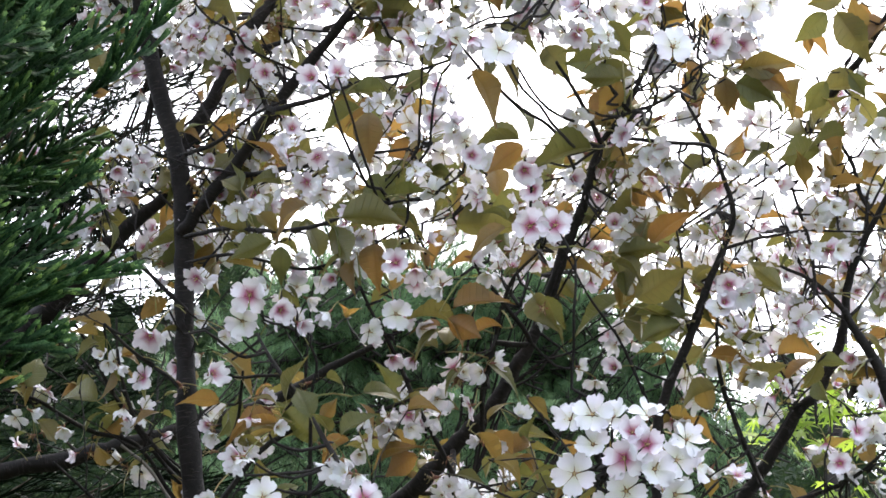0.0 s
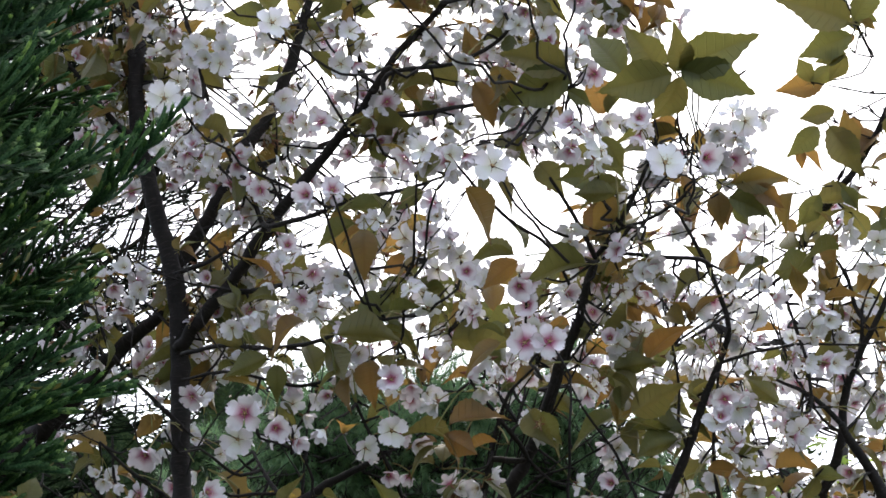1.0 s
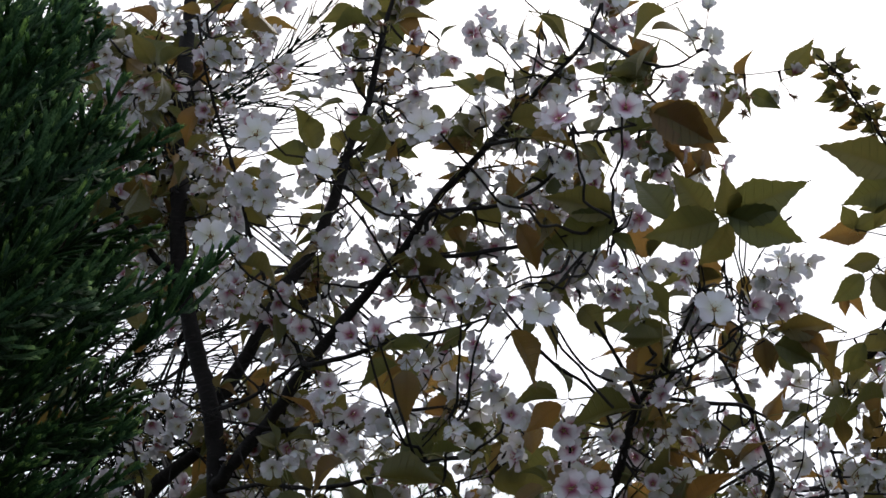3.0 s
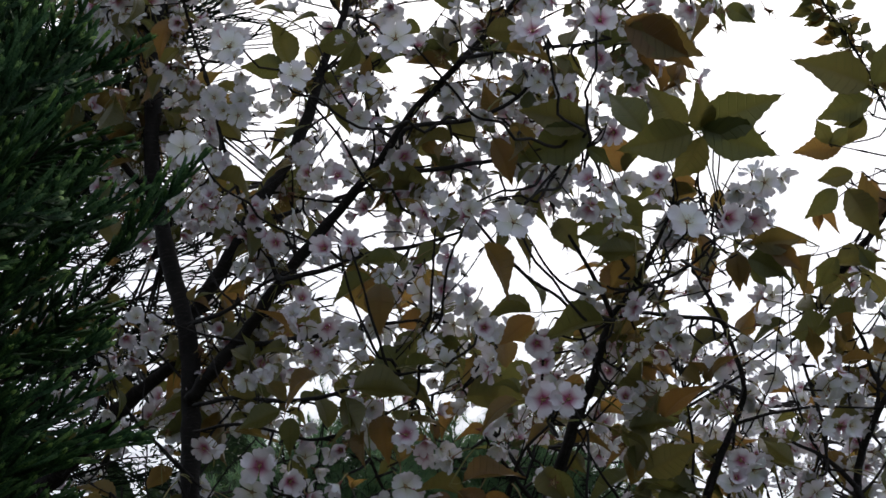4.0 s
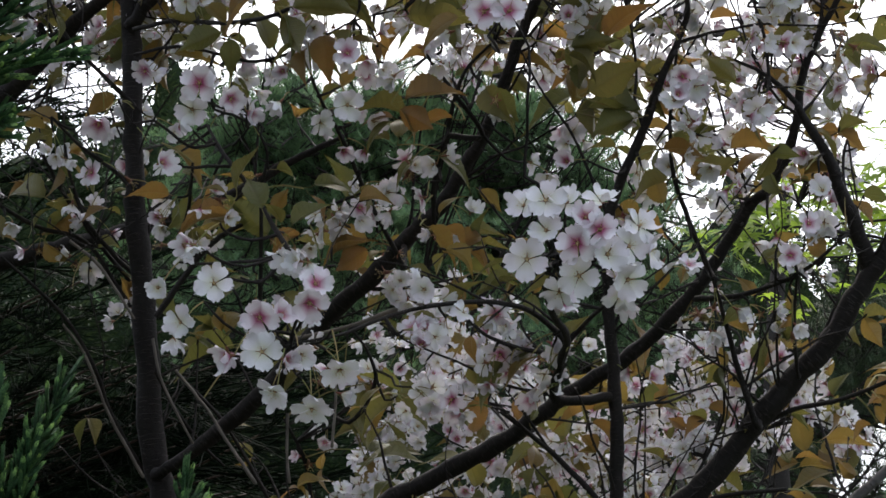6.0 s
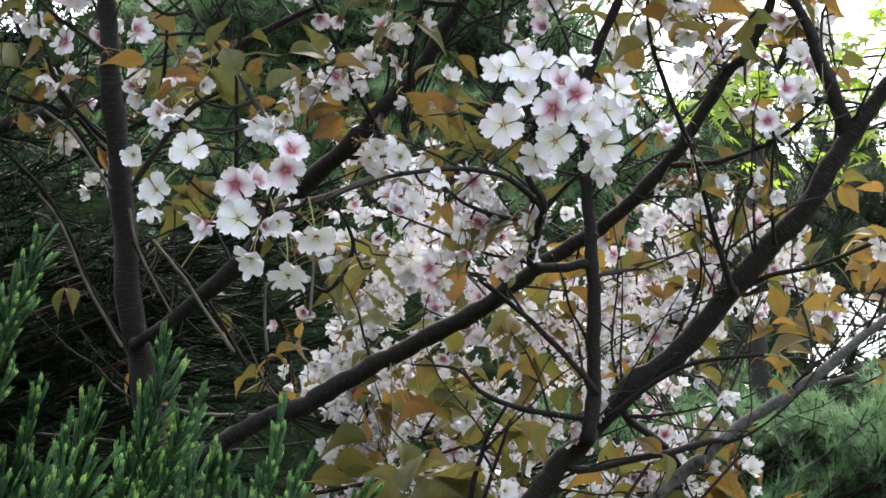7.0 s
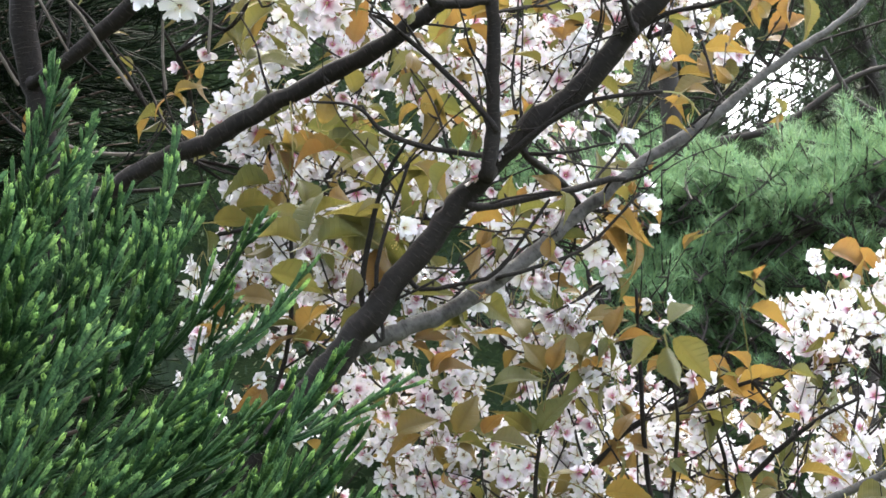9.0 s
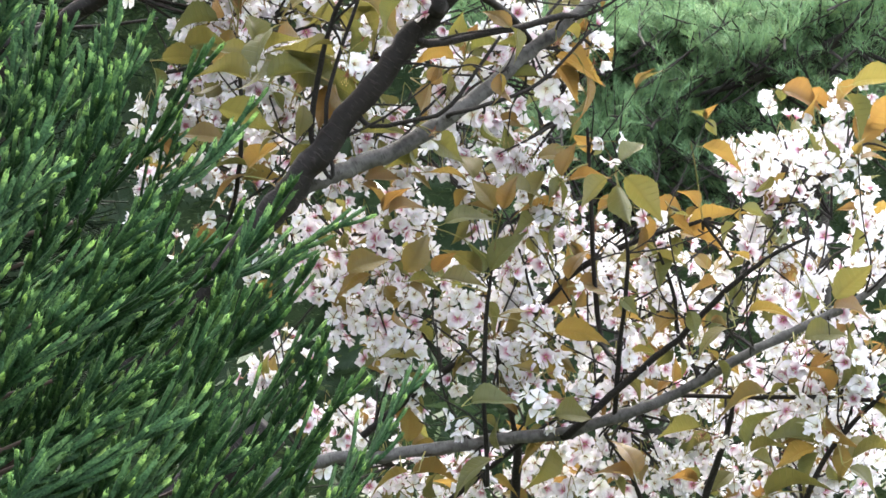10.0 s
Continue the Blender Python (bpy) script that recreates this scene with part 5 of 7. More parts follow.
limb(cherry_behind, "low_twig", [(-0.003, 3.238, 1.711, 3.9), (0.024, 3.205, 1.795, 3.9), (0.033, 3.163, 1.9, 3.4), (0.028, 3.116, 2.011, 2.5)])
limb(cherry_behind, "low_twig", [(-0.079, 3.218, 1.974, 3.5), (0.008, 3.181, 1.987, 3.4), (0.091, 3.138, 2.015, 3), (0.142, 3.113, 2.029, 2.1)])
limb(cherry, "fork_twig", [(0.122, 2.728, 1.818, 4), (0.13, 2.687, 1.889, 3.6), (0.15, 2.641, 1.963, 3.2), (0.177, 2.609, 2.007, 2.1)])
limb(cherry, "fork_twig", [(0.271, 2.689, 1.934, 5.8), (0.347, 2.724, 1.952, 5.2), (0.411, 2.752, 1.968, 4.9), (0.459, 2.771, 1.983, 4.6), (0.481, 2.78, 1.985, 3.1)])
limb(cherry, "fork_twig", [(0.339, 2.677, 1.997, 5.5), (0.393, 2.757, 1.975, 5.3), (0.433, 2.832, 1.944, 4.6)])
limb(cherry, "fork_twig", [(0.282, 2.622, 1.989, 3.9), (0.207, 2.621, 2, 3.6), (0.15, 2.618, 2.02, 3.2), (0.114, 2.612, 2.052, 2.1), (0.057, 2.609, 2.058, 1.4)])
limb(cherry, "fork_twig", [(0.287, 2.599, 2.023, 4.3), (0.241, 2.598, 2.077, 3.9), (0.185, 2.596, 2.131, 3.2), (0.143, 2.595, 2.163, 2.1)])
limb(cherry, "fork_twig", [(0.307, 2.649, 1.996, 3.6), (0.359, 2.625, 2.032, 3.6), (0.413, 2.6, 2.056, 3.2), (0.494, 2.565, 2.06, 2.5)])
limb(cherry, "fork_twig", [(0.467, 2.612, 2.146, 3.6), (0.511, 2.588, 2.166, 3.3), (0.57, 2.557, 2.173, 2.9), (0.634, 2.52, 2.193, 2.5)])
limb(cherry, "fork_twig", [(0.514, 2.833, 2.015, 4.3), (0.493, 2.884, 2.062, 3.6), (0.477, 2.923, 2.097, 2)])
limb(cherry, "fork_twig", [(0.199, 2.723, 1.833, 3.3), (0.257, 2.719, 1.84, 2.9), (0.301, 2.713, 1.857, 2.9), (0.366, 2.698, 1.944, 2.2)])
limb(cherry, "fork_twig", [(0.149, 2.73, 1.77, 2.6), (0.142, 2.723, 1.864, 2.9), (0.187, 2.709, 2.003, 2.2)])
limb(cherry, "fork_twig", [(0.306, 2.764, 1.852, 3), (0.352, 2.768, 1.864, 3), (0.428, 2.774, 1.895, 2.6), (0.499, 2.778, 1.966, 1.9)])
limb(cherry, "high_twig", [(0.152, 2.343, 3.267, 2.7), (0.204, 2.308, 3.201, 2.3), (0.253, 2.276, 3.164, 1.9), (0.295, 2.239, 3.166, 1.1)])
limb(cherry, "high_twig", [(0.208, 2.345, 3.226, 1.9), (0.231, 2.298, 3.126, 1.9), (0.269, 2.255, 3.08, 1.1)])
limb(cherry, "dead_pale", [(-0.44, 2.747, 2.32, 1.6), (-0.412, 2.766, 2.284, 1.9), (-0.378, 2.8, 2.204, 2.3), (-0.334, 2.832, 2.128, 2.7)])
limb(cherry, "dead_pale", [(-0.294, 2.823, 2.275, 2), (-0.252, 2.815, 2.223, 2.3), (-0.219, 2.808, 2.172, 2.3), (-0.179, 2.798, 2.113, 2.7)])
limb(cherry, "dead_pale", [(-0.442, 2.782, 2.449, 2.4), (-0.401, 2.793, 2.416, 2.4), (-0.352, 2.808, 2.345, 2)])
limb(cherry, "dead_pale", [(-0.134, 2.742, 2.196, 1.9), (-0.135, 2.747, 2.15, 1.9), (-0.131, 2.751, 2.104, 1.9)])
limb(cherry, "dead_pale", [(-0.07, 2.741, 2.242, 1.9), (-0.071, 2.745, 2.203, 1.9), (-0.075, 2.75, 2.152, 2.3)])
limb(cherry, "dead_pale", [(-0.132, 2.683, 2.281, 2.6), (-0.052, 2.67, 2.296, 3), (0.018, 2.655, 2.318, 3), (0.085, 2.642, 2.32, 2.6), (0.148, 2.628, 2.321, 2.2)])
limb(cherry, "dead_pale", [(-0.326, 2.815, 2.318, 2), (-0.312, 2.822, 2.259, 2), (-0.268, 2.835, 2.175, 1.6)])
limb(cherry, "dead_pale", [(-0.283, 2.845, 2.051, 3.1), (-0.239, 2.864, 2.04, 2.7), (-0.179, 2.886, 2.041, 2.4), (-0.111, 2.909, 2.046, 2)])
shown_blossoms(cherry)
blossoms(cherry, [(0.114, 2.299, 2.575, 1), (0.151, 2.484, 2.649, 1), (-0.243, 2.461, 2.55, 1), (-0.23, 2.336, 2.47, 1), (-0.194, 2.37, 2.493, 1), (-0.17, 2.345, 2.472, 1), (-0.215, 2.438, 2.549, 1), (-0.126, 2.278, 2.459, 1), (-0.38, 2.61, 2.55, 1), (-0.348, 2.803, 2.602, 1), (-0.271, 2.374, 2.416, 1), (-0.381, 2.71, 2.546, 1), (-0.407, 2.733, 2.531, 1), (0.292, 2.293, 2.813, 1), (0.335, 2.26, 2.796, 1), (0.239, 2.34, 2.815, 1), (0.073, 2.149, 2.74, 1), (0.038, 2.188, 2.771, 1)])
blossoms(cherry, [(-0.165, 2.489, 2.87, 1), (-0.133, 2.478, 2.868, 1), (0.045, 2.239, 2.641, 1), (0.104, 2.291, 2.65, 1), (0.115, 2.284, 2.617, 1), (0.072, 2.274, 2.546, 1), (0.038, 2.314, 2.543, 1), (0.061, 2.343, 2.535, 1), (-0.05, 2.419, 2.575, 1), (-0.029, 2.4, 2.586, 2), (0.005, 2.313, 2.505, 1), (-0.056, 2.399, 2.498, 1), (-0.037, 2.407, 2.504, 1), (-0.084, 2.38, 2.473, 1), (-0.02, 2.423, 2.491, 1), (-0.057, 2.441, 2.46, 1), (-0.03, 2.409, 2.448, 1), (0.021, 2.383, 2.425, 1)])
blossoms(cherry, [(0.056, 2.433, 2.439, 1), (0.068, 2.412, 2.442, 1), (-0.004, 2.509, 2.439, 1), (0.042, 2.418, 2.39, 1), (-0.081, 2.526, 2.382, 1), (-0.062, 2.532, 2.391, 1), (-0.239, 2.498, 2.355, 1), (-0.108, 2.197, 2.242, 1), (-0.088, 2.201, 2.242, 1), (-0.122, 2.256, 2.27, 1), (-0.222, 2.542, 2.321, 1), (-0.071, 2.186, 2.209, 1), (-0.327, 2.799, 2.529, 1), (-0.355, 3.072, 2.591, 1), (-0.444, 2.803, 2.511, 1), (-0.417, 2.789, 2.495, 1), (-0.59, 2.776, 2.489, 1), (-0.563, 2.74, 2.486, 1)])
blossoms(cherry, [(-0.657, 3.114, 2.546, 1), (-0.525, 2.793, 2.478, 1), (-0.595, 2.769, 2.549, 1), (-0.551, 2.797, 2.536, 1), (0.184, 2.576, 2.493, 1), (0.198, 2.482, 2.443, 1), (0.221, 2.445, 2.447, 1), (0.484, 2.425, 2.315, 1), (0.483, 2.485, 2.364, 1), (0.506, 2.391, 2.347, 1), (0.517, 2.363, 2.343, 1), (0.351, 2.416, 2.313, 1), (0.3, 2.41, 2.435, 1), (0.314, 2.357, 2.412, 1), (0.303, 2.479, 2.519, 1), (0.311, 2.406, 2.5, 1), (-0.205, 2.523, 2.773, 3), (-0.178, 2.497, 2.761, 3)])
blossoms(cherry, [(-0.113, 2.464, 2.743, 3), (-0.097, 2.441, 2.72, 2), (-0.162, 2.5, 2.727, 3), (-0.119, 2.327, 2.638, 2), (-0.248, 2.524, 2.712, 1), (-0.238, 2.527, 2.721, 1), (-0.25, 2.468, 2.664, 2), (-0.246, 2.564, 2.884, 3), (-0.235, 2.554, 2.914, 3), (-0.269, 2.691, 2.876, 2), (-0.069, 2.442, 2.8, 3), (-0.055, 2.491, 2.841, 3), (-0.025, 2.46, 2.81, 3), (-0.002, 2.42, 2.812, 3), (0.012, 2.433, 2.806, 2), (0.002, 2.37, 2.731, 3), (0.012, 2.433, 2.753, 2), (-0.02, 2.414, 2.772, 2)])
blossoms(cherry, [(0.269, 2.318, 2.865, 2), (0.258, 2.29, 2.866, 2), (0.186, 2.195, 2.772, 2), (0.172, 2.177, 2.786, 2), (0.203, 2.304, 2.869, 1), (0.373, 2.271, 2.821, 2), (0.376, 2.232, 2.832, 3), (0.359, 2.234, 2.775, 2), (0.227, 2.381, 2.753, 2), (0.237, 2.267, 2.684, 2), (0.252, 2.28, 2.679, 2), (0.272, 2.346, 2.687, 3), (0.279, 2.356, 2.676, 2), (0.167, 2.29, 2.714, 2), (0.192, 2.296, 2.698, 1), (0.167, 2.239, 2.701, 1), (0.326, 2.351, 2.639, 1), (0.344, 2.397, 2.61, 2)])
blossoms(cherry, [(0.382, 2.432, 2.632, 2), (0.411, 2.409, 2.646, 2), (0.393, 2.387, 2.625, 2), (0.41, 2.348, 2.653, 2), (0.376, 2.341, 2.688, 2), (0.354, 2.33, 2.679, 2), (0.417, 2.401, 2.752, 2), (0.425, 2.469, 2.801, 1), (0.423, 2.362, 2.663, 1), (0.233, 2.416, 2.624, 2), (0.264, 2.436, 2.641, 2), (0.222, 2.414, 2.616, 2), (0.459, 2.322, 2.605, 2), (0.485, 2.368, 2.621, 2), (0.458, 2.373, 2.577, 3), (0.475, 2.355, 2.566, 2), (0.438, 2.34, 2.564, 2), (0.351, 2.321, 2.511, 3)])
blossoms(cherry, [(0.368, 2.34, 2.526, 2), (0.343, 2.326, 2.47, 3), (0.352, 2.307, 2.442, 1), (0.434, 2.366, 2.478, 1), (0.444, 2.364, 2.485, 1), (0.444, 2.437, 2.523, 1), (0.404, 2.36, 2.439, 1), (0.436, 2.484, 2.499, 1), (0.525, 2.377, 2.527, 2), (0.515, 2.37, 2.501, 2), (0.547, 2.348, 2.697, 1), (0.556, 2.404, 2.77, 2), (0.546, 2.299, 2.716, 2), (0.418, 2.447, 2.411, 1), (0.393, 2.412, 2.429, 1), (0.351, 2.351, 2.421, 1), (0.517, 2.472, 2.464, 1), (0.53, 2.417, 2.4, 1)])
blossoms(cherry, [(-0.1, 2.389, 2.612, 2), (-0.11, 2.463, 2.62, 2), (-0.113, 2.466, 2.59, 2), (-0.094, 2.412, 2.61, 1), (-0.32, 2.83, 2.63, 2), (-0.247, 2.308, 2.451, 1), (-0.371, 2.78, 2.641, 2), (-0.402, 2.763, 2.648, 2), (-0.436, 2.797, 2.888, 3), (-0.414, 2.737, 2.848, 2), (-0.457, 2.797, 2.893, 2), (-0.47, 2.708, 2.839, 3), (-0.402, 2.772, 3.119, 2), (-0.344, 2.537, 2.975, 2), (-0.327, 2.532, 2.954, 2), (-0.318, 2.724, 3.037, 2), (-0.288, 2.591, 2.986, 2), (-0.041, 2.519, 2.967, 1)])
blossoms(cherry, [(-0.029, 2.484, 2.957, 1), (0.008, 2.179, 2.766, 2), (0.018, 2.166, 2.753, 1), (-0.191, 2.672, 3.025, 2), (0.041, 2.421, 2.672, 2), (0.068, 2.347, 2.641, 2), (0.126, 2.265, 2.605, 2), (0.159, 2.47, 2.687, 2), (0.157, 2.32, 2.637, 2), (-0.022, 2.285, 2.627, 2), (0.061, 2.351, 2.672, 2), (0.019, 2.379, 2.732, 2), (-0.409, 2.726, 3.159, 2), (-0.346, 2.486, 3.019, 1), (-0.394, 2.758, 3.133, 2), (-0.316, 2.461, 3.177, 2), (-0.306, 2.485, 3.182, 2), (-0.298, 2.449, 3.132, 2)])
blossoms(cherry, [(-0.297, 2.534, 3.129, 3), (-0.31, 2.522, 3.103, 2), (-0.254, 2.661, 3.252, 2), (-0.242, 2.713, 3.289, 2), (-0.231, 2.698, 3.26, 1), (-0.274, 2.715, 3.236, 3), (-0.078, 2.424, 3.158, 1), (-0.09, 2.429, 3.152, 1), (-0.287, 2.437, 3.275, 2), (-0.275, 2.404, 3.244, 2), (-0.17, 2.621, 3.429, 2), (-0.126, 2.593, 3.411, 2), (-0.095, 2.464, 3.24, 2), (-0.07, 2.422, 3.217, 2), (-0.033, 2.661, 3.435, 1), (-0.007, 2.322, 3.234, 3), (0.005, 2.346, 3.269, 2), (0.032, 2.319, 3.232, 2)])
blossoms(cherry, [(0.052, 2.374, 3.288, 2), (0.094, 2.359, 3.23, 2), (0.104, 2.331, 3.203, 1), (0.095, 2.277, 3.082, 1), (0.115, 2.236, 3.064, 2), (0.181, 2.193, 3.046, 1), (0.218, 2.244, 3.078, 1), (0.201, 2.247, 3.024, 2), (0.22, 2.249, 3.03, 1), (0.293, 2.244, 3.121, 1), (0.31, 2.235, 3.133, 1), (0.283, 2.198, 3.147, 2), (0.299, 2.204, 3.178, 2), (0.125, 2.251, 2.997, 2), (-0.032, 2.468, 3.103, 1), (-0.098, 2.585, 3.125, 2), (-0.126, 2.506, 3.102, 3), (-0.119, 2.505, 3.12, 2)])
blossoms(cherry, [(-0.202, 2.663, 3.234, 2), (-0.161, 2.6, 3.028, 2), (-0.119, 2.54, 3.058, 2), (-0.2, 2.69, 3.104, 2), (0.009, 2.477, 3.113, 2), (0.044, 2.321, 3.002, 2), (-0.063, 2.52, 3.111, 2), (-0.007, 2.512, 3.124, 2), (0.125, 2.39, 3.205, 2), (0.148, 2.34, 3.274, 3), (0.169, 2.314, 3.255, 3), (-0.211, 2.583, 3.394, 2), (-0.238, 2.623, 3.379, 2), (-0.187, 2.621, 3.387, 1), (-0.503, 2.694, 3.35, 1), (-0.55, 2.606, 3.446, 3), (0.024, 2.391, 3.178, 2), (0.048, 2.437, 3.208, 2)])
blossoms(cherry, [(-0.049, 2.62, 3.388, 2), (-0.093, 2.627, 3.402, 2), (-0.055, 2.498, 3.209, 2), (-0.16, 2.684, 3.197, 2), (-0.227, 2.613, 3.322, 2), (-0.318, 2.416, 3.3, 3), (-0.364, 2.419, 3.254, 2), (-0.333, 2.441, 3.229, 3), (-0.422, 2.663, 3.215, 2), (-0.418, 2.711, 3.195, 2), (-0.454, 2.66, 3.203, 2), (-0.466, 2.69, 3.197, 2), (-0.342, 2.55, 3.028, 2), (-0.382, 2.691, 3.058, 2), (-0.41, 2.717, 3.053, 2), (-0.297, 2.604, 2.993, 3), (0.006, 2.223, 2.789, 2), (-0.021, 2.176, 2.772, 2)])
blossoms(cherry, [(-0.138, 2.513, 2.885, 1), (-0.17, 2.529, 2.889, 1), (0.073, 2.188, 2.76, 1), (0.04, 2.213, 2.787, 1), (0.147, 2.263, 2.869, 1), (0.171, 2.317, 2.866, 2), (0.186, 2.239, 2.825, 2), (0.212, 2.316, 2.89, 2), (0.267, 2.306, 2.876, 1), (0.261, 2.292, 2.856, 1), (0.217, 2.27, 2.93, 2), (0.296, 2.306, 2.825, 1), (0.339, 2.27, 2.802, 1), (0.24, 2.293, 2.797, 1), (0.367, 2.237, 2.8, 2), (0.382, 2.25, 2.846, 2), (0.39, 2.251, 2.855, 2), (0.339, 2.195, 2.824, 2)])
blossoms(cherry, [(0.175, 2.223, 2.935, 2), (0.163, 2.329, 3.015, 2), (0.367, 2.228, 2.78, 2), (0.189, 2.126, 2.734, 1), (0.285, 2.287, 2.915, 1), (-0.083, 2.194, 2.214, 1), (-0.09, 2.182, 2.193, 1), (-0.139, 2.169, 2.167, 1), (-0.119, 2.197, 2.182, 1), (-0.175, 2.223, 2.147, 1), (-0.139, 2.227, 2.152, 1), (-0.111, 2.2, 2.132, 1), (-0.051, 2.175, 2.115, 1), (-0.123, 2.182, 2.095, 1), (-0.081, 2.184, 2.077, 1), (-0.219, 2.162, 2.246, 1), (-0.249, 2.179, 2.204, 1), (-0.192, 2.207, 2.215, 1)])
blossoms(cherry, [(-0.231, 2.194, 2.155, 1), (-0.096, 2.179, 2.236, 1), (0.19, 2.025, 2.244, 1), (0.213, 2.019, 2.224, 1), (0.181, 2.049, 2.222, 1), (0.187, 2.027, 2.205, 1), (0.137, 2.004, 2.189, 1), (0.153, 1.994, 2.234, 1), (0.144, 2.02, 2.255, 1), (0.222, 2.064, 2.208, 1), (0.246, 2.066, 2.215, 1), (0.256, 2.045, 2.226, 1), (0.248, 2.028, 2.237, 1), (0.195, 2.085, 2.192, 1), (0.171, 2.007, 2.178, 1), (0.242, 2.087, 2.19, 1), (0.223, 2.025, 2.163, 1), (0.12, 1.99, 2.203, 1)])
blossoms(cherry, [(0.36, 2.448, 2.316, 1), (0.337, 2.46, 2.323, 1), (0.428, 2.466, 2.294, 1), (0.472, 2.408, 2.332, 1), (0.499, 2.45, 2.316, 1), (0.509, 2.371, 2.331, 1), (0.526, 2.386, 2.347, 1), (0.558, 2.417, 2.371, 2), (0.428, 2.505, 2.403, 2), (0.413, 2.481, 2.425, 2), (0.008, 2.663, 2.318, 3), (0.016, 2.637, 2.345, 3), (0.046, 2.239, 2.222, 3), (0.04, 2.228, 2.16, 3), (0.034, 2.236, 2.143, 2), (0.136, 2.412, 2.231, 2), (0.14, 2.365, 2.221, 1), (0.155, 2.454, 2.207, 2)])
blossoms(cherry, [(0.131, 2.461, 2.187, 2), (0.138, 2.448, 2.205, 1), (0.182, 2.401, 2.186, 2), (0.22, 2.374, 2.182, 2), (0.326, 2.657, 2.229, 2), (0.296, 2.556, 2.208, 1), (-0.085, 2.541, 2.39, 2), (-0.049, 2.503, 2.4, 2), (-0.022, 2.563, 2.449, 3), (0.007, 2.519, 2.427, 2), (-0.079, 2.536, 2.418, 2), (0.037, 2.586, 2.435, 2), (0.096, 2.6, 2.417, 2), (0.187, 2.474, 2.162, 2), (0.039, 2.792, 2.217, 3), (0.054, 2.752, 2.223, 3), (0.094, 2.571, 2.172, 3), (0.374, 2.537, 2.269, 1)])
foliage(cherry, [(-0.356, 2.785, 2.782, 185, 10.2, 0), (-0.343, 2.788, 2.752, 190, 10.2, 0), (-0.214, 2.472, 2.629, 200, 6.5, 0), (-0.163, 2.412, 2.653, 200, 7.6, 1), (-0.275, 2.715, 2.777, 180, 7.2, 0), (-0.129, 2.52, 2.865, 280, 9, 1), (-0.088, 2.385, 2.77, 270, 7.3, 1), (-0.115, 2.302, 2.59, 5, 8.8, 0), (-0.05, 2.371, 2.661, 200, 8.7, 0), (0.039, 2.147, 2.708, 310, 8.1, 1), (0.099, 2.281, 2.684, 170, 7.3, 0), (0.07, 2.17, 2.737, 310, 6, 1), (0.183, 2.237, 2.651, 175, 8.7, 0), (0.235, 2.366, 2.841, 110, 6.1, 0), (0.204, 2.159, 2.731, 180, 5.6, 0), (0.249, 2.356, 2.807, 185, 7.3, 0)])
foliage(cherry, [(0.206, 2.354, 2.744, 80, 6.4, 1), (0.251, 2.4, 2.771, 75, 6.5, 0), (0.436, 2.259, 2.767, 180, 7.5, 1), (0.362, 2.253, 2.741, 355, 6.6, 0), (0.492, 2.37, 2.797, 20, 7.4, 0), (0.484, 2.416, 2.761, 70, 7.5, 0), (0.212, 2.367, 2.699, 80, 6.8, 0), (0.023, 2.394, 2.619, 10, 8.7, 0), (0.08, 2.254, 2.557, 200, 6, 1), (0.267, 2.402, 2.596, 60, 7.5, 1), (0.247, 2.425, 2.533, 30, 7.9, 0), (0.246, 2.518, 2.566, 195, 9.9, 0), (0.247, 2.456, 2.52, 10, 7.6, 0), (0.306, 2.452, 2.507, 195, 7.2, 0), (0.019, 2.359, 2.476, 150, 6.9, 0)])
foliage(cherry, [(0.077, 2.363, 2.471, 175, 6.5, 1), (0.011, 2.424, 2.47, 85, 4.7, 0), (0.019, 2.325, 2.481, 20, 8.3, 1), (0.005, 2.41, 2.485, 200, 5.5, 0), (-0.269, 2.452, 2.464, 330, 6.7, 1), (-0.489, 2.838, 2.531, 150, 8.3, 0), (-0.465, 2.769, 2.612, 150, 7.3, 1), (-0.568, 2.732, 2.517, 70, 6.7, 0), (-0.2, 2.488, 2.39, 185, 7.9, 1), (-0.155, 2.542, 2.381, 130, 8.1, 0), (-0.146, 2.297, 2.335, 110, 5.9, 0), (-0.091, 2.42, 2.406, 20, 6.2, 0), (-0.073, 2.53, 2.351, 30, 6.4, 1), (-0.028, 2.607, 2.383, 210, 5.8, 1), (0.047, 2.441, 2.36, 320, 6.6, 1), (0.15, 2.524, 2.342, 180, 6.4, 0)])
foliage(cherry, [(0.167, 2.59, 2.338, 190, 7.3, 0), (0.104, 2.612, 2.389, 10, 6.6, 0), (0.322, 2.419, 2.376, 175, 7.8, 1), (0.417, 2.317, 2.512, 110, 6.9, 0), (0.326, 2.435, 2.564, 30, 6.4, 0), (0.422, 2.435, 2.462, 10, 6.7, 1), (0.518, 2.421, 2.439, 60, 5.5, 0), (0.322, 2.338, 2.62, 70, 5.9, 1), (-0.071, 2.45, 2.809, 180, 6.2, 1), (-0.111, 2.482, 2.848, 10, 5.9, 0), (0.538, 2.345, 2.858, 100, 5.8, 1), (-0.426, 2.758, 3.084, 160, 7.7, 1), (-0.5, 2.791, 3.026, 110, 6.8, 0), (-0.43, 2.712, 3.066, 60, 5.7, 1), (-0.321, 2.543, 3.007, 340, 7.1, 0), (-0.109, 2.55, 3.006, 330, 11.5, 0)])
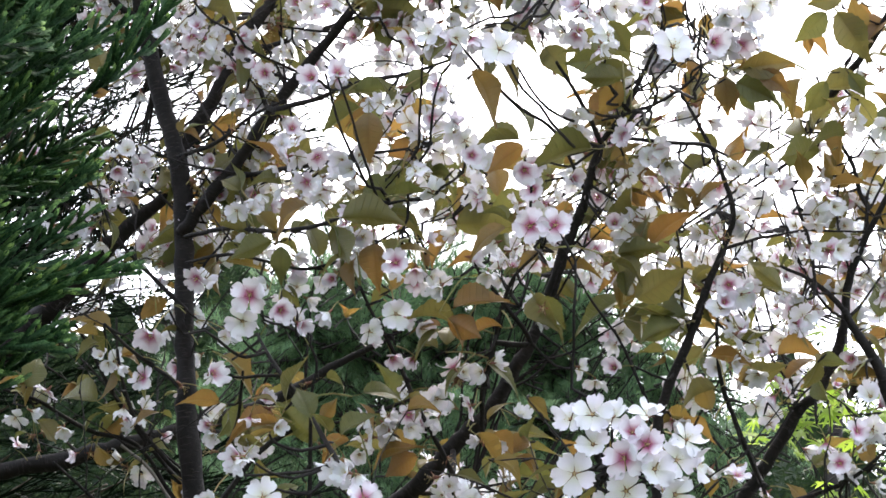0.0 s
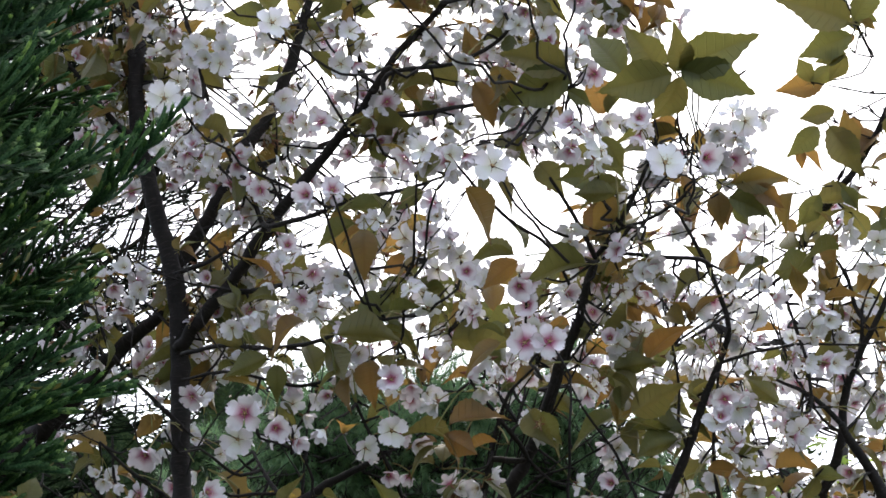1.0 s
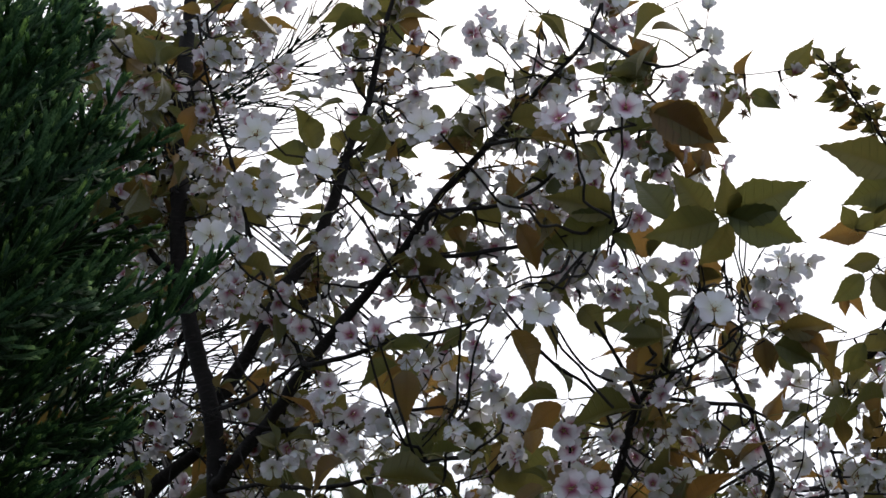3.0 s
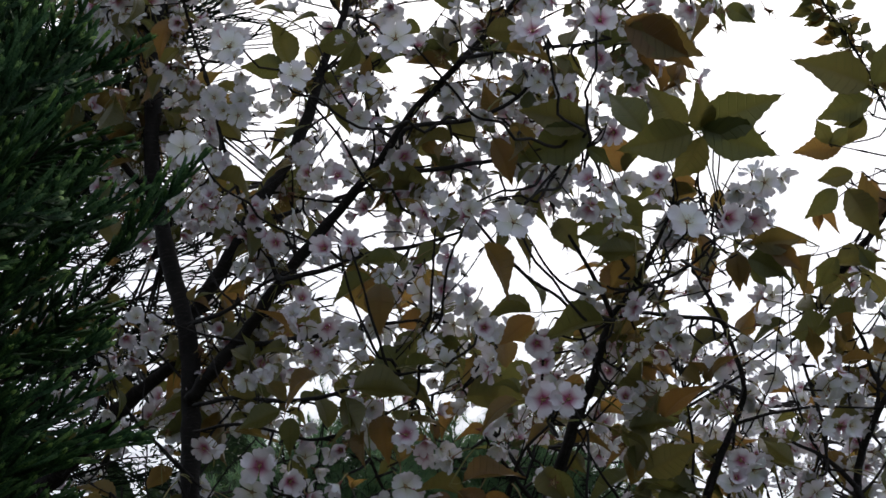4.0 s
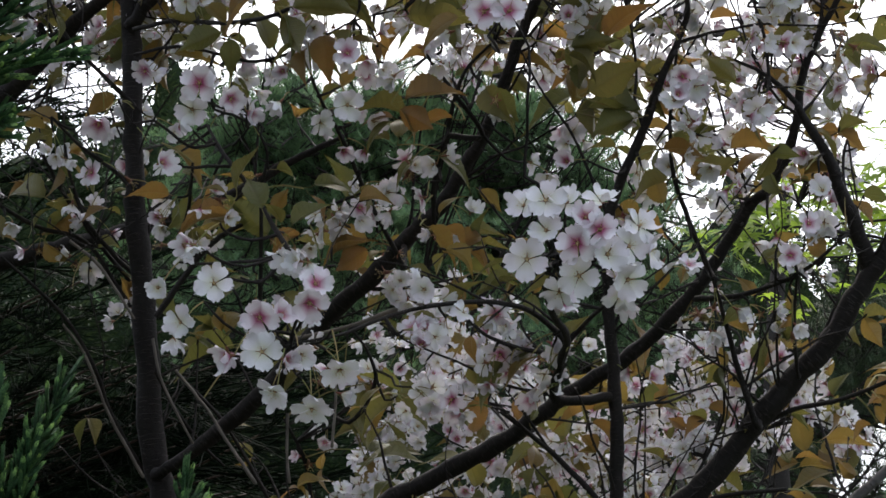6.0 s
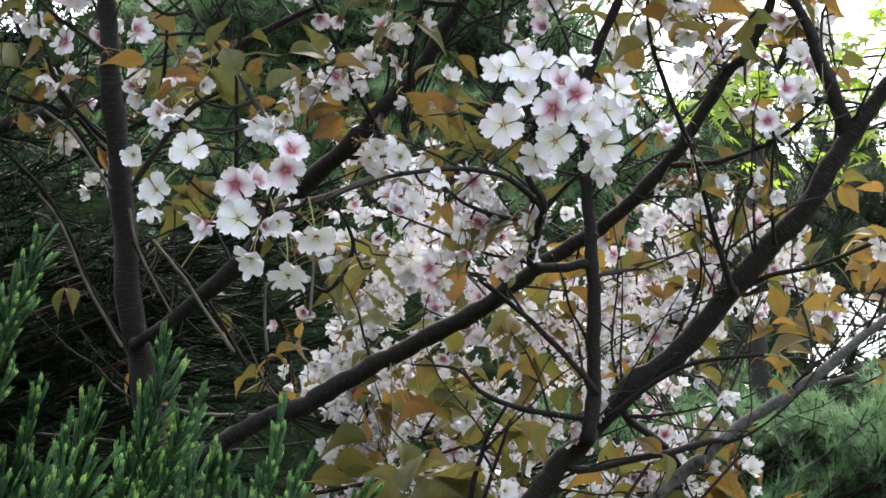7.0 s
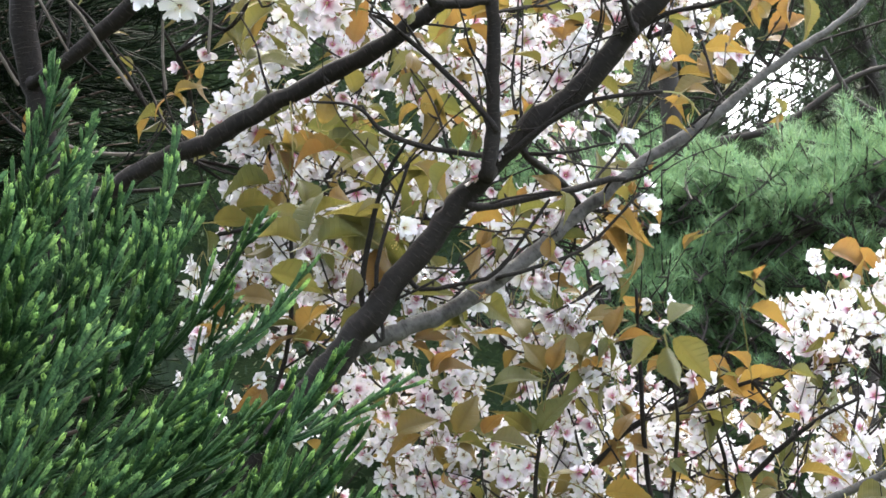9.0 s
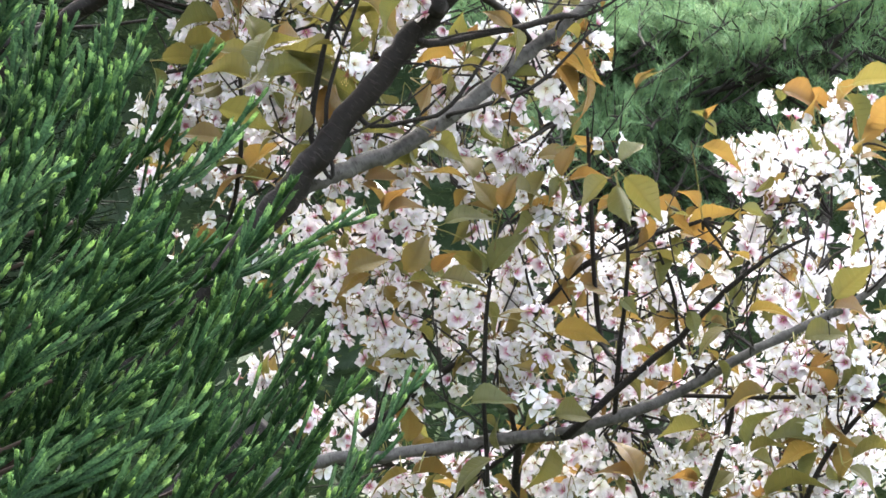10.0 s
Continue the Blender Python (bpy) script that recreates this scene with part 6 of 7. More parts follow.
foliage(cherry, [(-0.209, 2.531, 2.735, 170, 5.1, 0), (-0.052, 2.286, 2.612, 10, 5.3, 0), (-0.015, 2.421, 2.692, 300, 5.7, 0), (-0.053, 2.43, 2.597, 20, 5.6, 1), (-0.079, 2.38, 2.586, 270, 6.3, 1), (-0.099, 2.312, 2.539, 260, 5.3, 1), (-0.012, 2.471, 2.592, 80, 4.9, 1), (0.215, 2.472, 2.672, 60, 7.4, 0), (0.248, 2.441, 2.639, 100, 6.5, 0), (0.225, 2.405, 2.584, 10, 6.3, 0), (0.229, 2.495, 2.63, 280, 5.8, 0), (0.165, 2.52, 2.62, 10, 5.8, 1), (0.425, 2.372, 2.715, 180, 6.5, 0), (0.482, 2.378, 2.713, 190, 8.1, 0), (0.512, 2.362, 2.725, 180, 7.3, 0), (0.52, 2.393, 2.762, 250, 6.6, 1)])
foliage(cherry, [(0.484, 2.363, 2.654, 20, 6.4, 1), (0.477, 2.481, 2.47, 200, 6.9, 1), (0.328, 2.354, 2.432, 10, 5.3, 1), (0.329, 2.333, 2.384, 190, 5.3, 0), (0.554, 2.444, 2.514, 90, 4.9, 0), (-0.241, 2.654, 3.263, 110, 8.1, 0), (-0.196, 2.619, 3.273, 10, 8.5, 0), (-0.197, 2.606, 3.317, 170, 7.6, 0), (-0.219, 2.744, 3.178, 170, 7.7, 0), (-0.226, 2.68, 3.109, 190, 9.4, 0), (-0.1, 2.509, 2.988, 10, 9.6, 0), (-0.086, 2.587, 3.029, 300, 8.1, 0), (0.047, 2.368, 3.138, 10, 6.9, 0), (-0.009, 2.438, 3.14, 100, 7, 1), (0.07, 2.279, 3.055, 350, 9, 1), (0.209, 2.277, 3.144, 80, 7.5, 0)])
foliage(cherry, [(0.236, 2.315, 3.184, 200, 6.8, 0)])
foliage(cherry, [(0.198, 2.284, 2.797, 60, 6.3, 0), (0.216, 2.163, 2.707, 180, 5.9, 0), (0.356, 2.21, 2.742, 350, 7.6, 1), (0.383, 2.353, 2.797, 340, 7.3, 0), (-0.132, 2.512, 2.858, 20, 6, 0), (0.011, 2.387, 3.198, 80, 6.1, 0), (0.05, 2.377, 3.192, 80, 6.1, 0), (-0.169, 2.542, 3.145, 30, 6.3, 1), (-0.478, 2.679, 3.331, 300, 5.9, 1), (-0.501, 2.669, 3.203, 260, 6.7, 0), (-0.509, 2.714, 3.099, 330, 7.6, 1), (-0.454, 2.67, 3.113, 100, 5.7, 1), (-0.548, 2.713, 3.382, 90, 7, 1), (-0.284, 2.587, 3.316, 10, 5.7, 0)])
foliage(cherry, [(0.247, 2.233, 3.221, 200, 7.6, 0), (0.083, 2.357, 3.299, 330, 7.1, 0), (-0.161, 2.6, 3.458, 180, 7.8, 0), (0.222, 2.186, 3.159, 20, 5.7, 1), (-0.222, 2.934, 2.337, 185, 10.1, 0), (-0.09, 2.818, 2.309, 150, 9.7, 0), (-0.21, 2.634, 2.423, 180, 7.5, 1), (-0.027, 2.616, 2.397, 190, 7.9, 1), (-0.061, 2.709, 2.42, 170, 7.7, 0), (0.101, 2.649, 2.367, 10, 7.5, 0), (0.053, 2.62, 2.414, 330, 6.6, 1), (0.107, 2.789, 2.462, 10, 6.2, 0), (0.191, 2.29, 2.244, 180, 5, 0), (0.487, 2.617, 2.228, 60, 6.2, 1), (0.644, 2.643, 2.215, 250, 4.556, 1), (0.625, 2.586, 2.178, 310, 3.876, 1)])
foliage(cherry, [(0.525, 2.656, 2.117, 10, 4.488, 1), (0.611, 2.595, 2.148, 200, 4.488, 1), (0.547, 2.837, 2.105, 340, 4.828, 1), (0.579, 2.837, 2.116, 10, 4.488, 1), (0.461, 2.843, 1.943, 345, 7, 1), (0.174, 2.824, 2.025, 320, 9.5, 0), (0.095, 2.79, 1.939, 340, 9.3, 0), (0.076, 2.743, 2.025, 10, 7.1, 0), (0.055, 2.772, 1.941, 95, 6.7, 0), (0.138, 2.834, 1.916, 340, 8.6, 0), (0.538, 2.613, 2.054, 180, 3.332, 1), (0.628, 2.629, 2.194, 20, 3.4, 1), (0.325, 2.659, 2.294, 300, 6.7, 1), (0.266, 2.666, 2.181, 30, 5.8, 1), (0.087, 2.748, 2.048, 10, 7.5, 0), (0.049, 2.709, 2.007, 20, 6.6, 1)])
foliage(cherry, [(0.077, 2.686, 2.01, 190, 5.7, 1), (-0.226, 3.162, 2.634, 200, 8.1, 0), (-0.204, 2.554, 2.256, 70, 4.8, 1), (0.028, 3.011, 2.204, 170, 8.3, 0), (-0.016, 2.899, 2.169, 10, 7.1, 0), (0.01, 2.969, 2.264, 200, 8.3, 0), (0.194, 2.774, 2.004, 330, 8, 1), (0.176, 2.835, 1.971, 60, 6.9, 0), (0.053, 2.735, 1.913, 95, 9.1, 0), (0.154, 2.749, 1.925, 160, 9.2, 0), (0.089, 2.793, 1.941, 330, 10.2, 0), (0.134, 2.825, 1.907, 350, 9.4, 0), (0.002, 2.826, 1.868, 350, 9.4, 0), (0.149, 2.807, 1.898, 260, 6.8, 1), (0.155, 2.765, 1.895, 280, 6.7, 1), (0.277, 2.855, 1.913, 0, 6.9, 0)])
foliage(cherry, [(0.311, 2.752, 1.924, 170, 6.3, 1), (0.478, 2.925, 1.945, 350, 7.6, 1), (0.497, 2.818, 1.909, 290, 7.3, 1), (0.467, 2.921, 1.956, 330, 6.3, 1), (0.28, 2.87, 1.839, 330, 7.4, 0), (0.042, 2.864, 1.793, 60, 6, 1), (0.191, 2.757, 1.819, 10, 7.5, 0), (0.341, 2.811, 1.943, 30, 6, 0)])
foliage(cherry_behind, [(0.324, 3.048, 1.728, 20, 8.3, 0), (0.395, 3.099, 1.661, 60, 8.4, 0), (0.185, 3.112, 1.662, 30, 7.5, 1), (0.231, 3.28, 1.663, 200, 7.9, 1), (0.493, 3.116, 1.747, 190, 8.5, 0), (0.711, 3.183, 1.728, 25, 10.3, 1), (0.628, 3.09, 1.747, 350, 9, 1), (0.572, 2.954, 1.784, 320, 9, 0), (0.467, 3.083, 1.826, 10, 7, 1), (0.86, 3.173, 1.934, 350, 8.4, 1), (0.712, 3.082, 1.838, 340, 7.6, 1), (0.948, 3.182, 1.907, 60, 8, 1), (0.949, 3.099, 1.933, 20, 9.8, 0), (0.981, 3.176, 1.854, 60, 10, 1), (0.287, 3.36, 1.402, 80, 7.6, 1), (0.316, 3.042, 1.646, 0, 7.3, 0)])
foliage(cherry_behind, [(0.273, 3.126, 1.661, 60, 7.5, 1), (0.489, 3.101, 1.57, 10, 8.4, 1), (0.68, 3.141, 1.586, 200, 8.2, 1), (0.912, 3.123, 1.522, 200, 7.3, 1), (0.894, 3.175, 1.394, 160, 8.9, 0), (0.941, 3.132, 1.371, 30, 8.8, 0), (0.814, 3.162, 1.317, 30, 10.7, 0), (0.793, 3.18, 1.392, 70, 7.8, 0), (0.277, 3.226, 1.361, 180, 7.8, 1), (0.401, 3.183, 1.379, 190, 8.6, 0), (0.483, 3.289, 1.592, 200, 7, 1), (0.87, 2.953, 1.606, 50, 8.3, 0), (0.396, 3.03, 1.747, 120, 6.4, 1), (0.41, 3.054, 1.776, 10, 7.4, 0), (0.508, 3.058, 1.789, 20, 6.5, 1), (0.36, 3.091, 1.793, 150, 7.5, 1)])
foliage(cherry_behind, [(0.245, 3.077, 1.745, 30, 6.5, 1), (0.221, 3.274, 1.812, 10, 6.9, 1), (0.551, 2.901, 1.769, 280, 7.1, 0), (0.488, 3.062, 1.799, 300, 6.5, 0), (0.814, 3.138, 1.469, 180, 8.7, 1), (0.736, 3.241, 1.417, 180, 7.9, 0), (0.49, 3.127, 1.444, 10, 7.6, 0), (0.849, 3.041, 1.551, 20, 7.5, 0), (0.905, 3.137, 1.437, 300, 7.8, 1), (0.769, 3.054, 1.593, 20, 7.5, 1), (0.634, 3.24, 1.35, 100, 7.9, 1), (0.364, 3.109, 1.466, 20, 7.5, 0), (0.507, 3.293, 1.39, 250, 8, 0), (0.907, 3.073, 1.48, 70, 9.6, 0), (0.718, 2.976, 1.567, 190, 6.4, 0), (0.636, 3.108, 1.688, 300, 7.6, 0)])
foliage(cherry_behind, [(0.534, 3.159, 1.639, 10, 7.7, 1), (0.554, 3.275, 1.641, 200, 7, 1), (0.038, 3.178, 1.813, 200, 7.7, 1), (0.005, 3.103, 1.857, 160, 7.5, 1), (0.033, 3.202, 1.806, 10, 7.7, 1), (-0.049, 3.131, 2, 20, 7.6, 0), (-0.083, 3.118, 1.98, 10, 7.6, 0), (0.288, 3.267, 1.357, 10, 7.9, 1), (0.056, 3.027, 2.105, 350, 9.2, 0), (0.157, 3.098, 2.076, 180, 7.6, 0), (0.133, 3.227, 2.276, 80, 8, 1), (0.2, 3.166, 2.28, 60, 6.9, 1), (0.352, 3.169, 2.303, 175, 10.8, 1), (0.277, 3.217, 2.266, 100, 8, 0), (0.243, 3.055, 2.169, 280, 7.5, 1), (0.23, 3.048, 2.127, 270, 7.5, 1)])
foliage(cherry_behind, [(-0.008, 3.218, 2.342, 330, 11, 0), (-0.039, 3.225, 2.353, 300, 9, 1), (-0.025, 3.303, 2.267, 10, 9.2, 0), (0.118, 3.204, 2.223, 160, 7.9, 0), (0.242, 3.223, 2.252, 200, 8, 0), (0.39, 3.19, 2.315, 10, 8.9, 0), (0.366, 3.143, 2.346, 60, 6.9, 1), (0.386, 3.11, 2.34, 330, 6.8, 1), (0.596, 3.142, 2.372, 40, 7, 1), (0.672, 3.132, 2.193, 190, 7.9, 1), (0.632, 3.163, 2.209, 20, 6.9, 1), (0.658, 3.096, 2.234, 10, 7.8, 1), (0.782, 3.05, 2.313, 200, 8.8, 1), (0.761, 3.104, 2.26, 30, 7.9, 1), (0.642, 3.168, 2.234, 100, 7, 1), (0.023, 3.281, 2.159, 190, 8, 0)])
foliage(cherry_behind, [(0.023, 3.108, 2.092, 350, 7.6, 1), (0, 3.174, 2.046, 180, 8.7, 0)])
crown(cherry_behind, [(0.046, 3.338, 2.402, 0.083), (0.135, 3.829, 2.441, 0.116), (-0.011, 3.355, 2.286, 0.074), (0.18, 3.836, 2.549, 0.085), (0.242, 3.554, 2.338, 0.108), (0.368, 3.641, 2.327, 0.101), (0.472, 3.73, 2.407, 0.083), (0.556, 3.527, 2.4, 0.079), (0.605, 3.348, 2.385, 0.052), (0.041, 3.382, 2.088, 0.083), (-0.03, 3.289, 2.145, 0.072), (0.108, 3.77, 2.252, 0.083), (0.254, 3.569, 2.079, 0.068), (0.43, 3.345, 2.025, 0.059), (0.607, 3.869, 2.058, 0.048), (0.482, 3.377, 2.278, 0.066), (0.067, 3.454, 2.518, 0.058), (0.006, 3.477, 2.009, 0.066), (0.073, 3.739, 1.937, 0.081), (-0.036, 3.71, 1.864, 0.08), (0.162, 3.734, 1.738, 0.1), (0.284, 3.474, 1.769, 0.094), (0.227, 3.502, 1.604, 0.094), (0.356, 3.469, 1.602, 0.103)])
crown(cherry_behind, [(0.466, 3.495, 1.846, 0.066), (0.43, 3.34, 1.995, 0.041), (0.514, 3.378, 1.699, 0.091), (0.726, 3.952, 1.694, 0.108), (0.851, 3.928, 1.65, 0.108), (0.855, 3.329, 1.694, 0.055), (0.868, 3.193, 1.775, 0.044), (0.954, 3.318, 1.664, 0.092), (1.14, 3.646, 1.738, 0.082), (0.971, 3.763, 1.56, 0.114), (0.955, 3.181, 1.51, 0.097), (0.692, 3.669, 1.523, 0.11), (0.485, 3.266, 1.526, 0.088), (0.583, 3.637, 1.329, 0.089), (0.744, 3.704, 1.332, 0.101), (0.951, 3.925, 1.349, 0.119), (0.956, 3.362, 1.354, 0.103), (0.512, 3.863, 1.298, 0.084), (0.372, 3.929, 1.287, 0.085), (1.19, 3.813, 1.369, 0.096), (0.521, 3.227, 1.937, 0.031), (0.791, 3.567, 1.503, 0.098), (0.515, 4, 1.611, 0.086), (0.943, 3.477, 1.443, 0.096)])
crown(cherry_behind, [(0.287, 3.896, 1.363, 0.073), (0.156, 3.703, 1.413, 0.06), (0.081, 3.873, 1.522, 0.062), (0.967, 3.512, 1.897, 0.054), (0.936, 3.171, 1.835, 0.058), (0.981, 3.196, 1.891, 0.049), (0.842, 3.263, 1.809, 0.05), (0.188, 3.173, 2.905, 0.037), (0.377, 3.692, 3.019, 0.043), (0.501, 3.378, 3.077, 0.045), (0.624, 3.55, 2.988, 0.052), (0.707, 3.32, 3.002, 0.045), (0.652, 3.475, 2.793, 0.04), (0.803, 3.545, 2.902, 0.047), (0.426, 3.579, 3.197, 0.043), (0.004, 3.793, 2.687, 0.053), (-0.561, 3.238, 3.641, 0.042), (-0.502, 2.875, 3.178, 0.032), (0.099, 3.271, 2.894, 0.043), (0.268, 3.028, 2.817, 0.04), (0.493, 3.37, 2.935, 0.05), (0.669, 3.482, 3.087, 0.052), (0.617, 2.894, 3.026, 0.036), (0.515, 3.261, 2.445, 0.041)])
crown(cherry_behind, [(0.628, 3.386, 2.431, 0.043), (0.684, 3.303, 2.344, 0.042), (0.674, 3.723, 2.402, 0.047), (0.487, 3.404, 2.407, 0.043), (0.594, 3.639, 2.303, 0.045), (0.403, 3.555, 2.286, 0.039), (0.291, 3.644, 2.244, 0.04), (0.054, 3.92, 2.276, 0.043), (0.544, 3.894, 2.249, 0.048), (0.408, 3.06, 2.853, 0.032), (0.579, 3.567, 3.018, 0.037), (0.596, 3.191, 2.929, 0.033), (0.643, 3.041, 2.783, 0.032), (0.756, 3.199, 2.904, 0.034), (0.761, 3.349, 2.793, 0.034), (0.541, 3.694, 2.957, 0.034), (-0.556, 3.239, 2.876, 0.031), (-0.446, 2.981, 2.831, 0.028), (-0.655, 3.599, 2.933, 0.034), (-0.351, 3.067, 2.849, 0.029), (0.052, 3.288, 3.077, 0.031), (0.162, 3.565, 3.135, 0.034), (0.249, 3.305, 3.087, 0.032), (0.343, 3.282, 2.995, 0.031)])
crown(cherry_behind, [(0.461, 3.482, 3.168, 0.033), (0.478, 2.977, 2.849, 0.032), (0.664, 3.366, 2.929, 0.036), (0.706, 3.271, 2.813, 0.035), (0.842, 3.701, 2.844, 0.039), (0.614, 3.573, 2.903, 0.035), (0.186, 3.307, 1.894, 0.04), (0.282, 3.406, 1.876, 0.041), (0.395, 3.584, 1.961, 0.039), (0.109, 3.788, 1.988, 0.046), (0.43, 3.501, 1.865, 0.038), (0.889, 3.44, 1.853, 0.043), (0.613, 3.883, 2.162, 0.037), (-0.576, 3.247, 3.803, 0.037), (-0.499, 2.974, 3.483, 0.033), (-0.572, 3.351, 3.558, 0.036), (-0.464, 3.058, 3.227, 0.032)])
crown(cherry_behind, [(0.008, 3.336, 2.076, 0.08), (0.121, 3.473, 2.154, 0.07), (0.062, 3.397, 1.992, 0.08), (0.209, 3.387, 2.027, 0.07), (-0.039, 3.471, 2.173, 0.06), (0.282, 3.472, 2.104, 0.06), (0.153, 3.401, 1.937, 0.07), (-0.066, 3.403, 1.939, 0.06), (0.412, 3.340, 2.203, 0.06), (0.503, 3.311, 2.281, 0.06), (0.557, 3.273, 2.404, 0.05), (0.777, 3.461, 2.313, 0.04)])
crown(cherry_behind, [(0.376, 3.286, 1.976, 0.055), (0.434, 3.174, 2.004, 0.05), (0.509, 3.171, 1.943, 0.045), (0.419, 3.290, 1.896, 0.06), (0.330, 3.303, 1.871, 0.06), (0.482, 3.187, 1.833, 0.05), (0.242, 3.308, 1.890, 0.06), (0.527, 3.155, 2.036, 0.03), (0.152, 3.318, 1.838, 0.05)])
thicket(cherry, [(-0.466, 2.640, 3.429, 0.097, 0.097, 15, 0), (-0.632, 2.569, 3.393, 0.078, 0.061, 6, 1), (-0.515, 2.634, 3.333, 0.061, 0.147, 14, 2), (-0.468, 2.706, 3.327, 0.070, 0.070, 7, 0), (-0.237, 2.620, 3.413, 0.165, 0.069, 9, 0), (-0.217, 2.898, 2.916, 0.174, 0.121, 20, 0), (-0.367, 2.807, 3.182, 0.053, 0.079, 5, 0), (0.343, 2.538, 2.939, 0.071, 0.055, 4, 0), (0.192, 2.739, 2.780, 0.081, 0.057, 9, 0)])
thicket(cherry, [(0.303, 2.634, 2.902, 0.072, 0.056, 6, 0), (0.148, 2.738, 2.826, 0.073, 0.057, 7, 0), (0.310, 2.752, 2.763, 0.081, 0.106, 11, 0), (0.597, 2.617, 2.708, 0.079, 0.102, 13, 0), (-0.083, 2.881, 2.879, 0.154, 0.077, 14, 0), (0.486, 2.767, 2.665, 0.073, 0.065, 6, 0), (-0.506, 2.889, 2.877, 0.104, 0.078, 6, 0), (0.253, 2.345, 2.998, 0.082, 0.045, 3, 0)])
blades(cherry, [(0.283, 2.051, 2.809, 0.368, 1.995, 2.821, 0, 5, 0.1), (0.284, 2.042, 2.804, 0.372, 2.037, 2.768, 0, 5, -0.2), (0.287, 2.055, 2.802, 0.257, 2.106, 2.758, 0, 5, 0.3), (0.284, 2.052, 2.807, 0.279, 1.993, 2.828, 0, 5, 0.1), (0.269, 2.073, 2.815, 0.221, 2.03, 2.857, 0, 5, -0.1), (0.275, 2.046, 2.799, 0.187, 2.046, 2.777, 0, 0, 0.2), (0.226, 2.112, 2.837, 0.185, 2.101, 2.903, 0, 0, 0.2), (0.17, 2.233, 2.918, 0.081, 2.209, 2.928, 0, 2, 0), (0.173, 2.236, 2.912, 0.08, 2.243, 2.869, 0, 5, 0.2), (0.17, 2.247, 2.893, 0.202, 2.254, 2.875, 0, 0, 0)])
blades(cherry, [(0.222, 2.217, 3.051, 0.317, 2.197, 3.008, 1, 0, 0.2), (0.219, 2.213, 3.058, 0.308, 2.207, 2.994, 1, 5, 0.1), (0.076, 2.254, 2.932, 0.11, 2.277, 2.887, 1, 0, 0.1), (0.055, 2.334, 2.955, 0.089, 2.362, 2.901, 1, 5, 0.3), (0.547, 2.325, 3.037, 0.449, 2.287, 3.056, 0, 5, 0.1), (0.549, 2.334, 3.021, 0.477, 2.341, 2.996, 0, 0, -0.2), (0.544, 2.355, 3.008, 0.501, 2.369, 3.001, 0, 2, 0), (0.544, 2.356, 3.006, 0.523, 2.38, 2.973, 0, 0, 0), (0.554, 2.332, 3.042, 0.584, 2.291, 3.095, 0, 5, 0.2)])
blades(cherry, [(0.527, 2.43, 3.007, 0.459, 2.429, 2.993, 1, 2, 0.1), (0.516, 2.326, 2.905, 0.467, 2.34, 2.9, 0, 5, 0.2), (0.509, 2.337, 2.888, 0.548, 2.342, 2.818, 0, 5, -0.2), (0.495, 2.339, 2.889, 0.457, 2.347, 2.847, 0, 0, 0.2), (0.556, 2.394, 2.934, 0.543, 2.428, 2.876, 1, 0, 0), (0.327, 2.213, 2.819, 0.319, 2.23, 2.789, 1, 0, 0), (0.209, 2.237, 2.822, 0.239, 2.256, 2.78, 0, 5, 0), (0.465, 2.387, 2.763, 0.444, 2.381, 2.784, 1, 0, 0), (0.379, 2.192, 2.73, 0.422, 2.197, 2.704, 1, 5, 0.2), (0.36, 2.193, 2.734, 0.422, 2.18, 2.738, 1, 5, 0.1)])
blades(cherry, [(0.353, 2.201, 2.72, 0.405, 2.203, 2.698, 0, 0, 0.1), (0.204, 2.247, 2.775, 0.149, 2.253, 2.772, 0, 0, 0.1), (0.231, 2.249, 2.768, 0.176, 2.26, 2.754, 0, 5, 0.1), (0.221, 2.257, 2.753, 0.196, 2.282, 2.707, 1, 5, 0.1), (0.245, 2.254, 2.755, 0.234, 2.276, 2.712, 0, 5, 0.2), (0.521, 2.352, 2.81, 0.545, 2.362, 2.779, 0, 5, 0), (0.493, 2.361, 2.803, 0.465, 2.386, 2.763, 0, 5, 0)])
# young leaves, still small and narrow, all along the twig in the corner
young = random.Random(8)
corner = smooth_path([(0.592, 2.413, 3.037), (0.553, 2.375, 3.103), (0.511, 2.345, 3.156), (0.47, 2.318, 3.198)], 9)
for p in corner[4:]:
    for k in range(young.choice((2, 3, 4))):
        g = young.uniform(0, 6.28)
        q = np.array((math.cos(g), young.uniform(-0.5, 0.5), math.sin(g)))
        tip = p + q * young.uniform(0.004, 0.022)
        sprig(cherry, p, tip, 0.0009, 0.0006)
        put_leaf(cherry, tip, q + np.array((-0.3, 0, 0.3)), (young.gauss(0, 0.5), -0.8, -0.2), young.uniform(0.016, 0.034), int(young.random() < 0.3), young.randrange(5))
for rows, kind, name in list(cherry.pending):
    if name in ("main_stem", "fork_limb", "upper_limb", "left_twig", "high_twig", "link_twig"):
        shoots(cherry, rows, 0.09, 2.82)
bearing = list(cherry.pending)
for rows, kind, name in bearing:
    if name in ("main_stem", "fork_limb", "upper_limb", "dark_limb", "low_limb", "center_limb", "low_sweep", "right_fork", "upright"):
        whips(cherry, rows, 0.1, 1.9, 3.4)
    elif name in ("thick_limb", "grey_limb"):
        whips(cherry, rows, 0.07, 1.75, 3.4)
    elif name in ("cluster_twig", "side_twig", "left_bough", "fork_twig", "corner_limb"):
        whips(cherry, rows, 0.2, 1.95, 3.4)
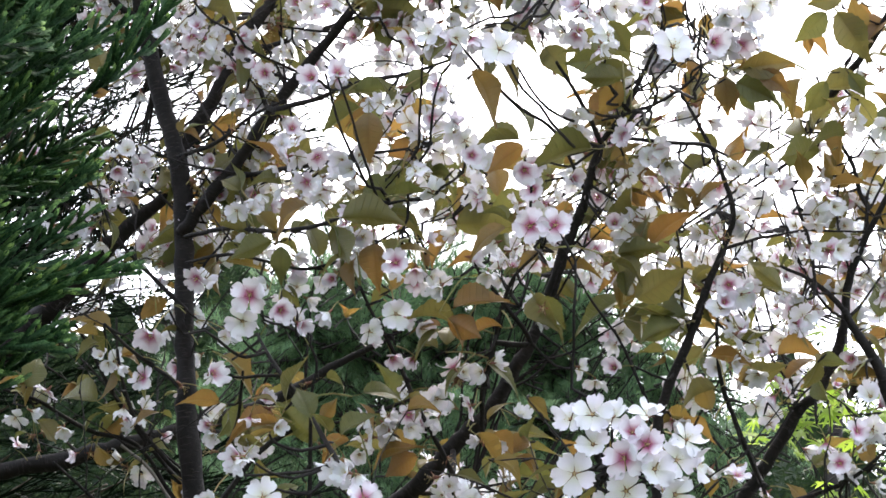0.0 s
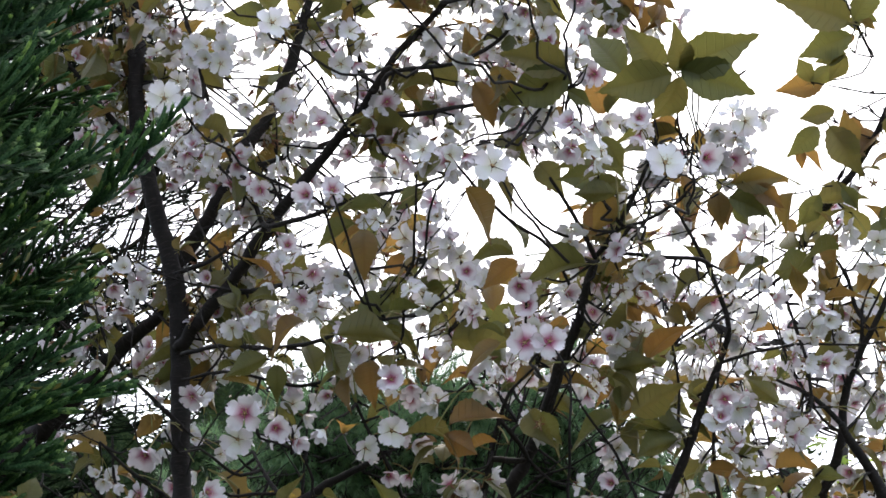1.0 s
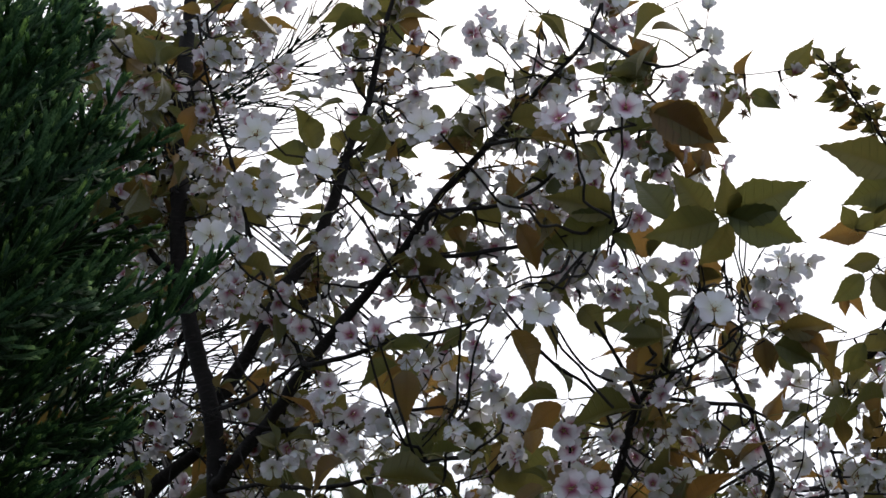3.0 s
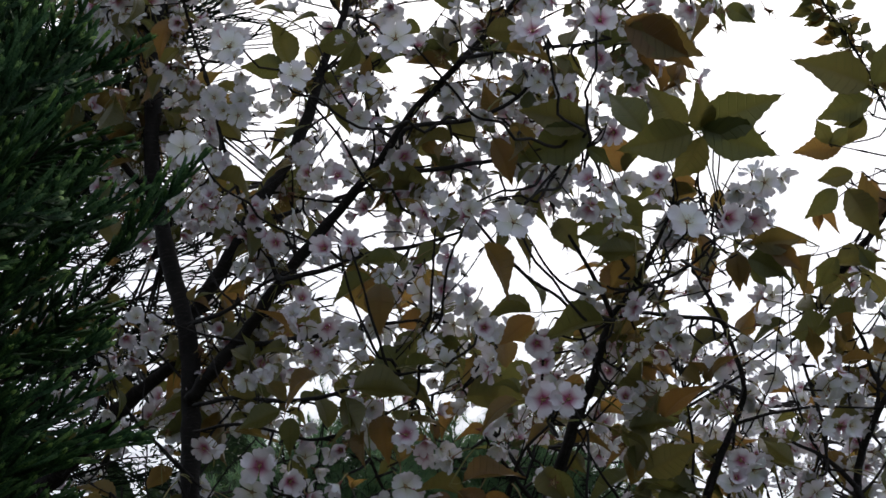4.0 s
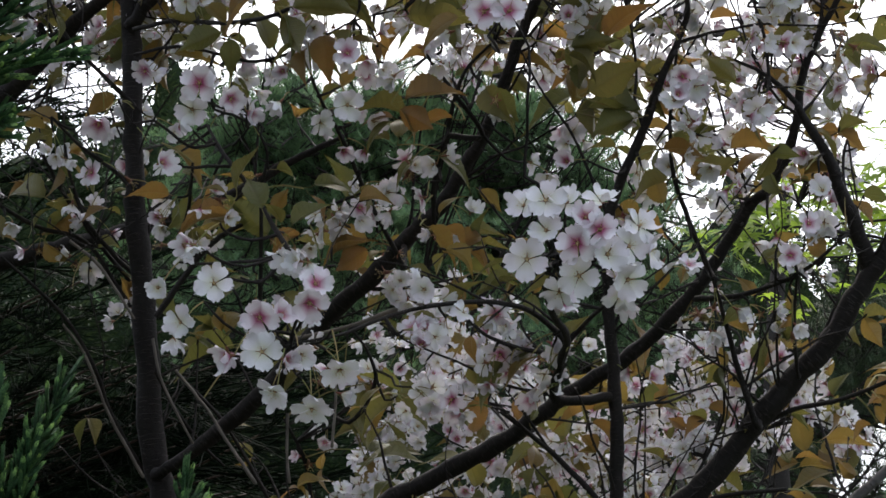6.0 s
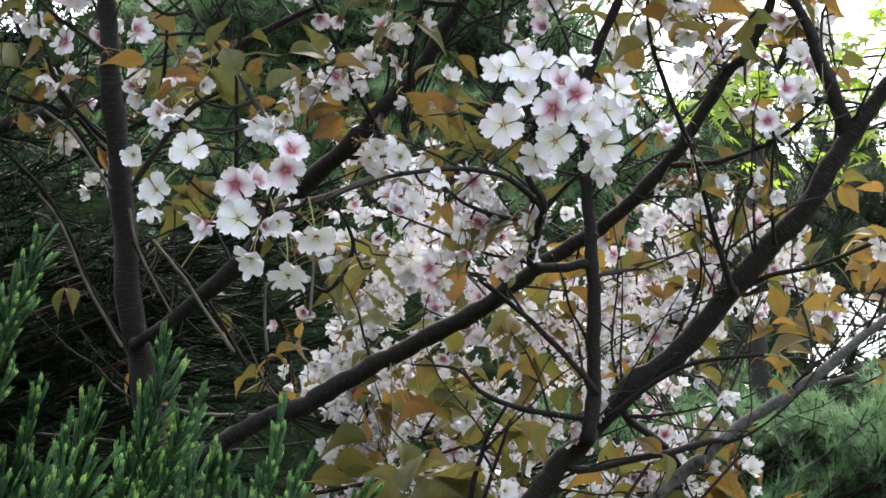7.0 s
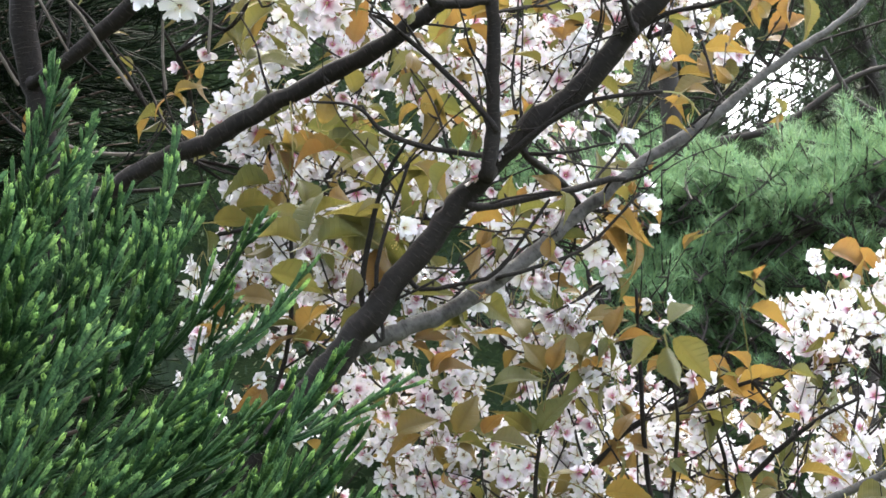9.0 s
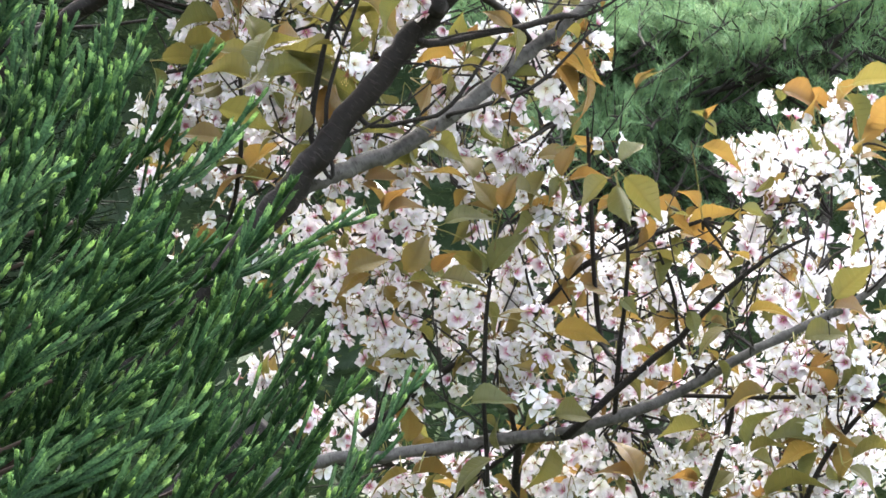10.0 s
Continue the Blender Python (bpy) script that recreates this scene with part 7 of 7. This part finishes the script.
for rows, kind, name in bearing:
    if name == "left_bough" and rows[-1][2] < 2.5:
        continue
    if name not in ("thick_limb", "grey_limb", "low_limb", "dark_limb", "corner_twig"):
        spurs(cherry, rows, 0.067 if rows[-1][2] > 2.78 else 0.055 if rows[-1][2] > 2.6 else 0.09, 0.75, most=7.0 if rows[-1][2] > 2.78 else 4.5)
for rows, kind, name in cherry_behind.pending:
    spurs(cherry_behind, rows, 0.05, 0.35, 0.0)
    whips(cherry_behind, rows, 0.13, 1.4, 2.4)
finish_cherry(cherry)
finish_cherry(cherry_behind)

# ---- cedars ----
RNG.seed(21)
NP.seed(21)
cedar = Tree(thing("cedar_tree", -1.35, 2.0, 0.0, "green cedar with pale new shoot tips beside the cherry", "tree"), CEDAR_BARK)
cedar_behind = Tree(thing("cedar_tree", -1.75, 4.6, 0.0, "dark shaded cedar with sparse hanging fronds", "tree"), CEDAR_BARK)
for t in (cedar, cedar_behind):
    x, y, z = t.ob.location
    trunk(t.ob, [(x, y, 0), (x + 0.02, y, 1.5), (x, y + 0.03, 3.2), (x, y, 5.2)], [0.13, 0.11, 0.08, 0.02], CEDAR_BARK)
boughs(cedar, [(-0.279, 1.62, 2.742), (-0.326, 1.593, 2.768), (-0.285, 1.655, 2.687), (-0.317, 1.509, 2.623), (-0.28, 1.72, 2.68), (-0.298, 1.646, 2.601), (-0.333, 1.503, 2.533), (-0.303, 1.806, 2.624), (-0.326, 1.621, 2.533), (-0.299, 1.92, 2.626), (-0.328, 1.79, 2.539), (-0.364, 1.639, 2.485), (-0.293, 2.08, 2.528), (-0.337, 1.909, 2.522), (-0.377, 1.759, 2.469), (-0.256, 2.039, 2.626), (-0.341, 1.92, 2.497), (-0.292, 2.078, 2.531), (-0.371, 1.883, 2.443), (-0.371, 1.998, 2.434), (-0.387, 2.02, 2.373), (-0.406, 1.983, 2.321), (-0.411, 1.777, 2.412), (-0.299, 2.042, 2.065), (-0.305, 2.055, 2.01), (-0.265, 2.075, 1.945), (-0.249, 2.137, 1.904), (-0.245, 1.742, 1.822), (-0.203, 1.755, 1.781), (-0.183, 1.903, 1.826)])
boughs(cedar, [(-0.138, 1.814, 1.777), (-0.105, 1.992, 1.932), (-0.123, 1.949, 1.885), (-0.054, 2.103, 1.894), (-0.02, 2.112, 1.855), (-0.12, 1.817, 1.77), (-0.128, 1.775, 1.703), (-0.065, 1.963, 1.826), (0.029, 2.118, 1.821), (-0.014, 2.023, 1.78), (0.088, 2.179, 1.74), (0.035, 2.034, 1.699), (-0.051, 1.835, 1.663), (-0.091, 1.786, 1.622), (0.106, 2.187, 1.67), (0.025, 2.042, 1.617), (-0.034, 1.891, 1.592), (0.152, 2.191, 1.576), (0.057, 2.045, 1.552), (-0.019, 1.895, 1.532), (-0.077, 1.792, 1.542), (0.19, 2.24, 1.484), (0.091, 2.096, 1.497), (0.015, 1.946, 1.48), (-0.056, 1.844, 1.474), (-0.11, 1.74, 1.506), (0.148, 2.142, 1.421), (0.05, 1.994, 1.421), (-0.02, 1.894, 1.413), (-0.095, 1.791, 1.426)])
boughs(cedar, [(-0.136, 1.735, 1.57), (-0.137, 1.73, 1.642), (-0.354, 2.012, 2.408), (-0.364, 2.031, 2.358), (-0.376, 2.043, 2.325), (-0.322, 2.007, 2.557), (-0.308, 1.924, 2.615), (-0.306, 1.989, 2.6), (-0.321, 2.057, 2.445), (-0.332, 2.074, 2.4), (-0.344, 2.091, 2.355), (-0.366, 2.101, 2.32), (-0.306, 1.721, 2.765), (-0.295, 1.762, 2.704), (-0.323, 1.778, 2.668), (-0.344, 1.737, 2.729), (-0.403, 1.679, 2.798), (-0.333, 1.696, 2.795), (-0.389, 1.768, 2.662), (-0.436, 1.723, 2.72), (-0.34, 1.793, 2.637), (-0.338, 1.745, 2.811), (-0.327, 1.777, 2.765), (-0.334, 1.807, 2.715), (-0.344, 1.829, 2.674), (-0.372, 1.728, 2.827)])
boughs(cedar, [(0.017, 2.046, 1.671), (-0.014, 1.999, 1.621), (0.032, 2.051, 1.574), (-0.033, 1.944, 1.685), (0.053, 2.101, 1.530), (0.084, 2.147, 1.655), (-0.057, 1.938, 1.730), (0.103, 2.149, 1.462)])
boughs(cedar_behind, [(-0.323, 3.876, 2.591), (-0.16, 3.811, 2.489), (-0.034, 3.822, 2.461), (-0.101, 3.94, 2.392), (-0.245, 3.84, 2.35), (-0.421, 4.005, 2.461), (-0.544, 3.838, 2.633), (-0.622, 3.948, 2.577), (-0.361, 3.95, 2.267), (-0.206, 4.06, 2.286), (-0.584, 4.009, 2.343), (-0.011, 3.782, 2.608), (-0.507, 4.069, 2.575), (-0.247, 4.207, 2.541), (-0.339, 4.195, 2.561), (-0.432, 4.225, 2.385), (-0.548, 3.762, 2.852), (-0.672, 3.765, 2.789), (-0.472, 3.816, 2.733), (-0.387, 3.911, 2.794), (-0.775, 3.805, 2.918), (-0.643, 3.918, 2.969), (-0.569, 3.191, 3.16), (-0.508, 3.314, 3.156), (-0.643, 3.195, 3.12), (-0.449, 3.346, 3.337), (-0.595, 3.149, 3.235), (-0.548, 3.342, 3.082), (-0.682, 3.262, 2.954), (-0.424, 3.283, 3.464)])
boughs(cedar_behind, [(-0.382, 3.311, 3.623), (-0.337, 3.26, 3.894), (-0.413, 3.242, 3.728), (-0.657, 3.198, 3.11), (-0.391, 3.275, 3.865), (-0.457, 3.219, 3.36), (-0.41, 3.336, 3.366), (-0.359, 3.44, 3.396), (-0.548, 3.524, 3.404), (-0.43, 3.298, 3.212), (-0.35, 3.387, 3.278), (-0.308, 3.504, 3.277), (-0.623, 3.547, 3.333), (-0.24, 3.246, 3.353), (-0.368, 3.292, 3.457), (-0.506, 3.506, 3.221), (-0.604, 3.62, 3.181), (-0.635, 3.366, 2.987), (-0.473, 3.475, 3.053), (-0.729, 3.562, 3.003), (-0.683, 3.057, 3.755), (-0.619, 3.137, 3.836), (-0.573, 3.25, 3.863), (-0.5, 3.329, 3.942), (-0.394, 3.085, 3.785), (-0.611, 3.208, 3.733), (-0.521, 3.298, 3.805), (-0.448, 3.406, 3.837), (-0.365, 3.121, 3.737), (-0.572, 3.269, 3.649)])
boughs(cedar_behind, [(-0.47, 3.371, 3.7)])
# the deeper boughs of both cedars
for k in range(16):
    bough(cedar_behind, (-0.606 + RNG.uniform(-0.14, 0.11), 3.068 + RNG.uniform(-0.1, 0.25), 3.660 + RNG.uniform(-0.2, 0.2)), 0.009, 0.08, 8)
for k in range(26):
    z = RNG.uniform(1.2, 1.75)
    bough(cedar, (-0.2 + 0.2 * (RNG.random() - 0.5), RNG.uniform(2.15, 2.5), z), 0.011, 0.1, 9)
for k in range(9):
    bough(cedar, (RNG.uniform(-0.62, -0.42), RNG.uniform(1.9, 2.3), RNG.uniform(2.85, 3.4)), 0.011, 0.15, 7)
for k in range(18):
    z = RNG.uniform(0.7, 4.6)
    a, d = RNG.uniform(0.5, 1.3) * math.pi, 1.15 - 0.17 * z
    bough(cedar, (-1.35 + d * math.cos(a), 2.0 + d * math.sin(a), z), 0.011, 0.05, 5)
for k in range(22):
    z = RNG.uniform(1.6, 4.9)
    a, d = RNG.uniform(0.0, 2 * math.pi) if z > 3.6 else RNG.uniform(0.1, 1.0) * math.pi, RNG.uniform(0.5, 1.5) * (1.25 - 0.17 * z)
    bough(cedar_behind, (-1.75 + d * math.cos(a), 4.6 + d * math.sin(a), z), 0.009, 0.05, 8)
for k in range(110):
    z = RNG.uniform(0.8, 3.0) if k < 75 else RNG.uniform(2.9, 4.6)
    reach = 1.6 if z < 2.7 else 1.1 if z < 3.4 else 0.9
    a = RNG.uniform(-1.3, 0.2)
    d = reach * RNG.uniform(0.75, 1.1)
    bough(cedar_behind, (-1.75 + d * math.cos(a), 4.6 + d * math.sin(a), z), 0.009, 0.1, 8)
for k in range(44):
    bough(cedar_behind, (RNG.uniform(-0.75, -0.2), RNG.uniform(3.85, 4.5), RNG.uniform(1.75, 2.75)), 0.008, 0.1, 9)
for t, mat in ((cedar, CEDAR), (cedar_behind, SHADED_CEDAR)):
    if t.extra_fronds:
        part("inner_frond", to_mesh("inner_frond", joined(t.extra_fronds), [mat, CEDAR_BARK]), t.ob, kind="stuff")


# ---- pines ----
def pine(x, y, label, trunk_path, radii, limbs, pads, seed, needle=PINE):
    r = random.Random(seed)
    ob = thing("pine_tree", x, y, 0.0, label, "tree")
    trunk(ob, trunk_path, radii, PINE_BARK)
    for path, rr in limbs:
        trunk(ob, path, rr, PINE_BARK, "limb")
    rest, made = [], 0
    for cx, cy, cz, rx, rz, n in pads:
        for k in range(n):
            o = np.array((r.gauss(0, 0.5) * rx, r.gauss(0, 0.5) * rx, r.gauss(0, 0.45) * rz))
            a = r.uniform(0, 6.28)
            xd = unit((math.cos(a), math.sin(a), r.uniform(0.0, 0.6)))
            z = unit(np.array((0, 0, 1)) - 0.5 * xd)
            yv = unit(np.cross(z, xd))
            m = basis(xd, yv, np.cross(xd, yv), np.array((cx, cy, cz)) + o - xd * 0.25, r.uniform(0.75, 1.1))
            j = r.randrange(4)
            if made < 300:
                made += 1
                part("needle_pad", PAD_MESHES[needle.name][j], ob, m)
            else:
                rest.append((PAD_SHAPES[j], m))
    if rest:
        part("inner_needle", to_mesh("inner_needle", joined(rest), [needle, PINE_BARK], False), ob, kind="stuff")


pine(2.5, 12.1, "tall green pine behind the cherry crown",
     [(2.374, 12.227, -0.05), (2.319, 12.061, 1.908), (1.498, 11.779, 4.027), (0.333, 11.574, 5.488)], [0.16, 0.13, 0.09, 0.03],
     [([(0.81, 11.574, 4.211), (1.128, 11.367, 4.765), (1.432, 11.267, 5.034)], [0.06, 0.04, 0.015]), ([(0.621, 11.57, 4.493), (-0.369, 11.37, 4.854), (-1.368, 11.276, 5.113)], [0.05, 0.035, 0.012])],
     [(-0.57, 11.189, 5.781, 0.45, 0.2, 50), (0.13, 11.187, 5.831, 0.5, 0.2, 55), (0.73, 11.182, 5.743, 0.4, 0.2, 40), (-0.569, 11.181, 5.465, 0.45, 0.25, 60), (0.031, 11.18, 5.513, 0.5, 0.25, 70), (0.632, 11.276, 5.476, 0.4, 0.3, 50), (1.232, 11.27, 5.302, 0.4, 0.3, 40), (-0.67, 11.185, 5.598, 0.55, 0.35, 68), (-1.068, 11.277, 5.202, 0.45, 0.35, 44), (-0.268, 11.177, 5.289, 0.5, 0.4, 57), (0.331, 11.182, 5.65, 0.4, 0.4, 44),
      (0.982, 11.271, 5.3, 0.45, 0.4, 51), (1.43, 11.366, 4.948, 0.45, 0.4, 44), (0.23, 11.269, 4.851, 0.7, 0.4, 61), (-0.572, 11.271, 4.668, 0.6, 0.4, 51), (0.822, 11.27, 4.483, 0.7, 0.4, 61)], 4)
pine(2.3, 9.4, "spreading pine with bright needle clusters and dark crooked limbs",
     [(1.897, 9.724, -0.05), (1.842, 9.557, 1.83), (1.782, 9.306, 3.089), (1.766, 9.281, 3.944), (1.926, 9.379, 5.047)], [0.14, 0.12, 0.055, 0.042, 0.025],
     [([(3.4, 8.6, 3.1), (2.67, 8.33, 2.91), (2.32, 8.26, 2.74), (2.05, 8.34, 2.64), (1.85, 8.5, 2.6)], [0.036, 0.027, 0.022, 0.016, 0.006]),
      ([(1.786, 9.302, 3.184), (2.189, 9.003, 3.22), (2.598, 8.896, 3.454), (3.198, 8.798, 3.497)], [0.022, 0.017, 0.012, 0.005]),
      ([(1.798, 9.293, 3.47), (1.508, 9.087, 3.654), (1.112, 8.985, 3.699)], [0.03, 0.02, 0.006]),
      ([(2.879, 8.62, 2.905), (2.736, 8.61, 3.109), (2.443, 8.602, 3.254), (2.304, 8.593, 3.493)], [0.03, 0.022, 0.015, 0.005]),
      ([(2.599, 8.519, 2.865), (2.484, 8.612, 3.014), (2.188, 8.706, 3.115)], [0.022, 0.015, 0.005]),
      ([(2.375, 8.523, 2.732), (2.267, 8.633, 2.482), (2.013, 8.737, 2.342)], [0.02, 0.014, 0.005])],
     [(1.826, 8.767, 2.783, 0.4, 0.12, 75), (1.628, 8.813, 2.843, 0.28, 0.12, 34), (2.073, 8.772, 2.704, 0.3, 0.12, 44), (1.767, 8.827, 2.514, 0.32, 0.16, 60), (1.961, 8.887, 2.318, 0.32, 0.16, 44),
      (2.431, 8.715, 2.95, 0.3, 0.12, 22), (2.68, 9.014, 3.036, 0.4, 0.1, 14), (1.182, 9.602, 3.102, 0.5, 0.4, 40), (2.564, 8.936, 2.489, 0.4, 0.2, 34), (1.461, 9.229, 2.414, 0.4, 0.3, 40), (1.73, 8.64, 2.36, 0.3, 0.16, 80), (1.5, 8.89, 2.35, 0.3, 0.2, 60), (1.95, 8.7, 2.2, 0.3, 0.2, 60), (1.95, 8.7, 2.45, 0.3, 0.12, 50), (1.3, 9.0, 2.3, 0.3, 0.25, 30), (2.32, 8.3, 2.8, 0.25, 0.06, 18), (2.6, 8.35, 2.9, 0.25, 0.07, 18), (2.12, 8.35, 2.66, 0.2, 0.06, 14)], 9)


def crooked(r, count, x0, x1, y, z0, z1):
    """Thin crooked limbs spread over a stretch."""
    rows = []
    for k in range(count):
        p = np.array((r.uniform(x0, x1), y + r.uniform(-0.4, 0.4), r.uniform(z0, z1)))
        d = unit((r.choice((-1, 1)) * r.uniform(0.5, 1), r.uniform(-0.4, 0.4), r.uniform(-0.1, 0.7)))
        path = [tuple(p)]
        for j in range(3):
            d = unit(d + np.array((r.gauss(0, 0.35), r.gauss(0, 0.3), r.gauss(0, 0.3))))
            p = p + d * r.uniform(0.15, 0.35)
            path.append(tuple(p))
        w = r.uniform(0.006, 0.022)
        rows.append((path, [w, w * 0.75, w * 0.5, w * 0.2]))
    return rows


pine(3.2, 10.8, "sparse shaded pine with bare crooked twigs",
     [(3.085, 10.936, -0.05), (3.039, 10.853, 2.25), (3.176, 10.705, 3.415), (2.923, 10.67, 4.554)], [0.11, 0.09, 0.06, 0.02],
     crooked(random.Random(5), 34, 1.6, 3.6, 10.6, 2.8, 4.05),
     [(3.279, 10.702, 3.51, 0.6, 0.3, 24), (2.699, 10.686, 3.893, 0.7, 0.25, 22), (1.994, 10.588, 3.702, 0.5, 0.25, 14), (2.276, 10.602, 3.32, 0.5, 0.2, 12), (2.868, 10.712, 3.177, 0.5, 0.15, 14), (2.675, 10.575, 4.269, 0.4, 0.35, 22), (3.025, 10.569, 4.644, 0.45, 0.3, 18), (2.45, 10.4, 4.2, 0.5, 0.35, 30), (3.2, 10.4, 4.3, 0.4, 0.3, 20), (2.9, 10.4, 3.4, 0.5, 0.3, 26)], 15, SHADED_PINE)


# ---- young maple ----
def maple(x, y):
    ob = thing("maple_tree", x, y, 0.0, "young maple with bright yellow-green leaves", "tree")
    r = random.Random(31)
    trunk(ob, [(x, y, 0), (x - 0.05, y, 1.6), (x - 0.2, y - 0.1, 2.8), (x - 0.8, y - 0.2, 3.3)], [0.05, 0.04, 0.02, 0.006], BARK)
    for cx, cy, cz, rx, n in ((1.067, 5.142, 3.328, 0.16, 42), (1.267, 5.192, 3.330, 0.2, 56), (0.917, 5.144, 3.235, 0.13, 24), (1.167, 5.296, 3.192, 0.2, 30), (1.417, 5.294, 3.240, 0.2, 40), (1.368, 5.29, 3.473, 0.2, 30)):
        trunk(ob, [(x - 0.2, y, 2.8), ((x + cx) / 2, cy, cz - 0.02), (cx, cy, cz)], [0.012, 0.006, 0.002], BARK, "limb")
        for k in range(int(n * 1.35)):
            o = np.array((r.gauss(0, 0.6) * rx, r.gauss(0, 0.6) * rx, r.gauss(0, 0.25) * rx))
            a = r.uniform(0, 6.28)
            xd = unit((math.cos(a), 0.5 * math.sin(a) - 0.2, r.uniform(-0.7, 0.05)))
            z = unit(np.array((r.gauss(0, 0.3), -0.35 + r.gauss(0, 0.3), 1)))
            yv = unit(np.cross(z, xd))
            part("leaf", MAPLE_MESHES[k % 3], ob, basis(xd, yv, np.cross(xd, yv), np.array((cx, cy, cz)) + o, r.uniform(0.065, 0.1)))


maple(2.3, 5.6)


# ---- far wood ----
def wood(name, label, count, place, leaf, seed, n=36):
    """Loose leaf clumps; place(r) gives the middle of each."""
    r = np.random.RandomState(seed)
    c = np.array([place(r) for k in range(count)])
    p = np.repeat(c, n, 0) + r.normal(0, 1, (count * n, 3)) * np.array((0.32, 0.32, 0.22))
    d = r.normal(0, 1, (count * n, 3)) * np.array((1, 1, 0.6))
    d /= np.linalg.norm(d, axis=1)[:, None]
    q = np.cross(d, (0.2, 0.5, 0.84))
    q /= np.linalg.norm(q, axis=1)[:, None]
    v = np.stack([p - d * leaf, p + q * leaf * 0.32, p + d * leaf * 1.2, p - q * leaf * 0.32], 1).reshape(-1, 3)
    k = np.arange(count * n)[:, None] * 4
    f = np.stack([k + [[0, 1, 2]], k + [[0, 2, 3]]], 1).reshape(-1, 3)
    uv = np.repeat(np.stack([np.zeros(count * n), r.uniform(0, 1, count * n)], 1), 4, 0)
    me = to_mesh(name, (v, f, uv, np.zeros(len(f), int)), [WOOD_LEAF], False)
    tagged(new(name, me), label, "wood", kind="stuff")


def treeline(x):
    """Height of the wood at 22 m, with a dip."""
    return -0.3 * math.exp(-((x - 5.6) / 0.5) ** 2) + (10.7 if x < -1.5 else 10.0 if x < 1.2 else 9.3) + 0.45 * math.sin(x * 1.7) + 0.3 * math.sin(x * 4.1 + 1) + 0.15 * math.sin(x * 9.7)


def gaps():
    """Openings in the wood: bearing and height as slopes from the garden, and their half sizes."""
    r = random.Random(8)
    small = [(r.uniform(0.06, 0.3), r.uniform(0.05, 0.3), r.uniform(0.0015, 0.004), r.uniform(0.0015, 0.0035)) for k in range(26)]
    return np.array([(0.244, 0.208, 0.015, 0.016), (0.226, 0.192, 0.01, 0.009), (0.262, 0.214, 0.01, 0.008), (0.155, 0.335, 0.013, 0.011)] + small)


GAPS = gaps()


def in_gap(x, y, z, edge=0.0):
    """Whether a point of the wood lies within an opening widened by edge."""
    u, v = x / y, (z - 1.55) / y
    return bool(((((u - GAPS[:, 0]) / (GAPS[:, 2] + edge)) ** 2 + ((v - GAPS[:, 1]) / (GAPS[:, 3] + edge)) ** 2) < 1).any())


def wood_mass():
    """The closed, knobbly mass of foliage deep in the wood."""
    n, h = 320, 110
    v = []
    for j in range(h):
        for i in range(n):
            x = -14 + 32 * i / (n - 1)
            z = (treeline(x) * 1.16 - 0.7) * j / (h - 1)
            k = noise.noise(Vector((x * 1.3, z * 1.3, 3.1))) * 1.1 + noise.noise(Vector((x * 4, z * 4, 9.0))) * 0.4
            v.append((x, 25.5 + k + 1.2 * (j / h) ** 2, z + 0.25 * k))
    a = np.array([j * n + i for j in range(h - 1) for i in range(n - 1)])
    f = np.concatenate([np.stack([a, a + 1, a + n + 1], 1), np.stack([a, a + n + 1, a + n], 1)])
    v = np.array(v)
    f = f[[not in_gap(*v[t].mean(0)) for t in f]]
    # the darkest leaf tone all over stands in for shade deep in the wood
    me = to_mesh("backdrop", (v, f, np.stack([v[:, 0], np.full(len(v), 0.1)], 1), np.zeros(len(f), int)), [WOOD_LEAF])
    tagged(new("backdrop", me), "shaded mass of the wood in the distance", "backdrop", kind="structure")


wood_mass()


def ahead(r):
    x, y = r.uniform(-10, 12), r.uniform(16, 25)
    z = (treeline(x * 25 / y) * (y / 22) - 0.45) * r.uniform(0, 1) ** 0.45
    return ahead(r) if in_gap(x, y, z, 0.012) else (x, y, z)


# unseen ring of leaf clumps, added to hold back low skylight on the fronts
def behind(r):
    a = r.uniform(0.72, 2.04) * math.pi
    rad = r.uniform(6.5, 9)
    return rad * math.cos(a), rad * math.sin(a), (3.4 if a < 1.15 * math.pi else 2.7) * r.uniform(0, 1) ** 0.8


wood("far_wood", "distant dark green wood beyond the garden", 3600, ahead, 0.045, 77)
wood("far_wood", "unseen ring of wood, added to block skylight from behind the path", 1300, behind, 0.24, 78, 24)


def low(r):
    x, y = r.uniform(-5, 6), r.uniform(5.5, 12)
    return x, y, 1.25 * r.uniform(0, 1)


wood("undergrowth", "dark leafy undergrowth on the ground beneath the trees", 1000, low, 0.055, 79)
